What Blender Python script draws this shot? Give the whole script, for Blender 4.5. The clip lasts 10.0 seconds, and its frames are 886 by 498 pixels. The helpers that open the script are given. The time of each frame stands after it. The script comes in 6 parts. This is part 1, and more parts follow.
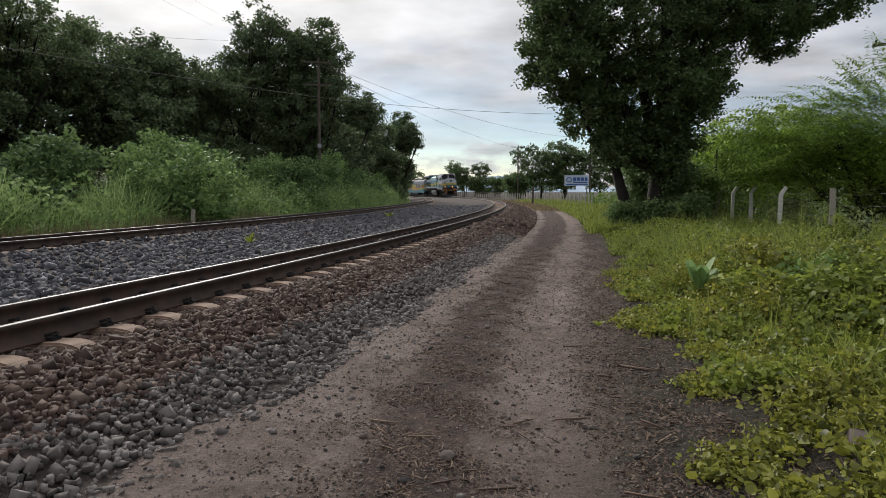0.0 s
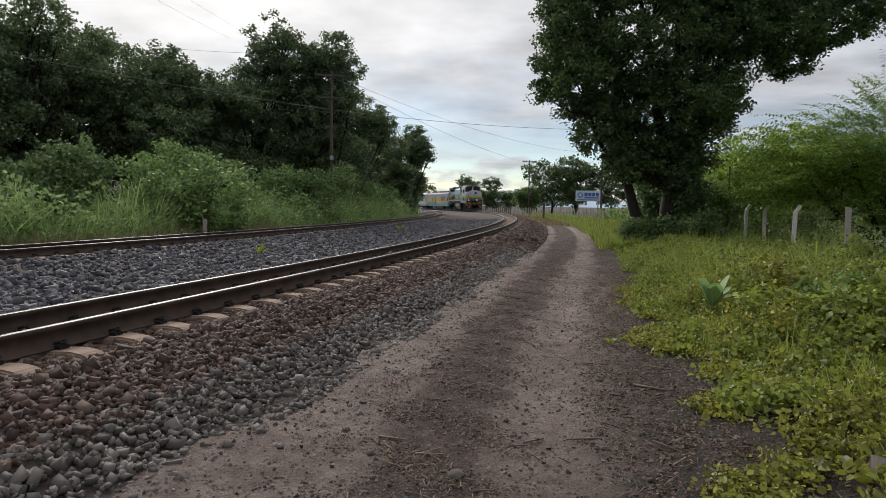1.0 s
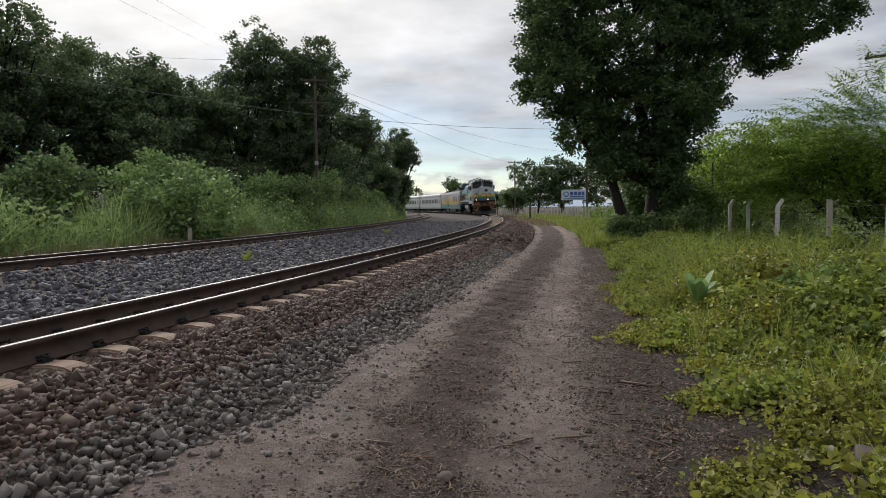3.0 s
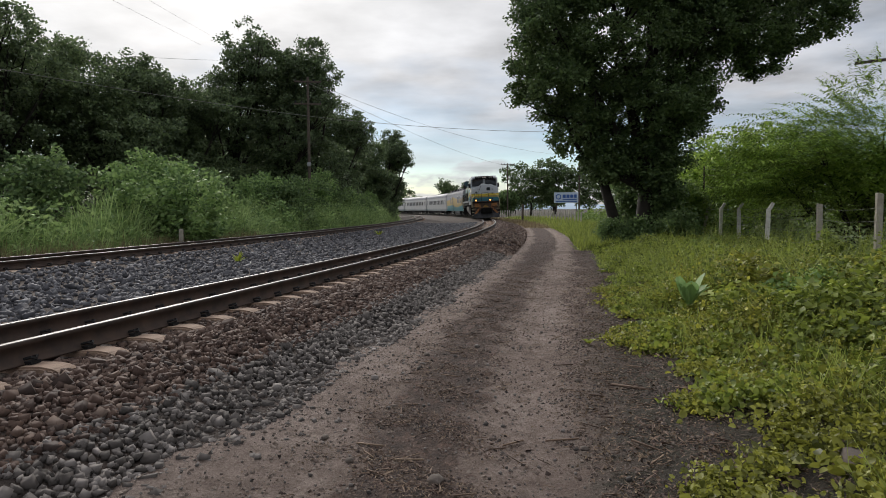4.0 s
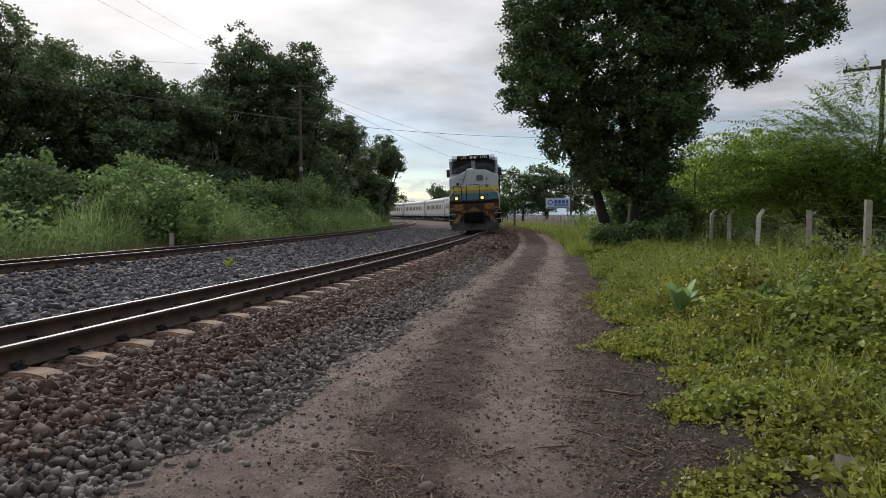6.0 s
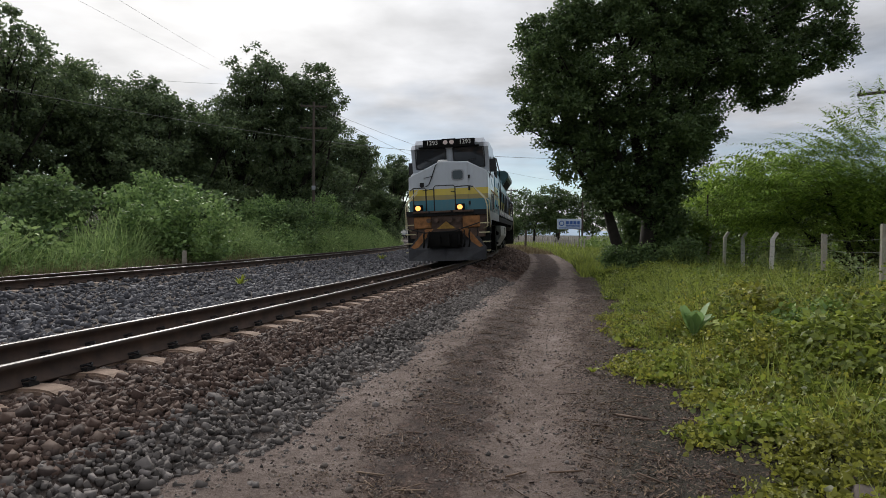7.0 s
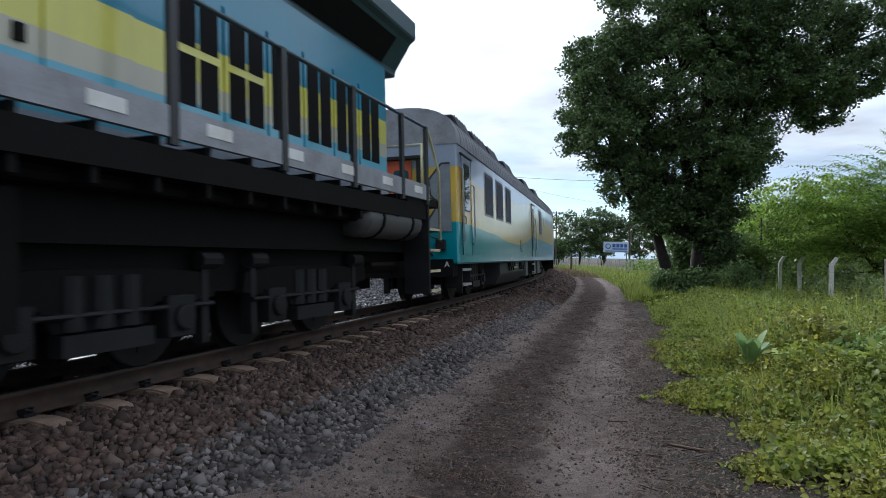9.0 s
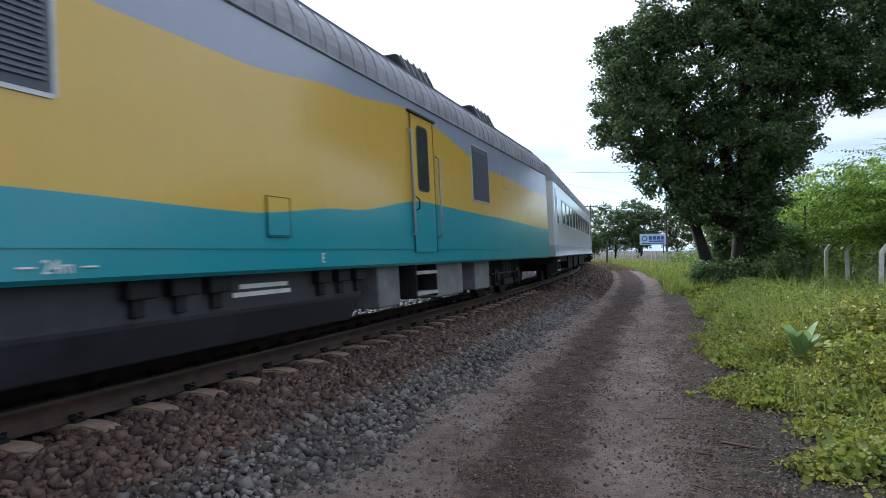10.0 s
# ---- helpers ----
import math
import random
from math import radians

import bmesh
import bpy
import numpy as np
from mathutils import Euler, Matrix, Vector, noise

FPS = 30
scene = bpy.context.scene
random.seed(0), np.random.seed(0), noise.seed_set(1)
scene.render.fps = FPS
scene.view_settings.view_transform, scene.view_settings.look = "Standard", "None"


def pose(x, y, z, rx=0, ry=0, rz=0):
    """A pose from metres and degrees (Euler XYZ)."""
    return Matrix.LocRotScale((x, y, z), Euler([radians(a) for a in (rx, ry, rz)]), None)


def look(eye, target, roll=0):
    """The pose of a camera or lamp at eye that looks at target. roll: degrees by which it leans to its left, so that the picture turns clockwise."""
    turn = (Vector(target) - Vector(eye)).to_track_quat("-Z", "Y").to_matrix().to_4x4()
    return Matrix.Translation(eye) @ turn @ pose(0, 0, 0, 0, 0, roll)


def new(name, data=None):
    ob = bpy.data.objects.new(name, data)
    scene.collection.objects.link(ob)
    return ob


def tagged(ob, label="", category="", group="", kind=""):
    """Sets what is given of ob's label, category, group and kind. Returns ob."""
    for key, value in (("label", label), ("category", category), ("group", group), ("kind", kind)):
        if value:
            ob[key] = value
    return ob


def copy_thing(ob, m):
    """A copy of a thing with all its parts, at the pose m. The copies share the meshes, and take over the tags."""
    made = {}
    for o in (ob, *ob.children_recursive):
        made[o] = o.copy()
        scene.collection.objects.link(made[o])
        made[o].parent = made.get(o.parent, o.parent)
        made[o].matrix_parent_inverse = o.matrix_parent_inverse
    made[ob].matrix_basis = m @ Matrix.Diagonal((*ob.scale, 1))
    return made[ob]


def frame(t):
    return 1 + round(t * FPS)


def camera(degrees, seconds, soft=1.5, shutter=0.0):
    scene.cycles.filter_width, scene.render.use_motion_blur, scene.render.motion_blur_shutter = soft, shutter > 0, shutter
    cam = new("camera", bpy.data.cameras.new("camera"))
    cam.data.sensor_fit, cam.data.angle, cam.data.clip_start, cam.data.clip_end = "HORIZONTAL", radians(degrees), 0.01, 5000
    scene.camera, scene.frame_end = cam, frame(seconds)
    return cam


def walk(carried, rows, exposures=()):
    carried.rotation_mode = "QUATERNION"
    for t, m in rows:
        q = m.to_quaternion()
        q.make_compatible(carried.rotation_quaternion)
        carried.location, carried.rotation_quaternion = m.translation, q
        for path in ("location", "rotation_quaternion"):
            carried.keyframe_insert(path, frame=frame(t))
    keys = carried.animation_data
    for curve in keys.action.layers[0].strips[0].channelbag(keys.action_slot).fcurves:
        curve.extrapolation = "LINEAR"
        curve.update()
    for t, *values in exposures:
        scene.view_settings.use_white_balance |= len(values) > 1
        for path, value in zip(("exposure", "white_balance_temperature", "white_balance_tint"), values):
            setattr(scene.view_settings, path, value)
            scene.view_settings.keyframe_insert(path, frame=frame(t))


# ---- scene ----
cam = camera(68.57, 10.0, soft=0.75, shutter=0.12)
EYE = 1.58
ROWS = [
    (0.0, 0.000, 0.000, 0.000, 0.00, -5.05, 0.00),
    (0.5, -0.007, 0.032, -0.005, 0.67, -5.13, -0.19),
    (1.0, -0.012, 0.054, 0.002, 0.94, -3.88, -0.81),
    (1.5, -0.011, 0.059, -0.001, 1.53, -3.66, 0.35),
    (2.0, -0.008, 0.054, 0.002, 1.32, -3.92, 0.77),
    (2.5, 0.005, 0.054, -0.001, 0.34, -4.03, 0.44),
    (3.0, 0.014, 0.055, 0.000, -0.22, -3.67, 0.63),
    (4.5, 0.025, 0.060, 0.003, -1.11, -3.49, 0.22),
    (5.0, 0.027, 0.062, -0.007, -1.35, -3.48, 0.39),
    (5.5, 0.026, 0.073, 0.000, -1.76, -3.38, 0.29),
    (7.0, 0.012, 0.089, 0.012, -0.59, -1.32, -0.41),
    (7.5, 0.003, 0.106, 0.028, 0.21, 0.17, -0.33),
    (8.0, -0.019, 0.103, 0.043, 1.73, 1.54, -0.69),
    (8.5, -0.014, 0.060, 0.032, 3.28, 2.03, -0.49),
    (9.0, -0.042, 0.079, 0.021, 3.29, 0.56, -0.90),
    (9.5, -0.066, 0.104, 0.031, 4.70, 0.48, -0.20),
    (10.0, -0.086, 0.133, 0.032, 6.25, 0.29, 0.53),
]
EXPOSURES = [(0.0, -0.03, 6400, 10), (6.5, -0.03, 6400, 10), (8.0, -0.15, 6100, 9), (8.6, 0.05, 5850, 8), (9.0, 0.5, 5600, 8), (9.5, 0.92, 5500, 8), (10.0, 0.8, 5550, 9)]
walk(cam, [(t, pose(x, y, EYE + z, 90 + pitch, roll, yaw)) for t, x, y, z, yaw, pitch, roll in ROWS], EXPOSURES)

# ---- light: bright overcast evening sky, sun behind the cloud ahead and to the side ----
SUN_UP, SUN_SIDE = 28.0, 22.0          # degrees above the horizon, and to the left of the line ahead
sun = new("sun", bpy.data.lights.new("sun", "SUN"))
sun.data.energy, sun.data.angle, sun.data.color = 2.4, radians(18), (1.0, 0.94, 0.86)
_sd = Vector((-math.sin(radians(SUN_SIDE)) * math.cos(radians(SUN_UP)), math.cos(radians(SUN_SIDE)) * math.cos(radians(SUN_UP)), math.sin(radians(SUN_UP))))
sun.matrix_world = look(_sd * 200, (0, 0, 0))


def build_world():
    w = bpy.data.worlds.new("sky")
    scene.world = w
    w.use_nodes = True
    nt = w.node_tree
    nt.nodes.clear()
    N, L = nt.nodes.new, nt.links.new
    out, bg = N("ShaderNodeOutputWorld"), N("ShaderNodeBackground")
    sky = N("ShaderNodeTexSky")
    sky.sky_type, sky.sun_disc = "NISHITA", False
    sky.sun_elevation, sky.sun_rotation = radians(SUN_UP), radians(-SUN_SIDE)
    sky.air_density, sky.dust_density, sky.ozone_density = 1.0, 0.2, 3.0
    tc = N("ShaderNodeTexCoord")
    sep = N("ShaderNodeSeparateXYZ")
    L(tc.outputs["Generated"], sep.inputs[0])

    def mth(op, a, b=None, clamp=False):
        n = N("ShaderNodeMath")
        n.operation, n.use_clamp = op, clamp
        for i, v in enumerate((a, b)):
            if v is None:
                continue
            if isinstance(v, (int, float)):
                n.inputs[i].default_value = v
            else:
                L(v, n.inputs[i])
        return n.outputs[0]
    z = mth("MAXIMUM", sep.outputs[2], 0.0)
    # the cloud deck seen in perspective: x/(z+c), y/(z+c)
    zz = mth("ADD", z, 0.12)
    cx, cy = mth("DIVIDE", sep.outputs[0], zz), mth("DIVIDE", sep.outputs[1], zz)
    comb = N("ShaderNodeCombineXYZ")
    L(cx, comb.inputs[0]), L(cy, comb.inputs[1])
    n1, n2 = N("ShaderNodeTexNoise"), N("ShaderNodeTexNoise")
    n1.inputs["Scale"].default_value, n1.inputs["Detail"].default_value, n1.inputs["Roughness"].default_value = 0.75, 7, 0.52
    n2.inputs["Scale"].default_value, n2.inputs["Detail"].default_value = 2.1, 5
    L(comb.outputs[0], n1.inputs["Vector"]), L(comb.outputs[0], n2.inputs["Vector"])
    # cover grows with height: near the horizon the clear blue shows between the banks
    cov = mth("ADD", mth("MULTIPLY", mth("SUBTRACT", z, 0.05), 5.0), mth("MULTIPLY", mth("SUBTRACT", n1.outputs[0], 0.5), 2.0))
    cov = mth("ADD", cov, 0.22, True)
    # low cumulus bank near the horizon
    low = N("ShaderNodeTexNoise")
    low.inputs["Scale"].default_value, low.inputs["Detail"].default_value = 9.0, 6
    mp = N("ShaderNodeMapping")
    mp.inputs["Scale"].default_value = (1, 1, 2.6)
    L(tc.outputs["Generated"], mp.inputs[0]), L(mp.outputs[0], low.inputs["Vector"])
    lowm = mth("MULTIPLY", mth("SUBTRACT", mth("ADD", low.outputs[0], mth("MULTIPLY", z, -5.0)), 0.24), 9.0, True)
    cov = mth("MAXIMUM", cov, mth("MULTIPLY", lowm, 0.8))
    # brightness: thin bright parts toward the sun, greyer bodies
    dot = N("ShaderNodeVectorMath")
    dot.operation = "DOT_PRODUCT"
    L(tc.outputs["Generated"], dot.inputs[0])
    dot.inputs[1].default_value = _sd
    glow = mth("POWER", mth("MAXIMUM", dot.outputs["Value"], 0.0), 9.0)
    body = mth("ADD", mth("MULTIPLY", mth("SUBTRACT", 0.62, n2.outputs[0]), 1.1), 0.62)
    # the deck is lit by the low sun: bright on its side of the sky, duller behind
    dh = N("ShaderNodeVectorMath")
    dh.operation = "DOT_PRODUCT"
    L(tc.outputs["Generated"], dh.inputs[0])
    dh.inputs[1].default_value = Vector((_sd.x, _sd.y, 0)).normalized()
    ahead = mth("ADD", mth("MULTIPLY", mth("ADD", dh.outputs["Value"], 1.0), 0.21), 0.60)
    lum = mth("ADD", mth("MULTIPLY", mth("MULTIPLY", body, mth("MULTIPLY", ahead, 0.80)), mth("ADD", mth("MULTIPLY", z, 1.0), 0.85)), mth("MULTIPLY", glow, 0.42))
    ramp = N("ShaderNodeMix")
    ramp.data_type = "RGBA"
    ramp.inputs[6].default_value, ramp.inputs[7].default_value = (0.95, 0.96, 1.0, 1), (1.0, 0.97, 0.93, 1)
    L(glow, ramp.inputs[0])
    cl = N("ShaderNodeVectorMath")
    cl.operation = "SCALE"
    L(ramp.outputs[2], cl.inputs[0]), L(lum, cl.inputs["Scale"])
    skys = N("ShaderNodeVectorMath")
    skys.operation = "SCALE"
    L(sky.outputs[0], skys.inputs[0])
    skys.inputs["Scale"].default_value = SKY
    mix = N("ShaderNodeMix")
    mix.data_type = "RGBA"
    L(cov, mix.inputs[0]), L(skys.outputs[0], mix.inputs[6]), L(cl.outputs[0], mix.inputs[7])
    L(mix.outputs[2], bg.inputs[0])
    bg.inputs[1].default_value = 1.0
    L(bg.outputs[0], out.inputs[0])


SKY = 0.10
build_world()


# ---- materials ----
class Mat:
    """A node material with its tree, to build on."""

    def __init__(self, name, rough=0.6, metal=0.0):
        self.m = bpy.data.materials.new(name)
        self.m.use_nodes = True
        self.t = self.m.node_tree
        self.b = self.t.nodes["Principled BSDF"]
        self.b.inputs["Roughness"].default_value, self.b.inputs["Metallic"].default_value = rough, metal

    def n(self, kind, **props):
        node = self.t.nodes.new(kind)
        for k, v in props.items():
            node.inputs[k].default_value = v
        return node

    def link(self, a, b):
        self.t.links.new(a, b)

    def co(self, out="Object"):
        return self.n("ShaderNodeTexCoord").outputs[out]

    def noise(self, scale, detail=4, rough=0.55, co=None, stretch=None):
        node = self.n("ShaderNodeTexNoise", Scale=scale, Detail=detail, Roughness=rough)
        c = co or self.co()
        if stretch:
            mp = self.n("ShaderNodeMapping")
            mp.inputs["Scale"].default_value = stretch
            self.link(c, mp.inputs[0])
            c = mp.outputs[0]
        self.link(c, node.inputs["Vector"])
        return node.outputs[0]

    def math(self, op, a, b=None, c=None, clamp=False):
        node = self.t.nodes.new("ShaderNodeMath")
        node.operation, node.use_clamp = op, clamp
        for i, v in enumerate((a, b, c)):
            if v is None:
                continue
            if isinstance(v, (int, float)):
                node.inputs[i].default_value = v
            else:
                self.link(v, node.inputs[i])
        return node.outputs[0]

    def ramp(self, fac, stops):
        node = self.t.nodes.new("ShaderNodeValToRGB")
        e = node.color_ramp.elements
        while len(e) < len(stops):
            e.new(0.5)
        for el, (p, c) in zip(e, stops):
            el.position, el.color = p, (*c, 1)
        self.link(fac, node.inputs[0])
        return node.outputs[0]

    def mix(self, fac, a, b):
        node = self.t.nodes.new("ShaderNodeMix")
        node.data_type = "RGBA"
        for i, v in ((0, fac), (6, a), (7, b)):
            if isinstance(v, (int, float)):
                node.inputs[i].default_value = v
            elif isinstance(v, tuple):
                node.inputs[i].default_value = (*v, 1)
            else:
                self.link(v, node.inputs[i])
        return node.outputs[2]

    def bump(self, height, strength=0.4, dist=0.01):
        node = self.n("ShaderNodeBump", Strength=strength, Distance=dist)
        self.link(height, node.inputs["Height"])
        self.link(node.outputs[0], self.b.inputs["Normal"])

    def color(self, c):
        if isinstance(c, tuple):
            self.b.inputs["Base Color"].default_value = (*c, 1)
        else:
            self.link(c, self.b.inputs["Base Color"])
        return self


def plain(name, c, rough=0.5, metal=0.0, dirt=0.25, scale=3.0, spec=None):
    """Paint or metal with soft dirt and fine unevenness."""
    m = Mat(name, rough, metal)
    a = m.noise(scale, 5)
    b = m.noise(scale * 14, 3)
    f = m.math("MULTIPLY", m.math("ADD", m.math("MULTIPLY", a, 0.7), m.math("MULTIPLY", b, 0.3)), 1.0)
    dark = tuple(v * (1 - dirt) * k for v, k in zip(c, (1.0, 0.96, 0.9)))
    lite = tuple(min(1, v * (1 + dirt * 0.4)) for v in c)
    m.color(m.ramp(f, [(0.35, dark), (0.62, lite)]))
    m.link(m.math("ADD", m.math("MULTIPLY", a, 0.25), rough - 0.12), m.b.inputs["Roughness"])
    m.bump(b, 0.08, 0.004)
    if spec is not None:
        m.b.inputs["Specular IOR Level"].default_value = spec
    return m.m


def leaf_mat(name, dark, lite, trans=0.25, rough=0.55, warm=None):
    """Leaves: colour varies by leaf and over the plant, a little light comes through."""
    m = Mat(name, rough)
    g = m.n("ShaderNodeNewGeometry")
    big = m.noise(0.45, 3)
    f = m.math("ADD", m.math("MULTIPLY", g.outputs["Random Per Island"], 0.6), m.math("MULTIPLY", big, 0.4))
    stops = [(0.15, dark), (0.75, lite)]
    if warm:
        stops.append((0.93, warm))
    c = m.ramp(f, stops)
    m.color(c)
    m.b.inputs["Specular IOR Level"].default_value = 0.4
    tr = m.n("ShaderNodeBsdfTranslucent")
    m.link(c, tr.inputs[0])
    mx = m.n("ShaderNodeMixShader")
    mx.inputs[0].default_value = trans
    m.link(m.b.outputs[0], mx.inputs[1]), m.link(tr.outputs[0], mx.inputs[2])
    m.link(mx.outputs[0], m.t.nodes["Material Output"].inputs[0])
    return m.m


def stone_mat(name, stops, rough=0.85):
    m = Mat(name, rough)
    g = m.n("ShaderNodeNewGeometry")
    big = m.noise(0.9, 4)
    f = m.math("ADD", m.math("MULTIPLY", g.outputs["Random Per Island"], 0.6), m.math("MULTIPLY", big, 0.42))
    c = m.ramp(f, stops)
    fine = m.noise(60, 3)
    m.color(m.mix(m.math("MULTIPLY", fine, 0.35), c, (0.05, 0.045, 0.04)))
    m.bump(fine, 0.4, 0.004)
    return m.m


def earth_mat(name, stops, scale=1.0, bump=0.5):
    m = Mat(name, 0.95)
    a, b, c = m.noise(0.7 * scale, 5), m.noise(6 * scale, 6, 0.65), m.noise(70 * scale, 4, 0.7)
    f = m.math("ADD", m.math("MULTIPLY", a, 0.5), m.math("ADD", m.math("MULTIPLY", b, 0.35), m.math("MULTIPLY", c, 0.15)))
    m.color(m.ramp(f, stops))
    m.bump(m.math("ADD", m.math("MULTIPLY", b, 0.6), m.math("MULTIPLY", c, 0.4)), bump, 0.03)
    return m.m


def rail_mat():
    """Rusty brown web and foot, the running surface worn bright."""
    m = Mat("rail_steel", 0.5)
    rust = m.ramp(m.noise(5, 5), [(0.35, (0.030, 0.018, 0.013)), (0.7, (0.075, 0.042, 0.028))])
    g = m.n("ShaderNodeAttribute")
    g.attribute_name = "worn"
    w = g.outputs["Fac"]
    m.color(m.mix(w, rust, (0.11, 0.105, 0.10)))
    m.link(m.math("MULTIPLY", w, 0.95), m.b.inputs["Metallic"])
    m.link(m.math("SUBTRACT", 0.75, m.math("MULTIPLY", w, 0.28)), m.b.inputs["Roughness"])
    return m.m


def livery(name, bands, amp=0.0, wave=6.0, shift=0.0, soft=0.01, rough=0.35, dirt=0.18, coat=0.7):
    """Paint in bands of height (z in the thing's own space), whose edges swing along its length. bands: [(z_top, colour)...]."""
    m = Mat(name, rough)
    sep = m.n("ShaderNodeSeparateXYZ")
    m.link(m.co(), sep.inputs[0])
    y, z = sep.outputs[1], sep.outputs[2]
    sway = m.math("MULTIPLY", m.math("SINE", m.math("ADD", m.math("MULTIPLY", y, 2 * math.pi / wave), shift)), amp)
    c = bands[0][1]
    for (top, _), (_, nxt) in zip(bands[:-1], bands[1:]):
        f = m.math("DIVIDE", m.math("SUBTRACT", m.math("ADD", z, sway), top), soft, None, True)
        c = m.mix(f, c, nxt)
    a, b = m.noise(1.3, 5), m.noise(9, 4, 0.6, None, (1.0, 1.0, 0.25))
    f = m.math("MULTIPLY", m.math("ADD", m.math("MULTIPLY", a, 0.5), m.math("MULTIPLY", b, 0.5)), 1.0)
    grime = m.math("MULTIPLY", m.math("SUBTRACT", f, 0.42), 3.2 * dirt, None, True)
    m.color(m.mix(grime, c, (0.16, 0.14, 0.12)))
    m.link(m.math("ADD", rough - 0.1, m.math("MULTIPLY", f, 0.25)), m.b.inputs["Roughness"])
    m.b.inputs["Coat Weight"].default_value, m.b.inputs["Coat Roughness"].default_value = coat, 0.12
    return m.m


def wave_livery(name, low, high, length, colours, rough=0.3, dirt=0.10):
    """Three colours parted by two painted waves; low and high give their heights along the car as (y, z)."""
    m = Mat(name, rough)
    sep = m.n("ShaderNodeSeparateXYZ")
    m.link(m.co(), sep.inputs[0])
    along = m.math("DIVIDE", sep.outputs[1], length, None, True)
    c = colours[0]
    for line, nxt in zip((low, high), colours[1:]):
        r = m.t.nodes.new("ShaderNodeValToRGB")
        r.color_ramp.interpolation = "EASE"
        e = r.color_ramp.elements
        while len(e) < len(line):
            e.new(0.5)
        for el, (y, z) in zip(e, line):
            el.position, el.color = y / length, (z / 5, z / 5, z / 5, 1)
        m.link(along, r.inputs[0])
        f = m.math("DIVIDE", m.math("SUBTRACT", sep.outputs[2], m.math("MULTIPLY", r.outputs[0], 5.0)), 0.008, None, True)
        c = m.mix(f, c, nxt)
    a, b = m.noise(1.3, 5), m.noise(9, 4, 0.6, None, (1.0, 1.0, 0.25))
    f = m.math("ADD", m.math("MULTIPLY", a, 0.5), m.math("MULTIPLY", b, 0.5))
    m.color(m.mix(m.math("MULTIPLY", m.math("SUBTRACT", f, 0.42), 3.2 * dirt, None, True), c, (0.16, 0.14, 0.12)))
    m.link(m.math("ADD", rough - 0.1, m.math("MULTIPLY", f, 0.25)), m.b.inputs["Roughness"])
    m.bump(m.noise(1.6, 2, 0.5, None, (1.0, 1.0, 0.5)), 0.12, 0.02)
    m.b.inputs["Coat Weight"].default_value, m.b.inputs["Coat Roughness"].default_value = 0.7, 0.12
    return m.m


def glow_mat(name, c, power):
    m = Mat(name, 0.3)
    m.color(c)
    m.b.inputs["Emission Color"].default_value = (*c, 1)
    m.b.inputs["Emission Strength"].default_value = power
    return m.m


def glass_mat(name, c=(0.02, 0.025, 0.03), rough=0.06):
    m = Mat(name, rough)
    m.color(c)
    m.b.inputs["Specular IOR Level"].default_value = 0.8
    return m.m


BLACK = plain("under_black", (0.007, 0.0068, 0.0068), 0.7, 0, 0.4, 3.0, 0.12)
DARKMETAL = plain("dark_metal", (0.015, 0.015, 0.0165), 0.55, 0.0, 0.4, 3.0, 0.25)
GREYPAINT = plain("grey_paint", (0.30, 0.31, 0.34), 0.45, 0, 0.3)
TANKGREY = plain("tank_grey", (0.34, 0.34, 0.34), 0.5, 0, 0.45)
RAILBLACK = plain("handrail_black", (0.02, 0.02, 0.022), 0.45, 0, 0.2)
RAILCREAM = plain("handrail_cream", (0.55, 0.50, 0.32), 0.5, 0, 0.35)
WHITE = plain("white_paint", (0.75, 0.75, 0.73), 0.5, 0, 0.15)
RUSTY = plain("rusty_orange", (0.34, 0.15, 0.05), 0.7, 0, 0.55, 5)
RUSTBROWN = plain("pilot_brown", (0.09, 0.055, 0.04), 0.7, 0, 0.5, 5)
YELLOW = plain("warning_yellow", (0.42, 0.24, 0.04), 0.6, 0, 0.4)
PLOW = plain("plow_steel", (0.035, 0.036, 0.042), 0.6, 0.0, 0.5, 2.0, 0.3)
ORANGE = plain("door_orange", (0.62, 0.10, 0.03), 0.45, 0, 0.25)
GLASS = glass_mat("dark_glass")
SKYGLASS = glass_mat("window_glass", (0.05, 0.055, 0.06), 0.03)
SKYGLASS.node_tree.nodes["Principled BSDF"].inputs["Metallic"].default_value = 0.0
SKYGLASS.node_tree.nodes["Principled BSDF"].inputs["IOR"].default_value = 2.2
LAMP = glow_mat("lamp_lens", (1.0, 0.40, 0.10), 2.0)
LAMPDIM = glow_mat("lamp_lens_dim", (0.55, 0.45, 0.42), 0.12)
SILVER = plain("roof_silver", (0.48, 0.49, 0.50), 0.38, 0.5, 0.25)
LOUVRE = plain("louvre_grey", (0.075, 0.085, 0.115), 0.55, 0.0, 0.2)
ROOFGREY = plain("roof_grey", (0.25, 0.255, 0.29), 0.55, 0, 0.35)
CONCRETE = plain("concrete", (0.36, 0.33, 0.28), 0.9, 0, 0.35, 4)
SLEEPER = plain("sleeper_concrete", (0.31, 0.22, 0.165), 0.9, 0, 0.4, 5)
BARK = plain("bark", (0.026, 0.021, 0.017), 0.95, 0, 0.5, 6)
WOOD = plain("weathered_wood", (0.10, 0.08, 0.065), 0.9, 0, 0.4, 6)
WIRE = plain("wire", (0.26, 0.26, 0.25), 0.6, 0.5, 0.2)

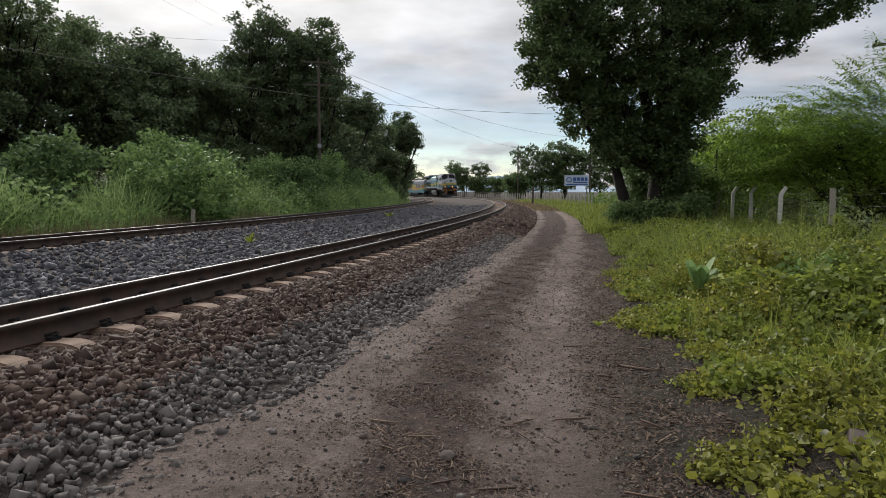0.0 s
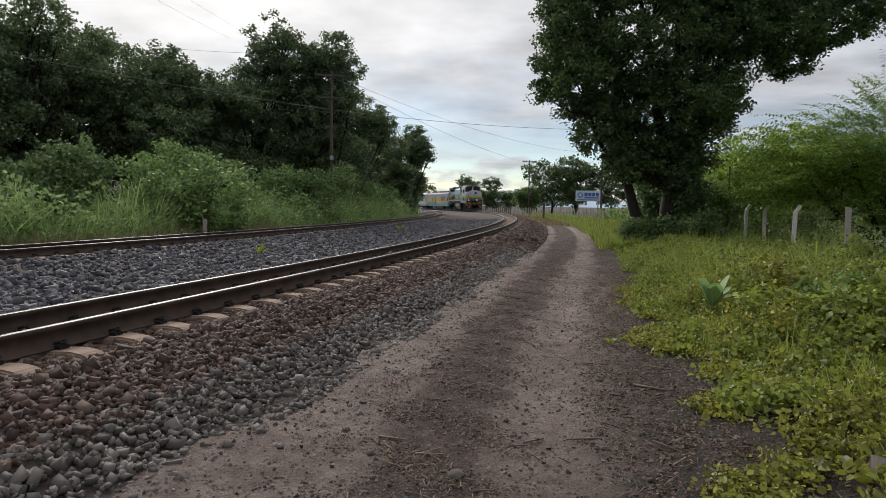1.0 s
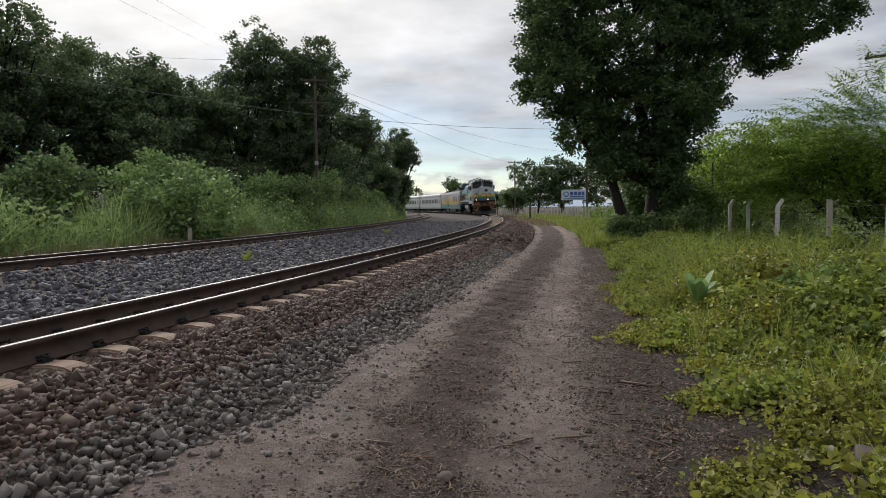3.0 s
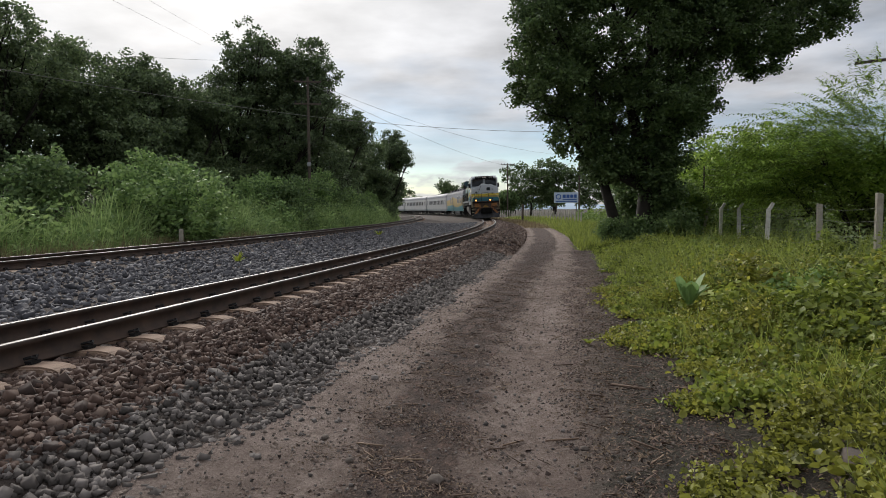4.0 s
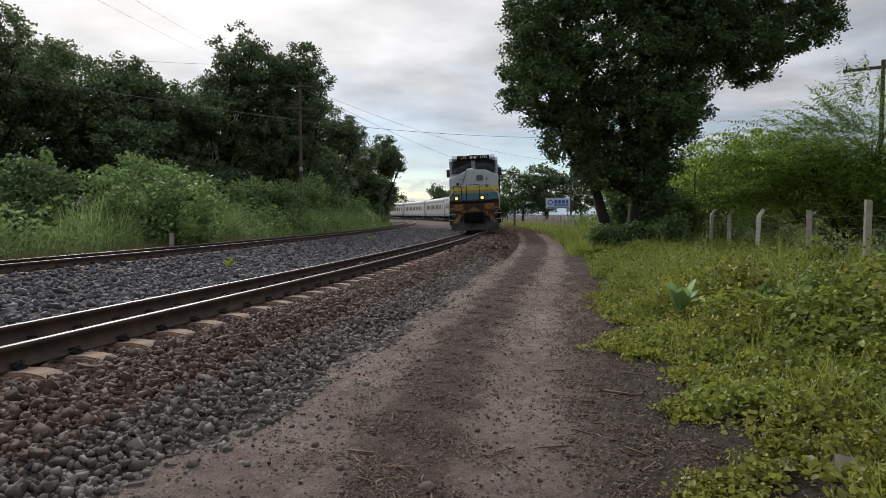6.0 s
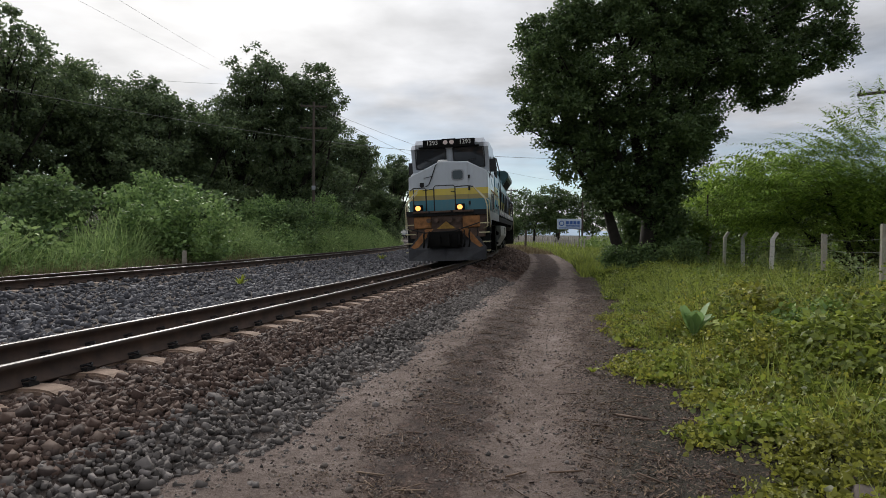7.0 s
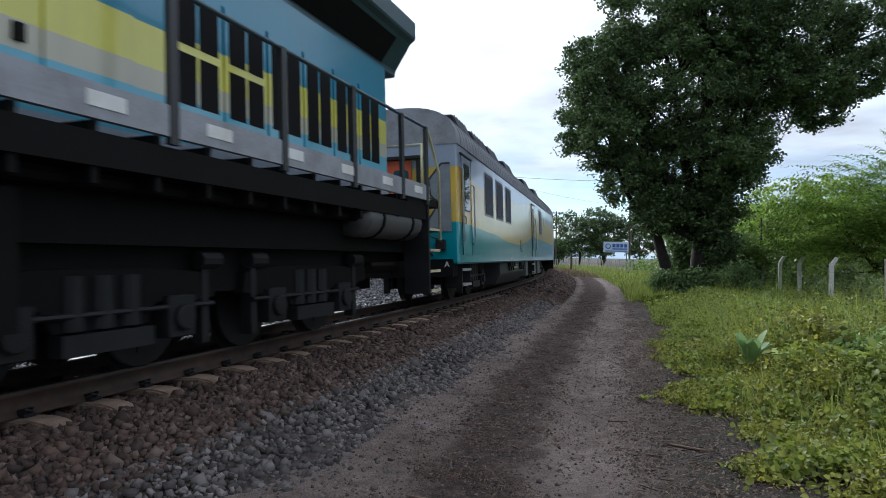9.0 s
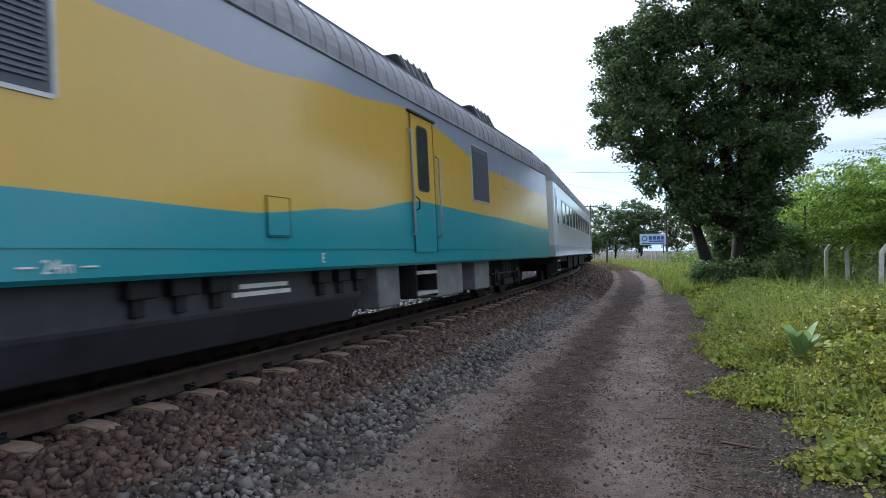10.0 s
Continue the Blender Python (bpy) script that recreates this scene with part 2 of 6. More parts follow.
YEL, OLIVE, TEAL, GRY = (0.62, 0.46, 0.05), (0.34, 0.26, 0.07), (0.015, 0.20, 0.26), (0.36, 0.40, 0.47)
CABPAINT = livery("cab_livery", [(1.98, (0.22, 0.23, 0.25)), (2.42, (0.02, 0.16, 0.22)), (2.60, OLIVE), (2.84, (0.66, 0.50, 0.05)), (9, (0.50, 0.53, 0.58))], 0.0)
HOODPAINT = livery("hood_livery", [(2.08, GRY), (2.46, (0.12, 0.42, 0.56)), (2.66, (0.50, 0.48, 0.36)), (3.02, (0.70, 0.66, 0.10)), (9, (0.022, 0.24, 0.37))], 0.10, 16.0, 2.2)
CARPAINT = wave_livery("car_livery", [(0, 1.74), (1.6, 1.70), (4, 1.64), (7.3, 1.47), (9.5, 1.44), (11.5, 1.58), (14.0, 1.84), (18, 1.80), (23.8, 1.72)],
                       [(0, 2.88), (2.4, 2.70), (5, 2.72), (7.6, 2.82), (9.5, 2.84), (11.5, 3.02), (13.6, 3.20), (18, 2.78), (23.8, 2.68)], 24.0,
                       [(0.013, 0.265, 0.325), (0.60, 0.385, 0.032), (0.29, 0.32, 0.41)])
COACHPAINT = livery("coach_paint", [(1.25, (0.30, 0.36, 0.38)), (3.2, (0.55, 0.56, 0.56)), (9, (0.50, 0.51, 0.52))], 0.0, 6, 0, 0.01, 0.35, 0.12)
RAILSTEEL = rail_mat()
BALLAST = stone_mat("ballast_stone", [(0.15, (0.018, 0.009, 0.0066)), (0.42, (0.062, 0.031, 0.021)), (0.68, (0.108, 0.063, 0.045)), (0.95, (0.23, 0.175, 0.142))])
GREYSTONE = stone_mat("grey_stone", [(0.15, (0.024, 0.020, 0.018)), (0.5, (0.092, 0.078, 0.071)), (0.95, (0.28, 0.25, 0.235))])
GRAVEL = stone_mat("grey_gravel", [(0.2, (0.030, 0.030, 0.038)), (0.55, (0.082, 0.082, 0.096)), (0.95, (0.198, 0.198, 0.215))])
BEDEARTH = earth_mat("ballast_bed", [(0.3, (0.025, 0.018, 0.015)), (0.7, (0.09, 0.065, 0.052))], 3, 1.0)


# ---- plan: both tracks lie on one wide curve ----
CX, CY, RAD = -305.9, 84.0, 312.0      # centre and radius of the main track
CANT = 2.4                             # degrees by which the outer rail is raised
RAIL_Z = 0.4975                        # height of the main track's rail top, at its middle
SECOND = -8.0                          # the second track, inside the curve


def arc(s, off=0.0, z=0.0):
    """The point s metres along the main track (0 where it runs straight ahead), off metres outside of it."""
    a = s / RAD
    return Vector((CX + (RAD + off) * math.cos(a), CY + (RAD + off) * math.sin(a), z))


def on_track(s, lift=0.0):
    p = arc(s)
    return pose(p.x, p.y, RAIL_Z + lift, 0, -CANT, math.degrees(s / RAD))


# ---- mesh helpers ----
def link_mesh(name, bm, material, parent=None, label="", bevel=0.0, smooth=False):
    if bevel:
        bmesh.ops.bevel(bm, geom=[e for e in bm.edges if len(e.link_faces) == 2 and e.calc_face_angle(0) > 0.5], offset=bevel, segments=1, affect="EDGES", clamp_overlap=True)
    me = bpy.data.meshes.new(name)
    bm.normal_update()
    bm.to_mesh(me)
    bm.free()
    for mm in material if isinstance(material, (list, tuple)) else [material]:
        me.materials.append(mm)
    if smooth:
        me.polygons.foreach_set("use_smooth", [True] * len(me.polygons))
    ob = new(name, me)
    ob.parent = parent
    if label:
        ob["label"] = label
    return ob


def islands(bm):
    """The separate pieces of a mesh, each in a mesh of its own."""
    left, out = set(bm.verts), []
    while left:
        stack, seen = [left.pop()], set()
        while stack:
            v = stack.pop()
            seen.add(v)
            for e in v.link_edges:
                w = e.other_vert(v)
                if w in left:
                    left.discard(w)
                    stack.append(w)
        c = bmesh.new()
        copy = {v: c.verts.new(v.co) for v in seen}
        for f in {f for v in seen for f in v.link_faces}:
            c.faces.new([copy[v] for v in f.verts])
        out.append(c)
    bm.free()
    return out


def part(name, bm, material, parent, label="", bevel=0.0, smooth=False):
    if name in ONE_EACH:
        for c in islands(bm):
            bmesh.ops.recalc_face_normals(c, faces=c.faces[:])
            ob = link_mesh(ONE_EACH[name], c, material, parent, label, bevel, smooth)
        return ob
    return link_mesh(name, bm, material, parent, label, bevel, smooth)


# parts that come several to a mesh, and the name of each one
ONE_EACH = {"reflector_plates": "reflector_plate", "step_ledges": "step_ledge", "buffer_pads": "buffer_pad", "connector_sockets": "connector_socket", "warning_stripes": "warning_stripe", "step_edges": "step_edge", "hinges": "hinge", "axle_boxes": "axle_box", "springs": "spring", "brake_gear": "brake_part", "air_hose": "air_hose", "grab_iron": "grab_iron", "reservoir_strap": "reservoir_strap", "air_reservoir": "air_reservoir", "valve_gear": "valve", "equipment_boxes": "equipment_box", "door_handrail": "door_handrail", "jumper_cable": "jumper_cable", "lettering_bar": "lettering_bar", "arrow": "arrow", "stair_handrail": "stair_handrail", "radiator_screen": "radiator_screen", "latch": "latch", "skirt": "skirt", "span_bolster": "span_bolster", "gangway": "gangway", "door_bar": "door_bar", "hose": "hose", "deck_brackets": "deck_bracket", "rear_handrail": "rear_handrail"}


def box(bm, x0, x1, y0, y1, z0, z1):
    v = [bm.verts.new((x, y, z)) for x in (x0, x1) for y in (y0, y1) for z in (z0, z1)]
    for f in ((0, 1, 3, 2), (4, 6, 7, 5), (0, 4, 5, 1), (2, 3, 7, 6), (0, 2, 6, 4), (1, 5, 7, 3)):
        bm.faces.new([v[i] for i in f])
    return bm


def prism(bm, poly, axis, a, b):
    """A polygon pulled from a to b along an axis; poly holds the other two coordinates in x, y, z order."""
    def at(p, k):
        c = list(p)
        c.insert(axis, k)
        return bm.verts.new(c)
    lo, hi = [at(p, a) for p in poly], [at(p, b) for p in poly]
    n = len(poly)
    bm.faces.new(lo), bm.faces.new(hi[::-1])
    for i in range(n):
        bm.faces.new((lo[i], hi[i], hi[(i + 1) % n], lo[(i + 1) % n]))
    bmesh.ops.recalc_face_normals(bm, faces=bm.faces[:])
    return bm


def tube(bm, points, r, n=6, r2=None, caps=True):
    """A round bar through the points, from radius r to r2."""
    pts = [Vector(p) for p in points]
    rings = []
    for i, p in enumerate(pts):
        d = (pts[min(i + 1, len(pts) - 1)] - pts[max(i - 1, 0)]).normalized()
        u = d.orthogonal().normalized() if not rings else (rings[-1][1] - d * d.dot(rings[-1][1])).normalized()
        w = d.cross(u)
        rr = r if r2 is None else r + (r2 - r) * i / (len(pts) - 1)
        rings.append(([bm.verts.new(p + rr * (math.cos(k * 2 * math.pi / n) * u + math.sin(k * 2 * math.pi / n) * w)) for k in range(n)], u))
    for (a, _), (b, _) in zip(rings[:-1], rings[1:]):
        for k in range(n):
            bm.faces.new((a[k], a[(k + 1) % n], b[(k + 1) % n], b[k]))
    if caps:
        bm.faces.new(rings[0][0][::-1]), bm.faces.new(rings[-1][0])
    return bm


def B():
    return bmesh.new()


def raw_mesh(name, verts, faces, material, parent=None, smooth=False):
    """A mesh from numpy arrays: verts (n, 3), faces (m, k)."""
    verts, faces = np.asarray(verts, np.float32), np.asarray(faces, np.int32)
    me = bpy.data.meshes.new(name)
    me.vertices.add(len(verts))
    me.vertices.foreach_set("co", verts.ravel())
    k = faces.shape[1]
    me.loops.add(faces.size)
    me.loops.foreach_set("vertex_index", faces.ravel())
    me.polygons.add(len(faces))
    me.polygons.foreach_set("loop_start", np.arange(0, faces.size, k, dtype=np.int32))
    if smooth:
        me.polygons.foreach_set("use_smooth", np.ones(len(faces), bool))
    me.update(calc_edges=True)
    me.validate()
    for mm in material if isinstance(material, (list, tuple)) else [material]:
        me.materials.append(mm)
    ob = new(name, me)
    ob.parent = parent
    return ob


rng = np.random.default_rng(7)


def frames_of(n, tilt=1.0):
    """n random turns; tilt 0: upright about z alone, 1: any way."""
    a = rng.uniform(0, 2 * np.pi, n)
    b = rng.normal(0, tilt, n)
    c = rng.normal(0, tilt, n)
    ca, sa, cb, sb, cc, sc = np.cos(a), np.sin(a), np.cos(b), np.sin(b), np.cos(c), np.sin(c)
    rz = np.zeros((n, 3, 3)); rz[:, 0, 0], rz[:, 0, 1], rz[:, 1, 0], rz[:, 1, 1], rz[:, 2, 2] = ca, -sa, sa, ca, 1
    rx = np.zeros((n, 3, 3)); rx[:, 0, 0], rx[:, 1, 1], rx[:, 1, 2], rx[:, 2, 1], rx[:, 2, 2] = 1, cb, -sb, sb, cb
    ry = np.zeros((n, 3, 3)); ry[:, 1, 1], ry[:, 0, 0], ry[:, 0, 2], ry[:, 2, 0], ry[:, 2, 2] = 1, cc, sc, -sc, cc
    return rz @ rx @ ry


def scatter(name, at, shape, faces, size, material, tilt=1.0, parent=None, turn=None, jitter=0.0, stretch=None):
    """Copies of a small shape (k, 3), joined in one mesh, at the places at (n, 3)."""
    n, k = len(at), len(shape)
    m = frames_of(n, tilt) if turn is None else turn
    sh = np.broadcast_to(np.asarray(shape, float), (n, k, 3)).copy()
    if jitter:
        sh *= 1 + rng.normal(0, jitter, (n, k, 1))
    if stretch is not None:
        sh *= stretch[:, None, :]
    sh *= np.asarray(size).reshape(-1, 1, 1)
    v = np.einsum("nij,nkj->nki", m, sh) + np.asarray(at)[:, None, :]
    f = (np.asarray(faces)[None] + (np.arange(n) * k)[:, None, None]).reshape(-1, len(faces[0]))
    return raw_mesh(name, v.reshape(-1, 3), f, material, parent)


def polar(s, off):
    """Many points of the plan: s along the main track, off outside of it."""
    a = s / RAD
    return CX + (RAD + off) * np.cos(a), CY + (RAD + off) * np.sin(a)


def off_of(x, y):
    return np.hypot(x - CX, y - CY) - RAD


PHI = (1 + 5 ** 0.5) / 2
ICO = np.array([(-1, PHI, 0), (1, PHI, 0), (-1, -PHI, 0), (1, -PHI, 0), (0, -1, PHI), (0, 1, PHI), (0, -1, -PHI), (0, 1, -PHI), (PHI, 0, -1), (PHI, 0, 1), (-PHI, 0, -1), (-PHI, 0, 1)]) / 1.9
ICO_F = [(0, 11, 5), (0, 5, 1), (0, 1, 7), (0, 7, 10), (0, 10, 11), (1, 5, 9), (5, 11, 4), (11, 10, 2), (10, 7, 6), (7, 1, 8), (3, 9, 4), (3, 4, 2), (3, 2, 6), (3, 6, 8), (3, 8, 9), (4, 9, 5), (2, 4, 11), (6, 2, 10), (8, 6, 7), (9, 8, 1)]


CHIP = np.array([(x, y, z) for x in (-1, 1) for y in (-1, 1) for z in (-1, 1)], float) * 0.72
CHIP_F = [(0, 1, 3), (0, 3, 2), (4, 6, 7), (4, 7, 5), (0, 4, 5), (0, 5, 1), (2, 3, 7), (2, 7, 6), (0, 2, 6), (0, 6, 4), (1, 5, 7), (1, 7, 3)]


# ---- ground: one sheet to the horizon ----
def hill(x, y):
    """Height of the natural ground."""
    o = off_of(x, y)
    z = np.zeros_like(x)
    z = z + np.clip(-15 - o, 0, 30) * 0.12                    # the wooded bank inside the curve
    z = z + 0.10 * np.clip((o - 5.2) / 1.2, 0, 1)             # the weedy verge
    z = z + np.where((o > 2) & (o < 5.6), 0.025 * np.sin(x * 2.1 + y * 0.7) * np.sin(y * 0.9) - 0.035 * np.exp(-((o - np.interp(y, [2, 3.35, 5, 11.3, 20, 60], [5.25, 5.0, 4.62, 4.3, 4.35, 4.6])) / 0.2) ** 2), 0)
    z = z - 0.25 * (o > -11.5) * (o < 1.9)                    # under the ballast
    return z


def mulch_line(y):
    """How far outside the main track the strip of dead leaves between the wheel ruts runs."""
    return np.interp(y, [2, 3.35, 5, 11.3, 20, 60], [4.5, 4.25, 3.85, 3.55, 3.6, 3.9])


def ground():
    xs = np.unique(np.concatenate([np.linspace(-4000, -300, 8), np.linspace(-300, -60, 25), np.linspace(-60, -6, 73), np.arange(-6, 9, 0.1), np.linspace(9, 60, 61), np.linspace(60, 300, 20), np.linspace(300, 4000, 8)]))
    ys = np.unique(np.concatenate([np.linspace(-4000, -100, 8), np.linspace(-100, -6, 40), np.arange(-6, 14, 0.12), np.linspace(14, 60, 150), np.linspace(60, 300, 100), np.linspace(300, 4000, 10)]))
    X, Y = np.meshgrid(xs, ys)
    Z = hill(X, Y)
    nx, ny = len(xs), len(ys)
    i = np.arange(nx * ny).reshape(ny, nx)
    f = np.stack([i[:-1, :-1], i[:-1, 1:], i[1:, 1:], i[1:, :-1]], -1).reshape(-1, 4)
    m = Mat("ground_earth", 0.95)
    o = off_of(X, Y)
    co = m.co()
    a, b, c = m.noise(0.55, 5, 0.6), m.noise(5, 6, 0.68), m.noise(55, 5, 0.8)
    fac = m.math("ADD", m.math("MULTIPLY", a, 0.30), m.math("ADD", m.math("MULTIPLY", b, 0.35), m.math("MULTIPLY", c, 0.35)))
    dirt = m.ramp(fac, [(0.38, (0.075, 0.047, 0.036)), (0.45, (0.158, 0.112, 0.090)), (0.52, (0.240, 0.182, 0.154)), (0.60, (0.35, 0.285, 0.25))])
    soil = m.ramp(fac, [(0.34, (0.018, 0.014, 0.010)), (0.6, (0.055, 0.045, 0.028)), (0.72, (0.10, 0.075, 0.04))])
    at = m.n("ShaderNodeAttribute")
    at.attribute_name = "verge"
    edge = m.math("MULTIPLY", m.math("SUBTRACT", m.math("ADD", at.outputs["Fac"], m.math("MULTIPLY", m.math("SUBTRACT", b, 0.5), 1.2)), 0.3), 2.4, None, True)
    mu = m.n("ShaderNodeAttribute")
    mu.attribute_name = "mulch"
    mulch = m.math("MULTIPLY", m.math("SUBTRACT", m.math("ADD", mu.outputs["Fac"], m.math("MULTIPLY", m.math("SUBTRACT", m.math("ADD", m.math("MULTIPLY", a, 0.5), m.math("MULTIPLY", b, 0.5)), 0.5), 3.4)), 0.35), 3.6, None, True)
    dark = m.ramp(m.math("ADD", m.math("MULTIPLY", b, 0.5), m.math("MULTIPLY", c, 0.5)), [(0.36, (0.017, 0.009, 0.007)), (0.50, (0.052, 0.029, 0.021)), (0.62, (0.17, 0.105, 0.078))])
    dirt = m.mix(mulch, dirt, dark)
    m.color(m.mix(edge, dirt, soil))
    m.bump(m.math("ADD", m.math("MULTIPLY", b, 0.55), m.math("MULTIPLY", c, 0.45)), 1.0, 0.09)
    ob = raw_mesh("ground", np.stack([X, Y, Z], -1).reshape(-1, 3), f, m.m, None, True)
    verge = np.clip((o - 4.6) / 1.2, 0, 1) + np.clip((-10.0 - o) / 1.0, 0, 1)
    ca = ob.data.attributes.new("verge", "FLOAT", "POINT")
    ca.data.foreach_set("value", verge.ravel().astype(np.float32))
    d = o - mulch_line(Y)
    mul = 0.85 * np.exp(-((d - 0.06 * np.sin(Y * 1.3)) / 0.50) ** 2) - 0.35 * np.exp(-((d - 0.78) / 0.20) ** 2) + 0.45 * np.clip((d - 1.0) / 0.3, 0, 1) * (Y < 30) + 0.25 * np.exp(-((o - 2.75) / 0.25) ** 2) + 0.4 * np.clip((Y - 16) / 16, 0, 1) - 0.25 * np.exp(-((d + 0.75) / 0.3) ** 2)
    ob.data.attributes.new("mulch", "FLOAT", "POINT").data.foreach_set("value", mul.ravel().astype(np.float32))
    return tagged(ob, "trodden brown earth path with a weedy verge", "ground", kind="structure")


ground()

PROFILE = [(2.6, -0.03), (2.2, 0.10), (1.5, 0.27), (1.15, 0.29), (0.9, 0.265), (0, 0.25), (-1.3, 0.27), (-2.2, 0.22), (-3.2, 0.16), (-5.8, 0.18), (-6.7, 0.28), (-8, 0.29), (-9.3, 0.29), (-10.4, 0.10), (-11.2, -0.06)]
_po, _pz = np.array([p[0] for p in PROFILE])[::-1], np.array([p[1] for p in PROFILE])[::-1]


def bed_z(off):
    return np.interp(off, _po, _pz)


def ballast_bed():
    s = np.concatenate([np.linspace(-130, -85, 46), np.arange(-84.5, -40, 0.4), np.linspace(-40, 150, 190), np.linspace(155, 330, 36)])
    o = np.linspace(2.75, -11.2, 48)
    S, O = np.meshgrid(s, o)
    X, Y = polar(S, O)
    Z = bed_z(O) + rng.normal(0, 0.008, O.shape)
    n, k = O.shape
    i = np.arange(n * k).reshape(n, k)
    f = np.stack([i[:-1, :-1], i[1:, :-1], i[1:, 1:], i[:-1, 1:]], -1).reshape(-1, 4)
    ob = raw_mesh("ballast_bed", np.stack([X, Y, Z], -1).reshape(-1, 3), f, BEDEARTH, None, True)
    return tagged(ob, "brown and grey crushed stone bed under the tracks", "ballast", kind="structure")


ballast_bed()


# ---- tracks ----
RAIL_H = 0.20
RAIL_SHAPE = [(-0.065, 0), (0.065, 0), (0.065, 0.014), (0.012, 0.034), (0.009, 0.125), (0.034, 0.140), (0.036, 0.168), (0.028, 0.176), (-0.028, 0.176), (-0.036, 0.168), (-0.034, 0.140), (-0.009, 0.125), (-0.012, 0.034), (-0.065, 0.014)]


def rail(parent, off, top, s0, s1):
    s = np.concatenate([np.arange(s0, -30, 1.0), np.arange(-30, s1, 3.0)])
    n, k = len(s), len(RAIL_SHAPE)
    v = []
    for px, pz in RAIL_SHAPE:
        X, Y = polar(s, off + px)
        v.append(np.stack([X, Y, np.full(n, top - RAIL_H + pz * RAIL_H / 0.176)], -1))
    v = np.stack(v, 1).reshape(-1, 3)
    i = np.arange(n * k).reshape(n, k)
    f = np.stack([i[:-1], np.roll(i, -1, 1)[:-1], np.roll(i, -1, 1)[1:], i[1:]], -1).reshape(-1, 4)
    ob = raw_mesh("rail", v, f, RAILSTEEL, parent)
    worn = np.zeros((n, k), np.float32)
    worn[:, 7:9] = 1.0
    worn[:, [6, 9]] = 0.15
    ob.data.attributes.new("worn", "FLOAT", "POINT").data.foreach_set("value", worn.ravel())
    return ob


def sleeper_mesh():
    """A concrete sleeper: dipped in the middle, sloping rounded ends."""
    bm = B()
    poly = [(-1.0, -0.12), (1.0, -0.12), (0.995, 0.0), (0.93, 0.035), (0.80, 0.055), (0.35, 0.05), (0.25, 0.02), (-0.25, 0.02), (-0.35, 0.05), (-0.80, 0.055), (-0.93, 0.035), (-0.995, 0.0)]
    prism(bm, poly, 1, -0.115, 0.115)
    bmesh.ops.bevel(bm, geom=bm.edges[:], offset=0.018, segments=2, affect="EDGES", clamp_overlap=True)
    me = bpy.data.meshes.new("sleeper")
    bm.to_mesh(me)
    bm.free()
    me.materials.append(SLEEPER)
    return me


def clip_mesh():
    """The spring clip and its pad, one on each side of a rail."""
    bm = B()
    for k in (-1, 1):
        box(bm, k * 0.055, k * 0.125, -0.05, 0.05, 0.0, 0.028)
        tube(bm, [(k * 0.05, -0.045, 0.045), (k * 0.11, -0.03, 0.06), (k * 0.13, 0.0, 0.045), (k * 0.11, 0.03, 0.06), (k * 0.05, 0.045, 0.045)], 0.013, 5)
    bmesh.ops.recalc_face_normals(bm, faces=bm.faces[:])
    me = bpy.data.meshes.new("rail_clip")
    bm.to_mesh(me)
    bm.free()
    me.materials.append(DARKMETAL)
    return me


def track(name, centre, top, cant, label, step=0.61, s0=-100.0, count=290, clips=46):
    root = tagged(new(name), label, "railway track", kind="structure")
    half = 0.535
    dz = half * math.tan(radians(cant))
    for side in (1, -1):
        rail(root, centre + side * half, top + side * dz, -125, 330)
    sm, cm = sleeper_mesh(), clip_mesh()
    for i in range(count):
        s = s0 + i * step
        p = arc(s, centre)
        a = math.degrees(s / RAD)
        ob = new("sleeper", sm)
        ob.parent = root
        ob.matrix_basis = pose(p.x, p.y, top - RAIL_H - 0.056, 0, -cant, a + rng.normal(0, 0.4))
        if -92 < s < -92 + clips * step + 12:
            for side in (1, -1):
                c = new("rail_clip", cm)
                c.parent = root
                q = arc(s, centre + side * half)
                c.matrix_basis = pose(q.x, q.y, top - RAIL_H + side * dz + 0.002, 0, -cant, a)
    return root


track("track_1", 0.0, RAIL_Z, CANT, "main line of rusty steel rails on pale concrete sleepers")
track("track_2", SECOND, 0.50, 0.0, "second line of rusty rails on concrete sleepers", count=200, clips=60)


def ballast_stones(name, n, s_lo, s_hi, o_lo, o_hi, size, material, label, keep=None, power=1.0):
    u = rng.random(n) ** power
    s = s_lo + (s_hi - s_lo) * u
    o = rng.uniform(o_lo, o_hi, n)
    if keep is not None:
        k = keep(s, o)
        s, o = s[k], o[k]
    x, y = polar(s, o)
    sz = rng.lognormal(math.log(size), 0.28, len(s))
    z = bed_z(o) + sz * rng.uniform(-0.15, 0.55, len(s))
    st = np.stack([rng.uniform(0.85, 1.3, len(s)), rng.uniform(0.7, 1.1, len(s)), rng.uniform(0.55, 0.95, len(s))], -1)
    ob = scatter(name, np.stack([x, y, z], -1), CHIP, CHIP_F, sz, material, 0.9, None, None, 0.19, st)
    return tagged(ob, label, "gravel", kind="stuff")


def clear(s, o):
    """Leave the rails and most of the sleepers' tops free of stones."""
    r = np.abs(np.abs(o) - 0.535) > 0.10
    q = np.abs(((s + 100.0) / 0.61 + 0.5) % 1 - 0.5) * 0.61 > 0.10
    return r & (q | (np.abs(o) > 1.0))


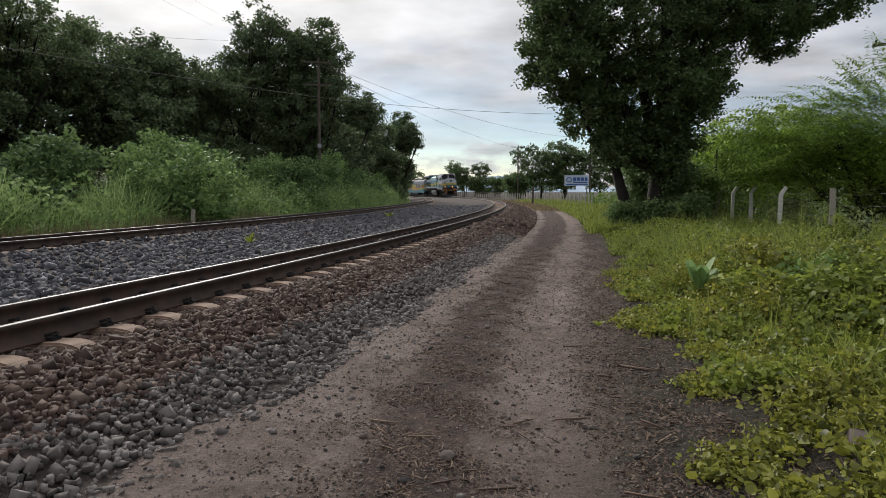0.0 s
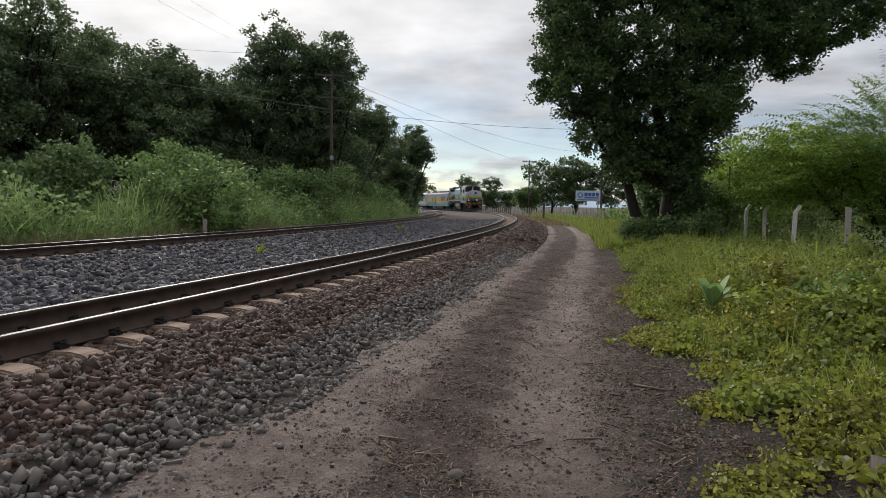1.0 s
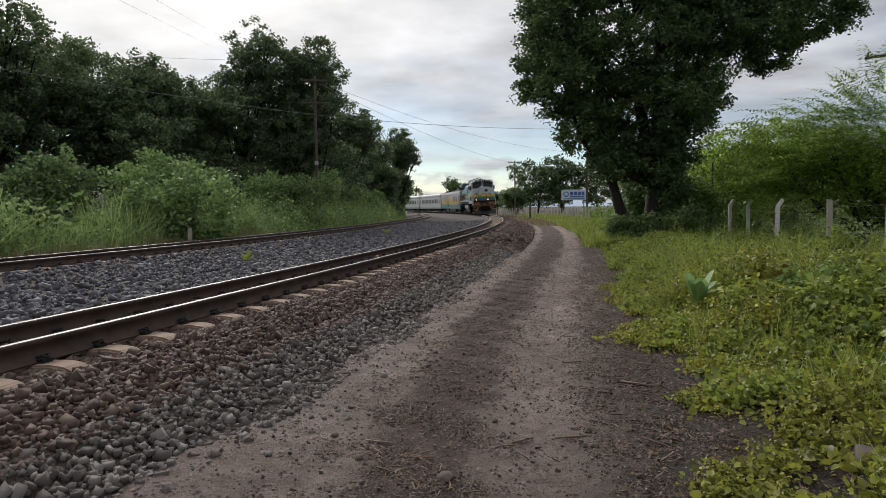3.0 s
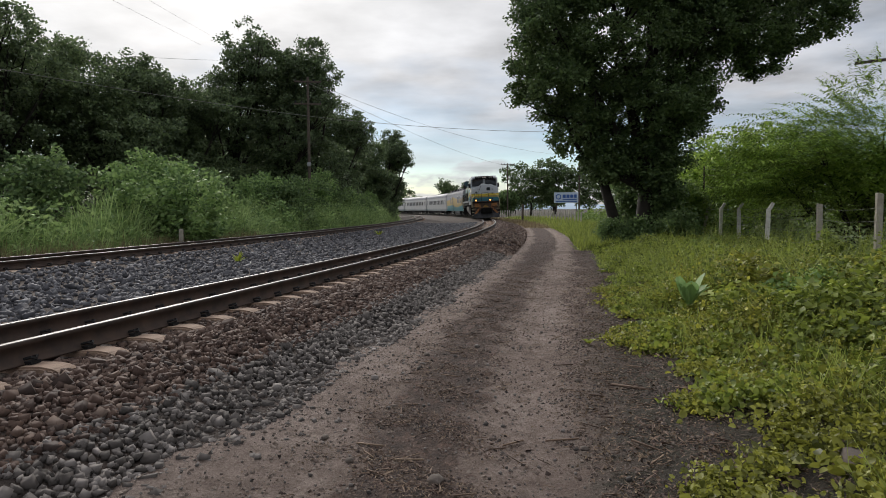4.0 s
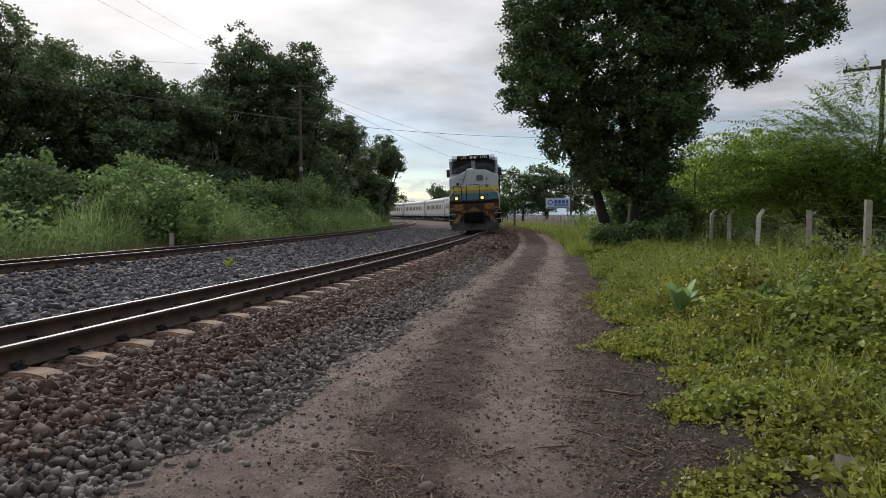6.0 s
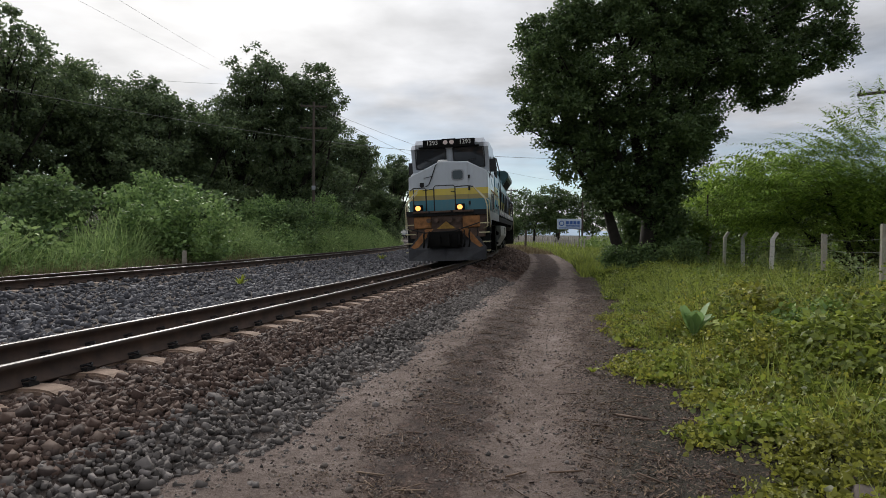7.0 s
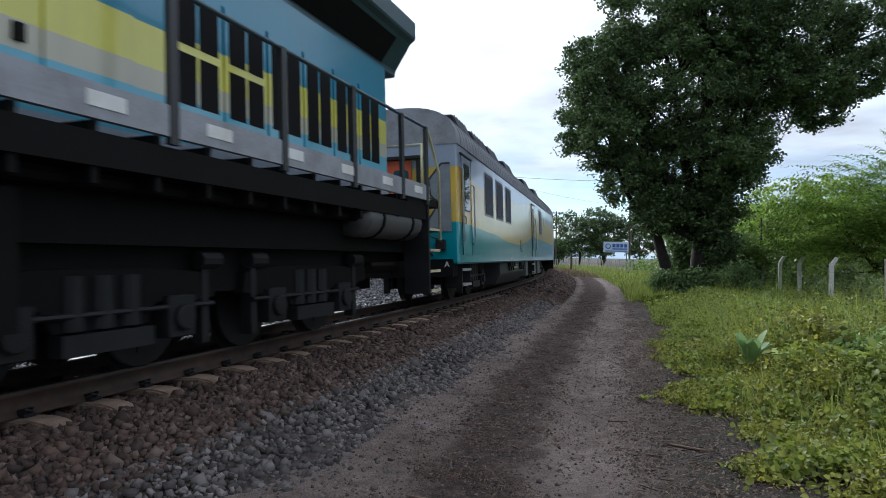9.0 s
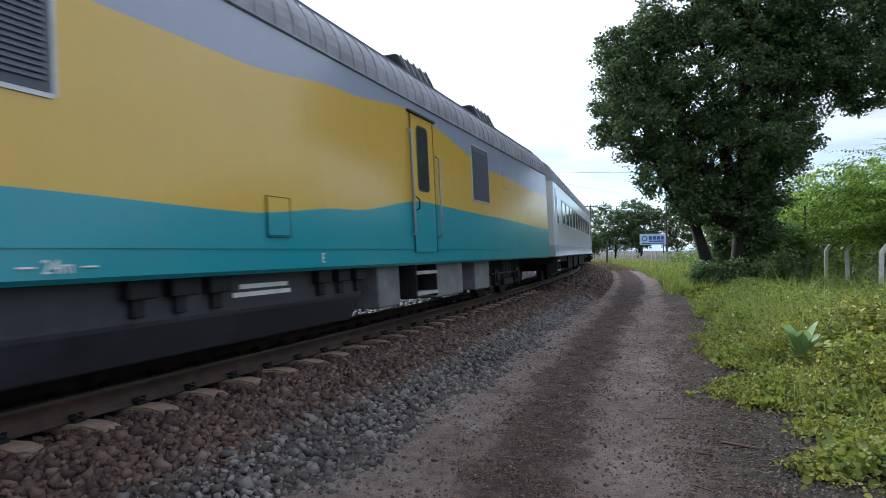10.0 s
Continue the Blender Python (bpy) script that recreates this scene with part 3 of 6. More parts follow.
ballast_stones("ballast_stones", 25000, -86.5, -62, 0.62, 2.05, 0.027, BALLAST, "angular rust-brown crushed stones of the track shoulder", clear)
ballast_stones("ballast_stones", 15000, -86.5, -62, 1.9, 2.8, 0.025, GREYSTONE, "angular grey crushed stones at the foot of the shoulder", None)
ballast_stones("ballast_stones", 14000, -62, 0, 0.6, 2.75, 0.050, BALLAST, "angular rust-brown crushed stones of the track shoulder", clear, 1.5)
ballast_stones("ballast_stones", 6000, -86.5, -40, -1.3, 0.5, 0.042, BALLAST, "angular brown crushed stones between the rails", clear)
ballast_stones("grey_gravel", 22000, -88, -20, -7.0, -1.2, 0.044, GRAVEL, "blue-grey crushed stones between the two tracks", None, 1.3)
ballast_stones("loose_stones", 500, -86.5, -60, 2.7, 3.3, 0.022, GREYSTONE, "loose crushed stones strewn beside the track", None, 1.2)


# ---- train (own space: x toward the outside of the curve, y backward from its front, z up from the rail top) ----
def wheelset(parent, y, r=0.46):
    """An axle with two wheels, built round its own axle line."""
    bm = B()
    for k in (-1, 1):
        tube(bm, [(k * 0.50, 0, 0), (k * 0.535, 0, 0), (k * 0.62, 0, 0)], r, 20)
        tube(bm, [(k * 0.47, 0, 0), (k * 0.50, 0, 0)], r + 0.03, 20)
        for q in range(4):
            a = q * math.pi / 2
            box(bm, k * 0.62 - 0.01, k * 0.62 + 0.01, math.cos(a) * 0.28 - 0.05, math.cos(a) * 0.28 + 0.05, math.sin(a) * 0.28 - 0.05, math.sin(a) * 0.28 + 0.05)
    tube(bm, [(-0.66, 0, 0), (0.66, 0, 0)], 0.08, 8)
    ob = part("wheelset", bm, DARKMETAL, parent)
    ob.matrix_basis = pose(0, y, r)
    WHEELS.append((ob, y, r))
    return ob


WHEELS = []


def bogie(parent, y, base=1.9, heavy=True, wide=0.98):
    """Two axles in a cast frame with boxes, springs and brake gear, as seen from the side."""
    bm = B()
    for k in (-1, 1):
        x0, x1 = sorted((k * (wide - 0.10), k * (wide + 0.05)))
        poly = [(-base / 2 - 0.55, 0.62), (-base / 2 - 0.5, 0.86), (-0.5, 0.92), (0.5, 0.92), (base / 2 + 0.5, 0.86), (base / 2 + 0.55, 0.62), (base / 2 + 0.2, 0.58), (base / 2 - 0.25, 0.60), (0.45, 0.42), (-0.45, 0.42), (-base / 2 + 0.25, 0.60), (-base / 2 - 0.2, 0.58)]
        prism(bm, poly, 0, x0, x1)
    fr = part("bogie", bm, BLACK, parent, "black cast steel bogie", 0.015)
    fr.matrix_basis = pose(0, y, 0)
    bm = B()
    for k in (-1, 1):
        for a in (-base / 2, base / 2):
            box(bm, *sorted((k * (wide - 0.1), k * (wide + 0.12))), a - 0.17, a + 0.17, 0.28, 0.66)
            tube(bm, [(k * (wide + 0.10), a, 0.46), (k * (wide + 0.17), a, 0.46)], 0.12, 12)
    part("axle_boxes", bm, DARKMETAL, fr, "", 0.012)
    bm = B()
    for k in (-1, 1):
        for a in (-0.28, 0.0, 0.28):
            tube(bm, [(k * (wide + 0.02), a, 0.44), (k * (wide + 0.02), a, 0.86)], 0.10, 10)
        box(bm, *sorted((k * (wide - 0.02), k * (wide + 0.14))), -0.45, 0.45, 0.26, 0.42)
    part("springs", bm, DARKMETAL, fr)
    bm = B()
    for k in (-1, 1):
        for a in (-base / 2 - 0.38, base / 2 + 0.38):
            tube(bm, [(k * (wide + 0.05), a - 0.1, 0.98), (k * (wide + 0.05), a + 0.18, 0.98)], 0.09, 10)
            box(bm, *sorted((k * (wide - 0.08), k * (wide + 0.06))), a - 0.05, a + 0.05, 0.18, 0.9)
        tube(bm, [(k * (wide + 0.09), -base / 2 - 0.45, 0.56), (k * (wide + 0.09), base / 2 + 0.45, 0.56)], 0.025, 6)
    part("brake_gear", bm, DARKMETAL, fr)
    for a in (-base / 2, base / 2):
        wheelset(fr, a)
    return fr


def bars(parent, name, lines, r, material, label=""):
    bm = B()
    for pts in lines:
        tube(bm, pts, r, 6 if r < 0.1 else 16)
    return part(name, bm, material, parent, label, 0, True)


def text_on(parent, words, size, m, material, name="lettering", thick=0.004):
    cu = bpy.data.curves.new(name, "FONT")
    cu.body, cu.size, cu.align_x, cu.align_y, cu.extrude = words, size, "CENTER", "CENTER", thick
    tmp = bpy.data.objects.new("tmp", cu)
    scene.collection.objects.link(tmp)
    me = bpy.data.meshes.new_from_object(tmp.evaluated_get(bpy.context.evaluated_depsgraph_get()))
    bpy.data.objects.remove(tmp)
    me.materials.clear()
    me.materials.append(material)
    ob = new(name, me)
    ob.parent = parent
    ob.matrix_basis = m
    return ob


SIDE = Matrix(((0, 0, 1, 0), (1, 0, 0, 0), (0, 1, 0, 0), (0, 0, 0, 1)))      # lettering on the outer side: reads along +y, faces +x
FRONT = Matrix(((1, 0, 0, 0), (0, 0, -1, 0), (0, 1, 0, 0), (0, 0, 0, 1)))    # lettering on the front: reads along +x, faces -y


def side_at(x, y, z):
    return Matrix.Translation((x, y, z)) @ SIDE


def front_at(x, y, z):
    return Matrix.Translation((x, y, z)) @ FRONT


def plate(bm, x, y0, y1, z0, z1, t=0.012):
    """A flat panel on the outer side, t proud of x."""
    return box(bm, x - 0.01, x + t, y0, y1, z0, z1)


def round_panel(x0, x1, z0, z1, r, y0, y1):
    """An upright panel with rounded corners, facing along y."""
    poly = []
    for cx, cz, a0 in ((x1 - r, z1 - r, 0), (x0 + r, z1 - r, 90), (x0 + r, z0 + r, 180), (x1 - r, z0 + r, 270)):
        for k in range(5):
            a = radians(a0 + k * 22.5)
            poly.append((cx + r * math.cos(a), cz + r * math.sin(a)))
    return prism(B(), poly, 1, y0, y1)


def locomotive():
    root = tagged(new("locomotive"), "grey, yellow and teal diesel locomotive with lit lamps", "locomotive")
    W = 1.42
    # frame and sill
    bm = B()
    box(bm, -1.05, 1.05, 1.2, 22.2, 1.10, 1.62)
    box(bm, -0.75, 0.75, 1.0, 22.6, 0.95, 1.30)
    part("underframe", bm, BLACK, root, "", 0.02)
    bm = B()
    box(bm, -1.46, 1.46, 7.0, 21.6, 1.62, 1.86)
    part("walkway_deck", bm, BLACK, root, "", 0.01)
    for k in (-1, 1):
        bm = B()
        box(bm, *sorted((k * 1.44, k * 1.49)), 7.0, 21.7, 1.94, 2.19)
        part("sill", bm, GREYPAINT, root, "light grey side sill with reflector plates", 0.008)
    bm = B()
    for k in (-1, 1):
        for i in range(12):
            y = 7.6 + i * 1.22
            box(bm, *sorted((k * 1.485, k * 1.497)), y, y + 0.34, 2.02, 2.13)
    part("reflector_plates", bm, WHITE, root)
    bm = B()
    for i in range(24):
        y = 7.2 + i * 0.6
        box(bm, 1.05, 1.44, y, y + 0.06, 1.50, 1.94)
        box(bm, -1.44, -1.05, y, y + 0.06, 1.50, 1.94)
    tube(bm, [(1.36, 7, 1.72), (1.36, 21.5, 1.72)], 0.05, 8)
    tube(bm, [(1.22, 7, 1.56), (1.22, 21.5, 1.56)], 0.07, 8)
    part("deck_brackets", bm, BLACK, root)
    # nose and cab
    bm = B()
    poly = [(-W, 1.98), (W, 1.98), (W, 3.46), (0.72, 3.86), (-0.30, 3.90), (-W, 3.34)]
    prism(bm, poly, 1, 1.45, 2.75)
    part("nose", bm, CABPAINT, root, "short sloping nose with yellow and teal bands", 0.03)
    bm = B()
    poly = [(1.95, 1.72), (5.0, 1.72), (5.0, 4.62), (4.8, 4.86), (2.35, 4.86), (2.1, 4.66), (2.46, 3.60), (1.95, 3.44)]
    prism(bm, poly, 0, -W, W)
    es = [e for e in bm.edges if abs(e.verts[0].co.x - e.verts[1].co.x) < 0.01 and min(v.co.z for v in e.verts) > 4.3]
    bmesh.ops.bevel(bm, geom=es, offset=0.16, segments=2, affect="EDGES")
    part("cab", bm, CABPAINT, root, "driver's cab in grey with a yellow band")
    # recessed windscreens
    for x0, x1 in ((-1.26, -0.14), (0.14, 1.26)):
        bm = B()
        v = [bm.verts.new(p) for p in ((x0, 2.385, 3.75), (x1, 2.385, 3.75), (x1 - 0.05 * (x1 > 1), 2.135, 4.46), (x0 + 0.05 * (x0 < -1), 2.135, 4.46))]
        bm.faces.new(v)
        g = bmesh.ops.extrude_face_region(bm, geom=bm.faces[:])
        for q in g["geom"]:
            if isinstance(q, bmesh.types.BMVert):
                q.co += Vector((0, 0.03, 0.01))
        bmesh.ops.recalc_face_normals(bm, faces=bm.faces[:])
        part("windscreen", bm, GLASS, root, "dark sloping windscreen")
        zlo, zhi, ylo, yhi = 3.73, 4.48, 2.375, 2.11
        bars(root, "windscreen_frame", [[(x0, ylo, zlo), (x1, ylo, zlo)], [(x0, yhi, zhi), (x1, yhi, zhi)], [(x0, ylo, zlo), (x0, yhi, zhi)], [(x1, ylo, zlo), (x1, yhi, zhi)]], 0.022, RAILBLACK)
    bars(root, "wiper", [[(0.45, 2.31, 3.92), (0.95, 2.24, 4.05)]], 0.012, RAILBLACK)
    bars(root, "wiper", [[(-0.5, 2.31, 3.92), (-0.95, 2.24, 4.05)]], 0.012, RAILBLACK)
    # number boards and headlight box
    for x in (-0.60, 0.60):
        bm = B()
        box(bm, x - 0.34, x + 0.34, 1.98, 2.35, 4.56, 4.82)
        nb = part("number_board", bm, BLACK, root, "black number board with white figures", 0.02)
        text_on(nb, "1293", 0.24, front_at(x, 1.972, 4.69), WHITE, "figures")
    bm = B()
    box(bm, -0.25, 0.25, 1.98, 2.35, 4.56, 4.84)
    hb = part("headlight_box", bm, BLACK, root, "", 0.02)
    for x in (-0.115, 0.115):
        bm = B()
        tube(bm, [(x, 1.955, 4.70), (x, 2.02, 4.70)], 0.085, 14)
        part("headlight", bm, LAMPDIM, hb, "round headlight")
    bm = B()
    box(bm, -1.1, 1.1, 1.92, 2.2, 4.51, 4.545)
    part("visor", bm, BLACK, root)
    # nose door with its round-cornered window
    bm = B()
    box(bm, 0.02, 0.72, 1.425, 1.455, 2.02, 3.80)
    d = part("nose_door", bm, CABPAINT, root, "grey door in the nose", 0.012)
    bm = round_panel(0.14, 0.58, 3.15, 3.56, 0.10, 1.40, 1.43)
    part("window_rim", bm, GREYPAINT, d)
    bm = round_panel(0.18, 0.54, 3.19, 3.52, 0.08, 1.392, 1.43)
    part("door_window", bm, GLASS, d, "small dark window")
    bars(d, "door_handle", [[(0.10, 1.42, 2.72), (0.10, 1.38, 2.72), (0.24, 1.38, 2.72), (0.24, 1.42, 2.72)]], 0.014, DARKMETAL)
    bm = B()
    for z in (2.2, 2.75, 3.2):
        box(bm, 0.72, 0.79, 1.40, 1.46, z, z + 0.14)
    part("hinges", bm, DARKMETAL, d)
    bm = B()
    tube(bm, [(-0.2, 1.75, 3.88), (-0.2, 1.75, 3.98)], 0.22, 14, 0.16)
    part("antenna_dome", bm, WHITE, root, "white dome on the nose", 0, True)
    bars(root, "hose", [[(-0.30, 1.5, 3.88), (-0.42, 1.42, 3.75), (-0.55, 1.40, 3.35), (-0.68, 1.41, 3.02), (-0.80, 1.42, 2.96)], [(-0.95, 1.44, 3.1), (-1.0, 1.40, 3.0), (-0.92, 1.40, 2.92)]], 0.02, RAILBLACK)
    bars(root, "grab_iron", [[(-0.85, 1.45, 3.28), (-0.85, 1.38, 3.28), (-0.55, 1.38, 3.33), (-0.55, 1.45, 3.33)], [(-0.9, 1.45, 2.80), (-0.9, 1.38, 2.80), (-0.55, 1.38, 2.84), (-0.55, 1.45, 2.84)]], 0.014, DARKMETAL)
    bm = B()
    box(bm, -1.0, -0.86, 1.36, 1.45, 2.95, 3.10)
    part("bracket", bm, DARKMETAL, root, "", 0.01)
    # front platform, pilot and plow
    bm = B()
    box(bm, -1.42, 1.42, 0.75, 1.5, 1.80, 1.98)
    part("front_platform", bm, DARKMETAL, root, "", 0.01)
    bm = B()
    for x0, x1 in ((-1.15, -0.62), (-0.55, 0.15), (0.25, 0.95)):
        box(bm, x0, x1, 0.62, 1.0, 1.90, 1.97)
    part("step_ledges", bm, RUSTBROWN, root, "", 0.01)
    bm = B()
    prism(bm, [(-1.30, 0.95), (1.30, 0.95), (1.42, 1.80), (-1.42, 1.80)], 1, 0.85, 1.2)
    part("pilot", bm, RUSTBROWN, root, "soiled brown pilot plate", 0.02)
    bm = B()
    for x in (-0.85, 0.85):
        box(bm, x - 0.30, x + 0.30, 0.78, 0.86, 1.32, 1.76)
    part("buffer_pads", bm, RUSTY, root, "rust-orange pads", 0.03)
    bm = B()
    prism(bm, [(-0.36, 1.30), (0.30, 1.30), (-0.03, 1.58)], 1, 0.82, 0.86)
    part("warning_triangle", bm, YELLOW, root, "yellow warning triangle")
    bm = B()
    for x in (-0.62, -0.35, 0.12, 0.40):
        tube(bm, [(x, 0.70, 1.62), (x, 0.86, 1.62)], 0.085, 10)
    part("connector_sockets", bm, RUSTBROWN, root)
    bm = B()
    rows = []
    for z, half, y, side in ((0.12, 1.35, 0.05, 0.62), (0.55, 1.36, 0.28, 0.70), (0.98, 1.10, 0.66, 0.84)):
        rows.append([bm.verts.new(p) for p in ((-half, side, z), (-half * 0.45, y + 0.05, z), (0, y, z), (half * 0.45, y + 0.05, z), (half, side, z))])
    for a, b in zip(rows[:-1], rows[1:]):
        for i in range(4):
            bm.faces.new((a[i], a[i + 1], b[i + 1], b[i]))
    g = bmesh.ops.extrude_face_region(bm, geom=bm.faces[:])
    for q in g["geom"]:
        if isinstance(q, bmesh.types.BMVert):
            q.co.y += 0.06
    bmesh.ops.recalc_face_normals(bm, faces=bm.faces[:])
    part("plow", bm, PLOW, root, "grey steel plow")
    bm = B()
    for k in (-1, 1):
        v = [(k * 0.45, 1.30), (k * 0.72, 1.30), (k * 1.25, 0.62), (k * 1.05, 0.55)]
        prism(bm, v, 1, 0.60, 0.64)
    part("warning_stripes", bm, RUSTY, root, "worn orange diagonal stripes")
    bm = B()
    tube(bm, [(0, 0.9, 0.88), (0, 0.25, 0.88)], 0.13, 8)
    box(bm, -0.19, 0.19, -0.12, 0.24, 0.68, 1.08)
    box(bm, -0.30, -0.10, -0.22, 0.10, 0.72, 1.02)
    box(bm, -0.55, 0.55, 0.22, 0.62, 0.62, 1.18)
    part("coupler", bm, BLACK, root, "", 0.03)
    bars(root, "air_hose", [[(x, 0.62, 1.20), (x + 0.02, 0.22, 1.05), (x + 0.05, 0.10, 0.80), (x + 0.02, 0.12, 0.60)] for x in (-0.75, -0.6, 0.45, 0.62, 0.8)], 0.03, BLACK)
    bars(root, "uncoupling_lever", [[(-1.45, 0.8, 1.36), (-0.75, 0.52, 1.16), (0.3, 0.5, 1.20), (1.15, 0.55, 1.48)]], 0.022, DARKMETAL)
    # ditch lights
    for x in (-1.0, 0.47):
        bm = B()
        box(bm, x - 0.15, x + 0.15, 0.84, 1.02, 1.98, 2.22)
        dl = part("ditch_light", bm, BLACK, root, "lit amber lamp in a black housing", 0.02)
        bm = B()
        tube(bm, [(x, 0.825, 2.10), (x, 0.845, 2.10)], 0.095, 18)
        part("lens", bm, LAMP, dl)
    # handrails at the front
    def gate(x0, x1, y, r=0.022):
        return [[(x0, y, 1.95), (x0, y, 2.86), (x0 + 0.05, y, 2.92), (x1 - 0.05, y, 2.92), (x1, y, 2.86), (x1, y, 1.95)]]
    bars(root, "front_handrail", gate(-0.42, 0.32, 0.82), 0.022, RAILBLACK)
    bars(root, "front_handrail", [[(-1.32, 1.2, 2.80), (-1.15, 0.85, 2.86), (-0.75, 0.82, 2.86), (-0.7, 0.82, 2.80), (-0.7, 0.82, 1.95)], [(-1.15, 0.85, 2.86), (-1.15, 0.85, 1.95)]], 0.022, RAILBLACK)
    bars(root, "front_handrail", [[(0.32, 0.82, 2.86), (0.75, 0.84, 2.88), (0.95, 0.88, 2.84)]], 0.022, RAILBLACK)
    for k in (-1, 1):
        bars(root, "stair_handrail", [[(k * 0.95, 0.88, 2.84), (k * 1.36, 0.78, 2.35), (k * 1.42, 0.72, 2.1), (k * 1.42, 0.72, 1.35), (k * 1.25, 0.8, 1.25)]], 0.024, RAILCREAM, "cream-painted handrail")
        bars(root, "stair_handrail", [[(k * 1.08, 1.3, 2.72), (k * 1.45, 1.25, 2.30), (k * 1.47, 1.25, 1.30)]], 0.02, RAILCREAM)
        bm = B()
        for i, z in enumerate((0.42, 0.75, 1.10, 1.45)):
            box(bm, *sorted((k * 1.05, k * 1.47)), 0.86, 1.28, z, z + 0.04)
        box(bm, *sorted((k * 1.03, k * 1.06)), 0.84, 1.30, 0.40, 1.82)
        box(bm, *sorted((k * 1.06, k * 1.47)), 1.28, 1.32, 0.40, 1.98)
        part("steps", bm, DARKMETAL, root, "steel steps with pale edges", 0.006)
        bm = B()
        for z in (0.42, 0.75, 1.10, 1.45):
            box(bm, *sorted((k * 1.10, k * 1.475)), 0.845, 0.858, z, z + 0.045)
        part("step_edges", bm, RAILCREAM, root)
    # cab side: windows, panels
    for k in (-1, 1):
        def p2(name, y0, y1, z0, z1, mat, t=0.012, label="", parent=root, bev=0.0):
            bm = B()
            box(bm, *sorted((k * (W - 0.02), k * (W + t))), y0, y1, z0, z1)
            return part(name, bm, mat, parent, label, bev)
        w = p2("side_window", 2.85, 4.35, 3.42, 4.18, RAILBLACK, 0.014, "black-framed sliding cab window", bev=0.006)
        p2("pane", 2.92, 3.58, 3.50, 4.11, GLASS, 0.022, "", w)
        p2("pane", 3.64, 4.28, 3.50, 4.11, GLASS, 0.022, "", w)
        bm = B()
        box(bm, *sorted((k * W, k * (W + 0.22))), 2.78, 2.86, 3.55, 4.05)
        part("mirror", bm, RAILBLACK, root, "tall black wing mirror", 0.015)
        p2("louvre_panel", 3.05, 3.65, 1.98, 2.68, TANKGREY, 0.03, "", bev=0.01)
        p2("vent", 3.14, 3.56, 2.05, 2.60, BLACK, 0.036)
        p2("vent", 3.85, 4.25, 2.12, 2.72, BLACK, 0.02)
        for y0 in (5.05, 6.0):
            p2("side_door", y0, y0 + 0.90, 2.10, 2.74, HOODPAINT, 0.02, "", bev=0.01)
            p2("side_door", y0, y0 + 0.90, 2.82, 3.52, HOODPAINT, 0.02, "", bev=0.01)
            for z in (2.3, 3.0):
                bm = B()
                tube(bm, [(k * W, y0 + 0.45, z), (k * (W + 0.04), y0 + 0.45, z)], 0.05, 10)
                part("latch", bm, BLACK, root)
        p2("rain_strip", 4.95, 7.0, 2.76, 2.80, YELLOW, 0.03)
        p2("rain_strip", 2.95, 4.9, 2.78, 2.82, YELLOW, 0.03)
        p2("vent", 5.15, 5.85, 3.62, 4.15, BLACK, 0.02)
        p2("vent", 6.1, 6.8, 3.62, 4.15, BLACK, 0.02)
        bars(root, "cab_handrail", [[(k * W, 4.9, 4.35), (k * (W + 0.10), 5.0, 4.32), (k * (W + 0.12), 6.9, 3.9), (k * (W + 0.12), 7.0, 3.75), (k * (W + 0.12), 7.0, 2.2)]], 0.026, RAILBLACK)
    text_on(root, "1293", 0.30, side_at(W + 0.006, 2.35, 3.35), plain("mark_grey", (0.17, 0.19, 0.22)), "figures")
    bm = B()
    prism(bm, [(3.30, 3.28), (3.55, 3.28), (3.62, 3.0), (3.52, 2.96)], 0, W, W + 0.006)
    part("emblem", bm, plain("emblem_teal", (0.05, 0.14, 0.16)), root)
    bm = B()
    box(bm, W, W + 0.006, 3.8, 4.35, 3.04, 3.13)
    part("lettering_bar", bm, plain("mark_grey_bar", (0.28, 0.31, 0.36)), root)
    # equipment section behind the cab, the skirt below
    bm = B()
    prism(bm, [(-W, 1.80), (W, 1.80), (W, 4.30), (1.15, 4.52), (-1.15, 4.52), (-W, 4.30)], 1, 5.0, 7.0)
    part("equipment_section", bm, HOODPAINT, root, "equipment section with vents behind the cab", 0.02)
    bm = B()
    for k in (-1, 1):
        prism(bm, [(1.6, 1.72), (1.6, 1.95), (7.0, 1.95), (7.0, 1.62), (2.3, 1.62), (2.1, 1.40), (1.75, 1.40)], 0, *sorted((k * 1.40, k * 1.45)))
    part("skirt", bm, GREYPAINT, root, "grey side skirt under the cab", 0.008)
    # long hood with doors
    H = 1.16
    bm = B()
    prism(bm, [(-H, 1.86), (H, 1.86), (H, 4.26), (0.88, 4.54), (-0.88, 4.54), (-H, 4.26)], 1, 7.0, 20.8)
    part("long_hood", bm, HOODPAINT, root, "long engine hood in blue with a yellow band", 0.02)
    for k in (-1, 1):
        for i in range(11):
            y = 7.15 + i * 0.86
            if y > 15.6:
                break
            bm = B()
            box(bm, *sorted((k * (H - 0.01), k * (H + 0.022))), y, y + 0.80, 2.24, 3.72)
            dd = part("hood_door", bm, HOODPAINT, root, "", 0.008)
            if i % 2 == 0:
                bm = B()
                box(bm, *sorted((k * (H + 0.02), k * (H + 0.05))), y + 0.62, y + 0.70, 2.42, 2.54)
                box(bm, *sorted((k * (H + 0.02), k * (H + 0.05))), y + 0.62, y + 0.70, 3.40, 3.50)
                part("latch", bm, BLACK, dd)
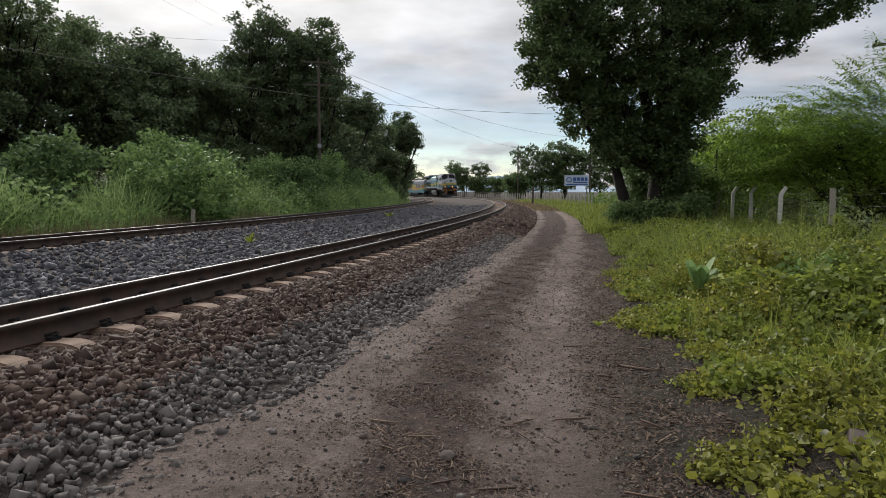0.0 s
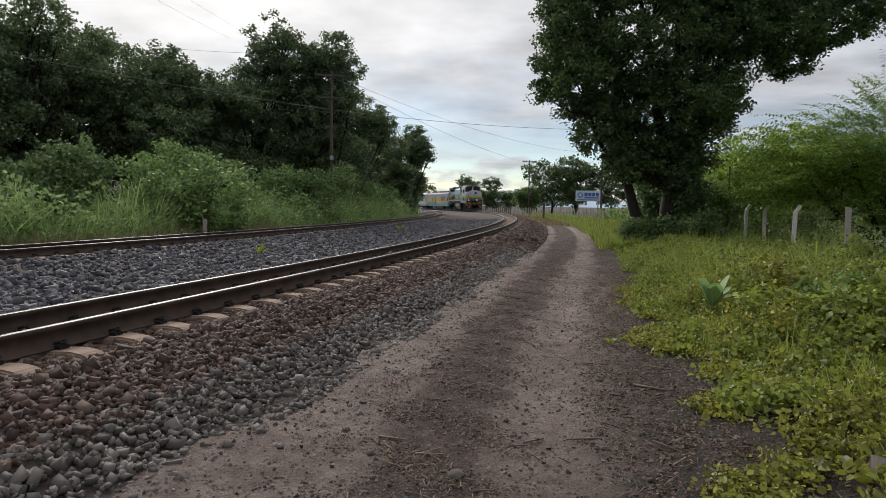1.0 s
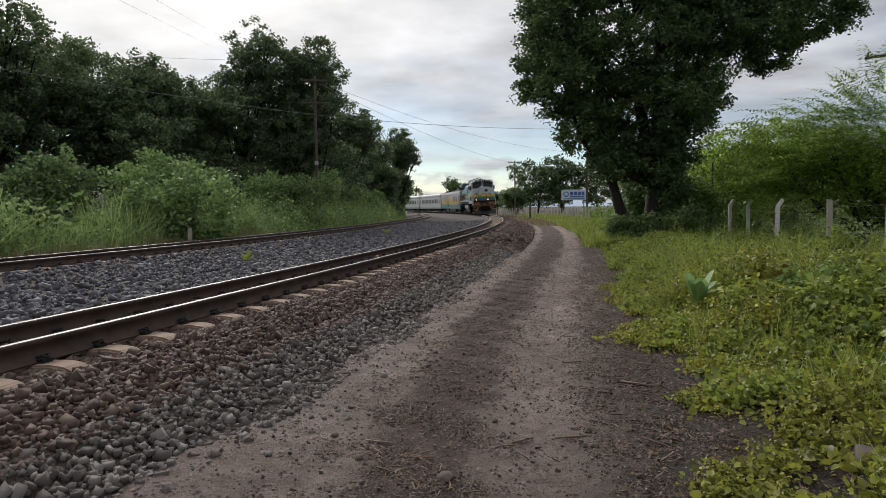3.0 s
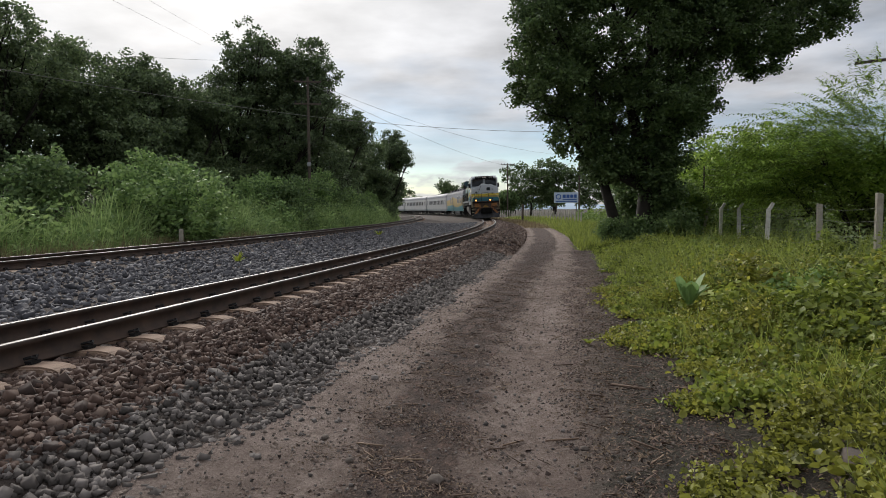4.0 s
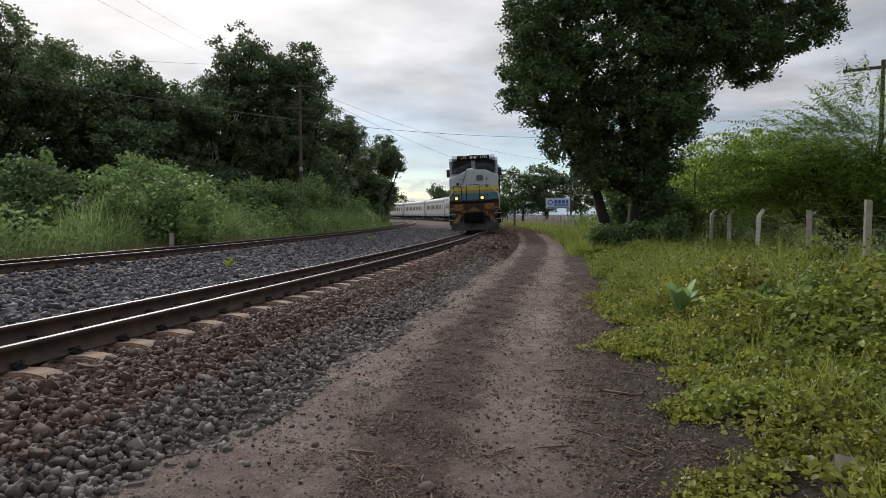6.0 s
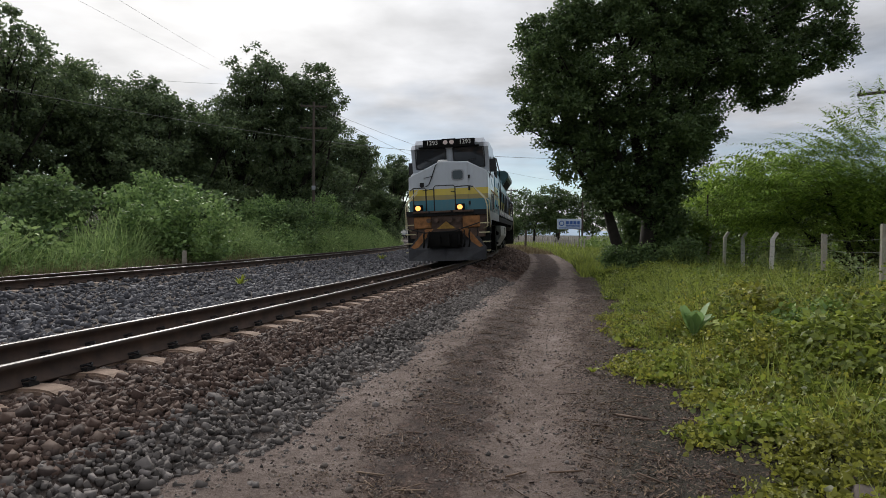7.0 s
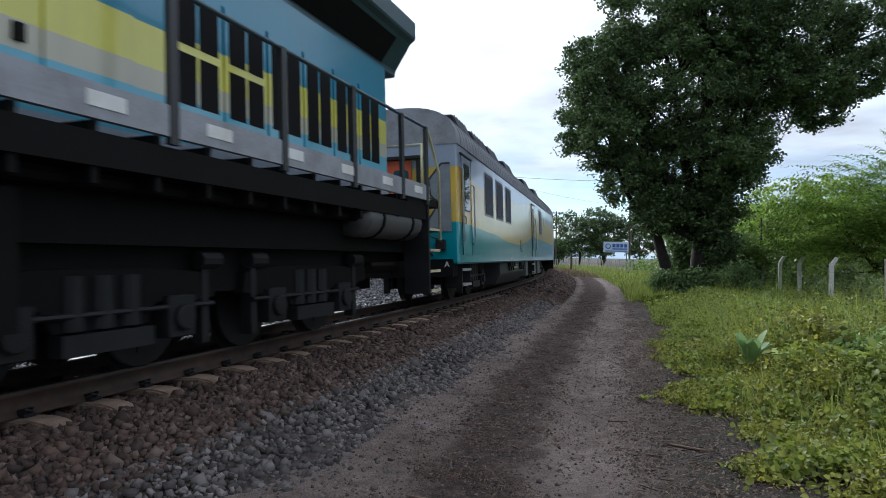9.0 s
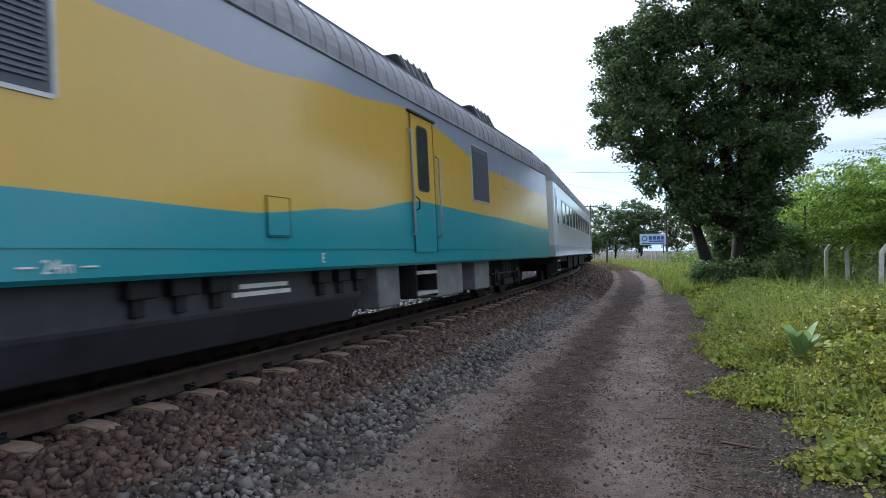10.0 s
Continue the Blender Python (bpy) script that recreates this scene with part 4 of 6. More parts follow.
        for i in range(6):
            y = 16.1 + i * 0.74
            bm = B()
            box(bm, *sorted((k * (H - 0.01), k * (H + 0.026))), y, y + 0.68, 2.28, 3.45)
            fr = part("screen_door", bm, HOODPAINT, root, "door with dark air screens", 0.008)
            if i < 2:
                spans = ((2.36, 2.82), (2.90, 3.36))
            else:
                spans = ((2.40, 3.33),)
            for z0, z1 in spans:
                for a, b in ((0.06, 0.32), (0.37, 0.63)):
                    bm = B()
                    box(bm, *sorted((k * H, k * (H + 0.032))), y + a, y + b, z0, z1)
                    part("air_screen", bm, BLACK, fr)
        # walkway handrail, posts and rail
        posts = [7.75 + 1.6 * i for i in range(9)] + [21.6]
        bars(root, "walkway_rail", [[(k * 1.47, 7.0, 3.42), (k * 1.47, 7.35, 3.2), (k * 1.47, 7.7, 3.15), (k * 1.47, 21.6, 3.15)]], 0.024, plain("handrail_blue", (0.05, 0.09, 0.12)))
        for y in posts:
            bm = B()
            box(bm, *sorted((k * 1.455, k * 1.50)), y - 0.05, y + 0.05, 1.88, 3.16)
            part("stanchion", bm, RAILBLACK, root, "", 0.01)
    bm = B()
    box(bm, -1.25, 1.25, 7.0, 8.9, 3.7, 4.82)
    part("brake_grid_housing", bm, HOODPAINT, root, "raised housing with dark mesh sides", 0.03)
    bm = B()
    for k in (-1, 1):
        box(bm, *sorted((k * 1.24, k * 1.262)), 7.25, 8.65, 4.0, 4.70)
    part("radiator_screen", bm, BLACK, root)
    # radiator wings at the rear, exhaust
    bm = B()
    prism(bm, [(-H, 3.9), (H, 3.9), (H, 3.98), (1.42, 4.40), (1.50, 4.46), (1.50, 4.74), (1.32, 4.90), (-1.32, 4.90), (-1.50, 4.74), (-1.50, 4.46), (-1.42, 4.40), (-H, 3.98)], 1, 16.2, 21.2)
    part("radiator_housing", bm, plain("wing_teal", (0.03, 0.075, 0.09), 0.45, 0, 0.3), root, "overhanging dark radiator housing", 0.02)
    bm = B()
    for k in (-1, 1):
        v = [bm.verts.new((k * x, y, z)) for x, y, z in ((1.16, 16.5, 4.0), (1.16, 20.6, 4.0), (1.40, 20.6, 4.34), (1.40, 16.5, 4.34))]
        bm.faces.new(v)
        g = bmesh.ops.extrude_face_region(bm, geom=[bm.faces[-1]] if False else [v[0].link_faces[0]])
        for q in g["geom"]:
            if isinstance(q, bmesh.types.BMVert):
                q.co += Vector((k * 0.02, 0, -0.015))
    bmesh.ops.recalc_face_normals(bm, faces=bm.faces[:])
    part("radiator_screen", bm, BLACK, root)
    bm = B()
    box(bm, -0.45, 0.45, 12.0, 13.2, 4.2, 4.5)
    part("exhaust", bm, BLACK, root, "", 0.04)
    # fuel tank with chamfered lower side
    bm = B()
    prism(bm, [(-1.38, 1.48), (1.38, 1.48), (1.38, 0.98), (1.05, 0.42), (-1.05, 0.42), (-1.38, 0.98)], 1, 9.35, 14.1)
    part("fuel_tank", bm, TANKGREY, root, "grey slab-sided fuel tank", 0.02)
    bm = B()
    box(bm, 1.375, 1.40, 12.65, 12.95, 1.05, 1.42)
    box(bm, 1.375, 1.392, 10.2, 11.6, 1.36, 1.38)
    part("tank_gauge", bm, DARKMETAL, root)
    # main reservoir and rear end
    bm = B()
    tube(bm, [(1.18, 19.5, 1.55), (1.18, 19.58, 1.55), (1.18, 21.35, 1.55), (1.18, 21.43, 1.55)], 0.27, 16)
    tube(bm, [(-1.18, 19.5, 1.55), (-1.18, 21.43, 1.55)], 0.27, 16)
    part("air_reservoir", bm, plain("reservoir_grey", (0.10, 0.10, 0.105), 0.4, 0.2, 0.3), root, "round dark grey air reservoir", 0, True)
    bars(root, "reservoir_strap", [[(1.18, 19.9, 1.55), (1.18, 19.97, 1.55)], [(1.18, 21.0, 1.55), (1.18, 21.07, 1.55)]], 0.285, BLACK)
    bm = B()
    box(bm, -1.45, 1.45, 20.8, 22.3, 1.86, 1.98)
    box(bm, -1.2, 1.2, 22.2, 22.35, 0.95, 1.90)
    part("rear_platform", bm, BLACK, root, "", 0.01)
    for k in (-1, 1):
        bars(root, "rear_handrail", [[(k * 1.47, 21.6, 3.15), (k * 1.47, 21.75, 3.10), (k * 1.47, 22.25, 2.5), (k * 1.47, 22.25, 1.3)], [(k * 1.2, 22.2, 1.98), (k * 1.2, 22.2, 3.0), (k * 0.5, 22.2, 3.0), (k * 0.5, 22.2, 1.98)]], 0.024, RAILCREAM)
        bm = B()
        for z in (0.42, 0.75, 1.10, 1.45):
            box(bm, *sorted((k * 1.05, k * 1.47)), 21.75, 22.2, z, z + 0.04)
        box(bm, *sorted((k * 1.06, k * 1.47)), 21.66, 21.72, 0.40, 1.98)
        part("steps", bm, DARKMETAL, root, "", 0.006)
        bm = B()
        for z in (0.42, 0.75, 1.10, 1.45):
            box(bm, *sorted((k * 1.10, k * 1.48)), 21.73, 21.748, z - 0.004, z + 0.045)
            box(bm, *sorted((k * 1.472, k * 1.482)), 21.75, 22.2, z, z + 0.045)
        part("step_edges", bm, RAILCREAM, root)
    bm = B()
    tube(bm, [(0, 22.3, 0.88), (0, 23.6, 0.88)], 0.13, 8)
    part("rear_coupler", bm, BLACK, root)
    for y in (3.1, 6.2, 15.6, 18.8):
        bogie(root, y, 1.65)
    bm = B()
    box(bm, -0.86, 0.86, 1.6, 8.8, 0.66, 1.12)
    box(bm, -0.86, 0.86, 14.2, 20.6, 0.66, 1.12)
    part("span_bolster", bm, BLACK, root)
    # traction motors and blowers between the wheels
    for y in (1.9, 4.65, 7.5, 14.4, 17.2, 20.2):
        bm = B()
        box(bm, -0.42, 0.42, y - 0.55, y + 0.55, 0.24, 0.9)
        part("traction_motor", bm, BLACK, root, "", 0.04)
    bm = B()
    box(bm, -1.18, 1.18, 8.55, 9.34, 0.28, 1.45)
    tube(bm, [(1.22, 8.6, 1.1), (1.22, 9.3, 1.1)], 0.10, 10)
    tube(bm, [(1.2, 8.6, 0.62), (1.2, 9.3, 0.62)], 0.07, 10)
    part("battery_case", bm, BLACK, root, "black case ahead of the fuel tank", 0.03)
    bm = B()
    box(bm, -0.9, 0.9, 9.8, 14.1, 0.20, 0.43)
    part("tank_sump", bm, BLACK, root, "", 0.03)
    for y in (8.3, 14.45):
        for k in (-1, 1):
            bm = B()
            box(bm, *sorted((k * 0.6, k * 1.2)), y - 0.22, y + 0.22, 0.5, 1.45)
            part("equipment_case", bm, BLACK, root, "", 0.03)
    return root


ROOF_TOP = 4.14


def roof_line(k, y, a0=0.0, a1=1.15, n=7, out=0.008):
    """Points up the curve of a carriage roof, on side k."""
    pts = []
    for i in range(n):
        a = a0 + (a1 - a0) * i / (n - 1)
        pts.append((k * ((1.42 + out) * math.cos(a) ** 0.62), y, 3.345 + (ROOF_TOP + out - 3.34) * math.sin(a) ** 0.8))
    return pts


def roof_skin(root, length):
    side = [(x, z) for x, _, z in roof_line(1, 0, 0.0, math.pi / 2 - 0.001, 12, 0.012)]
    poly = side + [(-x, z) for x, z in side[::-1][1:]]
    part("roof", prism(B(), poly, 1, -0.012, length + 0.012), ROOFGREY, root, "dull grey ribbed roof")


def shell(bm, y0, y1, half=1.42, z0=0.87, eave=3.34, top=ROOF_TOP, seg=14):
    """A carriage body: straight sides, rounded roof."""
    poly = [(-half, z0), (half, z0), (half, eave)]
    for i in range(1, seg):
        a = math.pi * i / seg
        c, s = math.cos(a), math.sin(a)
        poly.append((half * math.copysign(abs(c) ** 0.62, c), eave + (top - eave) * abs(s) ** 0.8))
    poly.append((-half, eave))
    return prism(bm, poly, 1, y0, y1)


def coach_bogies(root, length):
    for y in (3.6, length - 3.6):
        bogie(root, y, 2.0, False, 0.92)


def carriage_steps(root, y, k):
    bm = B()
    for z in (0.40, 0.72):
        box(bm, *sorted((k * 1.10, k * 1.40)), y, y + 0.85, z, z + 0.05)
    part("steps", bm, TANKGREY, root, "two grey steel steps", 0.005)
    bm = B()
    for a in (y - 0.02, y + 0.85):
        box(bm, *sorted((k * 1.06, k * 1.38)), a, a + 0.03, 0.36, 0.98)
    box(bm, *sorted((k * 1.02, k * 1.06)), y - 0.02, y + 0.88, 0.36, 0.98)
    part("step_well", bm, DARKMETAL, root)


def side_round(x0, x1, y0, y1, z0, z1, r):
    """A flat panel on a side wall with rounded corners."""
    poly = []
    for cy, cz, a0 in ((y1 - r, z1 - r, 0), (y0 + r, z1 - r, 90), (y0 + r, z0 + r, 180), (y1 - r, z0 + r, 270)):
        for i in range(5):
            a = radians(a0 + i * 22.5)
            poly.append((cy + r * math.cos(a), cz + r * math.sin(a)))
    return prism(B(), poly, 0, *sorted((x0, x1)))


def power_car():
    """The generator car in the livery's bands, with louvred windows."""
    root = tagged(new("power_car"), "grey, yellow and teal generator car with louvred windows", "railway carriage")
    LEN, W = 24.0, 1.42
    bm = B()
    shell(bm, 0, LEN)
    part("body", bm, CARPAINT, root, "", 0.035)
    # roof skin, ribs and gear
    roof_skin(root, LEN)
    bm = B()
    for i in range(70):
        y = 0.4 + i * (LEN - 0.8) / 69
        for k in (-1, 1):
            tube(bm, roof_line(k, y, out=0.016), 0.010, 4)
    for k in (-1, 1):
        tube(bm, [(k * 1.432, 0.02, 3.36), (k * 1.432, LEN - 0.02, 3.36)], 0.016, 6)
        q = roof_line(k, 0)[4]
        tube(bm, [(q[0], 0.02, q[2]), (q[0], LEN - 0.02, q[2])], 0.014, 6)
    part("roof_ribs", bm, ROOFGREY, root, "ribbed grey roof edge")
    for y0, y1 in ((1.6, 3.0), (3.6, 5.4), (5.9, 7.4), (9.0, 10.6), (14.2, 15.6), (18.2, 19.6)):
        bm = B()
        prism(bm, [(-1.16, 3.80), (1.16, 3.80), (1.12, 4.02), (0.98, 4.33), (-0.98, 4.33), (-1.12, 4.02)], 1, y0, y1)
        h = part("roof_hatch", bm, DARKMETAL, root, "dark raised roof hatch", 0.03)
        bm = B()
        for i in range(5):
            y = y0 + 0.15 + i * (y1 - y0 - 0.3) / 4
            for k in (-1, 1):
                tube(bm, [(k * 1.13, y, 4.02), (k * 0.99, y, 4.335)], 0.018, 4)
        part("hatch_rib", bm, ROOFGREY, h)
    bm = B()
    for k in (-1, 1):
        box(bm, *sorted((k * 1.09, k * 1.14)), 0.3, LEN - 0.3, 3.84, 4.02)
    part("roof_walk", bm, LOUVRE, root, "grey ledge along the roof", 0.01)
    for k in (-1, 1):
        X = k * W

        def p2(name, y0, y1, z0, z1, mat, t=0.012, label="", parent=root, bev=0.0, dx=0.0):
            bm = B()
            box(bm, *sorted((X - k * 0.02, X + k * t)), y0, y1, z0, z1)
            return part(name, bm, mat, parent, label, bev)
        # end lobby door with bars
        for y0, y1 in ((0.36, 1.28), (13.55, 14.45)):
            d = p2("side_door", y0, y1, 1.06, 3.16, CARPAINT, 0.022, "painted service door with an upright window", root, 0.012)
            g0, g1 = (y0 + 0.16, y1 - 0.16) if y0 < 5 else (y0 + 0.20, y1 - 0.24)
            part("door_frame", side_round(X - k * 0.01, X + k * 0.030, g0, g1, 2.0, 3.02, 0.09), RAILBLACK, d, "black rubber window seal")
            part("pane", side_round(X - k * 0.01, X + k * 0.034, g0 + 0.025, g1 - 0.025, 2.025, 2.995, 0.07), SKYGLASS, d)
            bars(d, "door_gap", [[(X + k * 0.02, y0 - 0.012, 1.06), (X + k * 0.02, y0 - 0.012, 3.16), (X + k * 0.02, y1 + 0.012, 3.16), (X + k * 0.02, y1 + 0.012, 1.06)]], 0.008, RAILBLACK)
            bars(root, "door_handrail", [[(X, y0 - 0.10, 1.30), (X + k * 0.07, y0 - 0.10, 1.34), (X + k * 0.07, y0 - 0.10, 2.86), (X, y0 - 0.10, 2.90)], [(X, y1 + 0.14, 1.30), (X + k * 0.07, y1 + 0.14, 1.34), (X + k * 0.07, y1 + 0.14, 2.60), (X, y1 + 0.14, 2.64)]], 0.018, GREYPAINT)
            bars(d, "door_handle", [[(X + k * 0.02, y0 + 0.1, 1.7), (X + k * 0.07, y0 + 0.1, 1.72), (X + k * 0.07, y0 + 0.1, 1.86), (X + k * 0.02, y0 + 0.1, 1.9)]], 0.012, DARKMETAL)
            p2("rain_strip", y0 - 0.1, y1 + 0.1, 3.17, 3.20, RAILBLACK, 0.05)
            carriage_steps(root, y0 + 0.1, k)
        for y0, y1, z0 in ((3.12, 4.28, 2.10), (4.86, 6.0, 2.10), (6.6, 7.62, 2.10), (16.6, 17.7, 2.08)):
            part("window_rim", side_round(X - k * 0.01, X + k * 0.012, y0 - 0.035, y1 + 0.035, z0 - 0.035, 3.175, 0.05), SILVER, root, "thin silver window rim")
            fr = p2("louvre_window", y0, y1, z0, 3.14, LOUVRE, 0.016, "grey louvred window in a thin frame", root, 0.01)
            bm = B()
            for i in range(22):
                z = z0 + 0.06 + i * (0.92 / 22)
                v = [(X + k * 0.018, z), (X + k * 0.030, z + 0.008), (X + k * 0.018, z + 0.040)]
                prism(bm, [(a, b) for a, b in v], 1, y0 + 0.06, y1 - 0.06)
            part("slats", bm, LOUVRE, fr)
        p2("hatch", 9.88, 10.24, 1.24, 1.60, CARPAINT, 0.02, "", root, 0.01)
        bars(root, "hatch_seam", [[(X + k * 0.016, 9.86, 1.22), (X + k * 0.016, 9.86, 1.62), (X + k * 0.016, 10.26, 1.62), (X + k * 0.016, 10.26, 1.22), (X + k * 0.016, 9.86, 1.22)]], 0.005, DARKMETAL)
        p2("hatch", 18.9, 19.3, 2.5, 2.9, CARPAINT, 0.014, "", root, 0.01)
        bm = B()
        box(bm, *sorted((X - k * 0.01, X + k * 0.012)), 0.02, LEN - 0.02, 1.105, 1.125)
        part("waist_bead", bm, CARPAINT, root)
    text_on(root, "24m", 0.13, side_at(W + 0.004, 7.62, 0.98), WHITE)
    text_on(root, "E", 0.15, side_at(W + 0.004, 10.9, 1.0), WHITE)
    bars(root, "arrow", [[(W + 0.004, 7.34, 0.98), (W + 0.004, 7.46, 0.98)], [(W + 0.004, 7.79, 0.98), (W + 0.004, 7.92, 0.98)]], 0.008, WHITE)
    text_on(root, "A", 0.16, front_at(1.18, -0.065, 0.87), WHITE)
    # front end: orange gangway door between grey side recesses
    bm = B()
    box(bm, -0.46, 0.46, -0.05, 0.01, 1.02, 3.05)
    g = part("gangway_door", bm, ORANGE, root, "orange double end door with dark windows", 0.012)
    for x in (-0.24, 0.24):
        bm = round_panel(x - 0.16, x + 0.16, 1.95, 2.85, 0.06, -0.062, -0.04)
        part("pane", bm, GLASS, g)
    bars(g, "door_bar", [[(x, -0.05, 1.3), (x, -0.10, 1.34), (x, -0.10, 2.6), (x, -0.05, 2.64)] for x in (-0.03, 0.05)], 0.012, GREYPAINT)
    bm = B()
    box(bm, -0.72, 0.72, -0.20, 0.01, 3.06, 3.12)
    for x in (-0.66, 0.60):
        box(bm, x, x + 0.06, -0.16, 0.01, 1.0, 3.06)
    part("gangway_frame", bm, DARKMETAL, root, "dark frame round the end door", 0.01)
    for k in (-1, 1):
        bm = B()
        v = [(k * 0.80, 1.55), (k * 1.28, 1.55), (k * 1.28, 2.95), (k * 1.10, 2.95), (k * 0.82, 2.62), (k * 0.86, 2.30), (k * 1.04, 2.14), (k * 0.80, 1.80)]
        prism(bm, v, 1, -0.03, 0.0)
        part("end_recess", bm, plain("recess_grey", (0.20, 0.22, 0.26), 0.5), root, "grey recess panel with cut corners")
        bars(root, "recess_edge", [[(k * 1.28, -0.03, 2.95), (k * 1.10, -0.03, 2.95), (k * 0.82, -0.03, 2.62), (k * 0.86, -0.03, 2.30), (k * 1.04, -0.03, 2.14), (k * 0.80, -0.03, 1.80), (k * 0.80, -0.03, 1.55)]], 0.02, RAILBLACK)
        bars(root, "jumper_cable", [[(k * 0.98, -0.03, 2.2), (k * 0.8, -0.35, 2.25), (k * 0.7, -0.5, 1.9), (k * 0.6, -0.45, 1.6)], [(k * 1.0, -0.06, 1.4), (k * 0.85, -0.2, 1.45), (k * 0.78, -0.22, 1.2), (k * 0.92, -0.15, 1.05)]], 0.018, RAILBLACK)
        bm = B()
        box(bm, *sorted((k * 0.98, k * 1.16)), -0.16, 0.0, 1.16, 1.38)
        tube(bm, [(k * 1.07, -0.22, 1.26), (k * 1.07, -0.1, 1.26)], 0.09, 10)
        part("jumper_box", bm, DARKMETAL, root, "", 0.015)
    bm = B()
    box(bm, -1.30, 1.30, -0.06, 0.4, 0.62, 0.98)
    tube(bm, [(0, 0.4, 0.86), (0, -0.9, 0.86)], 0.12, 8)
    part("end_beam", bm, BLACK, root, "black headstock with coupler", 0.01)
    # underframe gear
    bm = B()
    box(bm, -0.45, 0.45, 0.4, LEN - 0.4, 0.70, 0.98)
    part("centre_sill", bm, BLACK, root)
    bm = B()
    prism(bm, [(-1.20, 0.92), (1.20, 0.92), (1.20, 0.52), (1.02, 0.20), (-1.02, 0.20), (-1.20, 0.52)], 1, 6.6, 12.2)
    part("diesel_tank", bm, plain("tank_dark_grey", (0.032, 0.034, 0.042), 0.5, 0, 0.35), root, "dark grey diesel tank under the floor", 0.02)
    bm = B()
    box(bm, 1.195, 1.206, 9.7, 10.5, 0.73, 0.775)
    box(bm, 1.195, 1.206, 9.6, 10.55, 0.655, 0.70)
    part("lettering_bar", bm, WHITE, root)
    bm = B()
    for y in (8.3, 8.75, 9.2, 11.0, 11.45, 11.9):
        box(bm, 1.0, 1.30, y, y + 0.28, 0.72, 0.95)
        box(bm, 1.05, 1.25, y + 0.08, y + 0.20, 0.58, 0.73)
    part("valve_gear", bm, DARKMETAL, root, "", 0.01)
    bm = B()
    for y0, y1 in ((12.6, 13.3), (14.8, 16.2), (17.0, 18.0)):
        box(bm, 0.6, 1.26, y0, y1, 0.30, 0.95)
        box(bm, -1.26, -0.6, y0, y1, 0.30, 0.95)
    part("equipment_boxes", bm, plain("box_grey", (0.17, 0.175, 0.185), 0.55, 0, 0.4), root, "grey boxes hung under the floor", 0.02)
    coach_bogies(root, LEN)
    return root


def passenger_coach():
    root = tagged(new("passenger_coach"), "silver-grey passenger coach with a row of dark windows", "railway carriage", "coaches of the train")
    LEN, W = 24.0, 1.42
    bm = B()
    shell(bm, 0, LEN)
    part("body", bm, COACHPAINT, root, "", 0.035)
    bm = B()
    for i in range(30):
        y = 0.4 + i * (LEN - 0.8) / 29
        for k in (-1, 1):
            tube(bm, roof_line(k, y, out=0.016), 0.010, 4)
    part("roof_ribs", bm, ROOFGREY, root)
    roof_skin(root, LEN)
    for y0 in (6.5, 16.0):
        bm = B()
        prism(bm, [(-0.8, 3.88), (0.8, 3.88), (0.6, 4.10), (-0.6, 4.10)], 1, y0, y0 + 2.4)
        part("roof_unit", bm, SILVER, root, "", 0.03)
    for k in (-1, 1):
        X = k * W
        for i in range(11):
            y = 2.8 + i * 1.72
            bm = B()
            box(bm, *sorted((X - k * 0.02, X + k * 0.012)), y, y + 1.15, 2.02, 2.92)
            f = part("window", bm, GREYPAINT, root, "", 0.012)
            bm = B()
            box(bm, *sorted((X - k * 0.02, X + k * 0.018)), y + 0.06, y + 1.09, 2.08, 2.86)
            part("pane", bm, GLASS, f)
        for y in (0.6, LEN - 1.5):
            bm = B()
            box(bm, *sorted((X - k * 0.02, X + k * 0.018)), y, y + 0.9, 1.06, 3.14)
            d = part("side_door", bm, COACHPAINT, root, "", 0.012)
            bm = B()
            box(bm, *sorted((X - k * 0.02, X + k * 0.026)), y + 0.2, y + 0.7, 2.0, 2.9)
            part("pane", bm, GLASS, d)
            carriage_steps(root, y, k)
    bm = B()
    box(bm, -0.6, 0.6, -0.6, 0.01, 1.0, 3.1)
    box(bm, -0.6, 0.6, LEN, LEN + 0.6, 1.0, 3.1)
    part("gangway", bm, BLACK, root, "black bellows", 0.03)
    bm = B()
    box(bm, -1.2, 1.2, 0.2, LEN - 0.2, 0.66, 0.98)
    for y0, y1 in ((6.5, 8.8), (9.6, 12.0), (13, 16.5)):
        box(bm, -1.25, 1.25, y0, y1, 0.36, 0.95)
    part("underframe", bm, BLACK, root, "", 0.02)
    coach_bogies(root, LEN)
    return root


loco = locomotive()
WIDEN = 1.085                          # the whole body is a little wider than its drawing; the running gear is not
for ob in loco.children_recursive:
    if ob.name.startswith("bogie") or (ob.parent and ob.parent.name.startswith("bogie")):
        continue
    if ob.matrix_basis.translation.length > 0:
        ob.location.x *= WIDEN
    elif "widened" not in ob.data:
        co = np.empty(len(ob.data.vertices) * 3)
        ob.data.vertices.foreach_get("co", co)
        co[0::3] *= WIDEN
        ob.data.vertices.foreach_set("co", co)
        ob.data["widened"] = 1
gen = power_car()
first = passenger_coach()
coaches = [first] + [copy_thing(first, Matrix()) for _ in range(6)]

# where the front of the train is, along the track: seconds, metres
FRONT_AT = [(0.0, 53.0), (1.5, 29.0), (3.0, 5.0), (4.5, -20.0), (5.5, -36.6), (6.25, -48.6), (7.0, -60.7), (7.5, -69.4), (8.0, -77.9), (8.5, -86.4), (9.0, -95.1), (9.5, -104.1), (10.0, -112.3)]
CAR_BACK, CAR_STEP = 24.1, 25.3


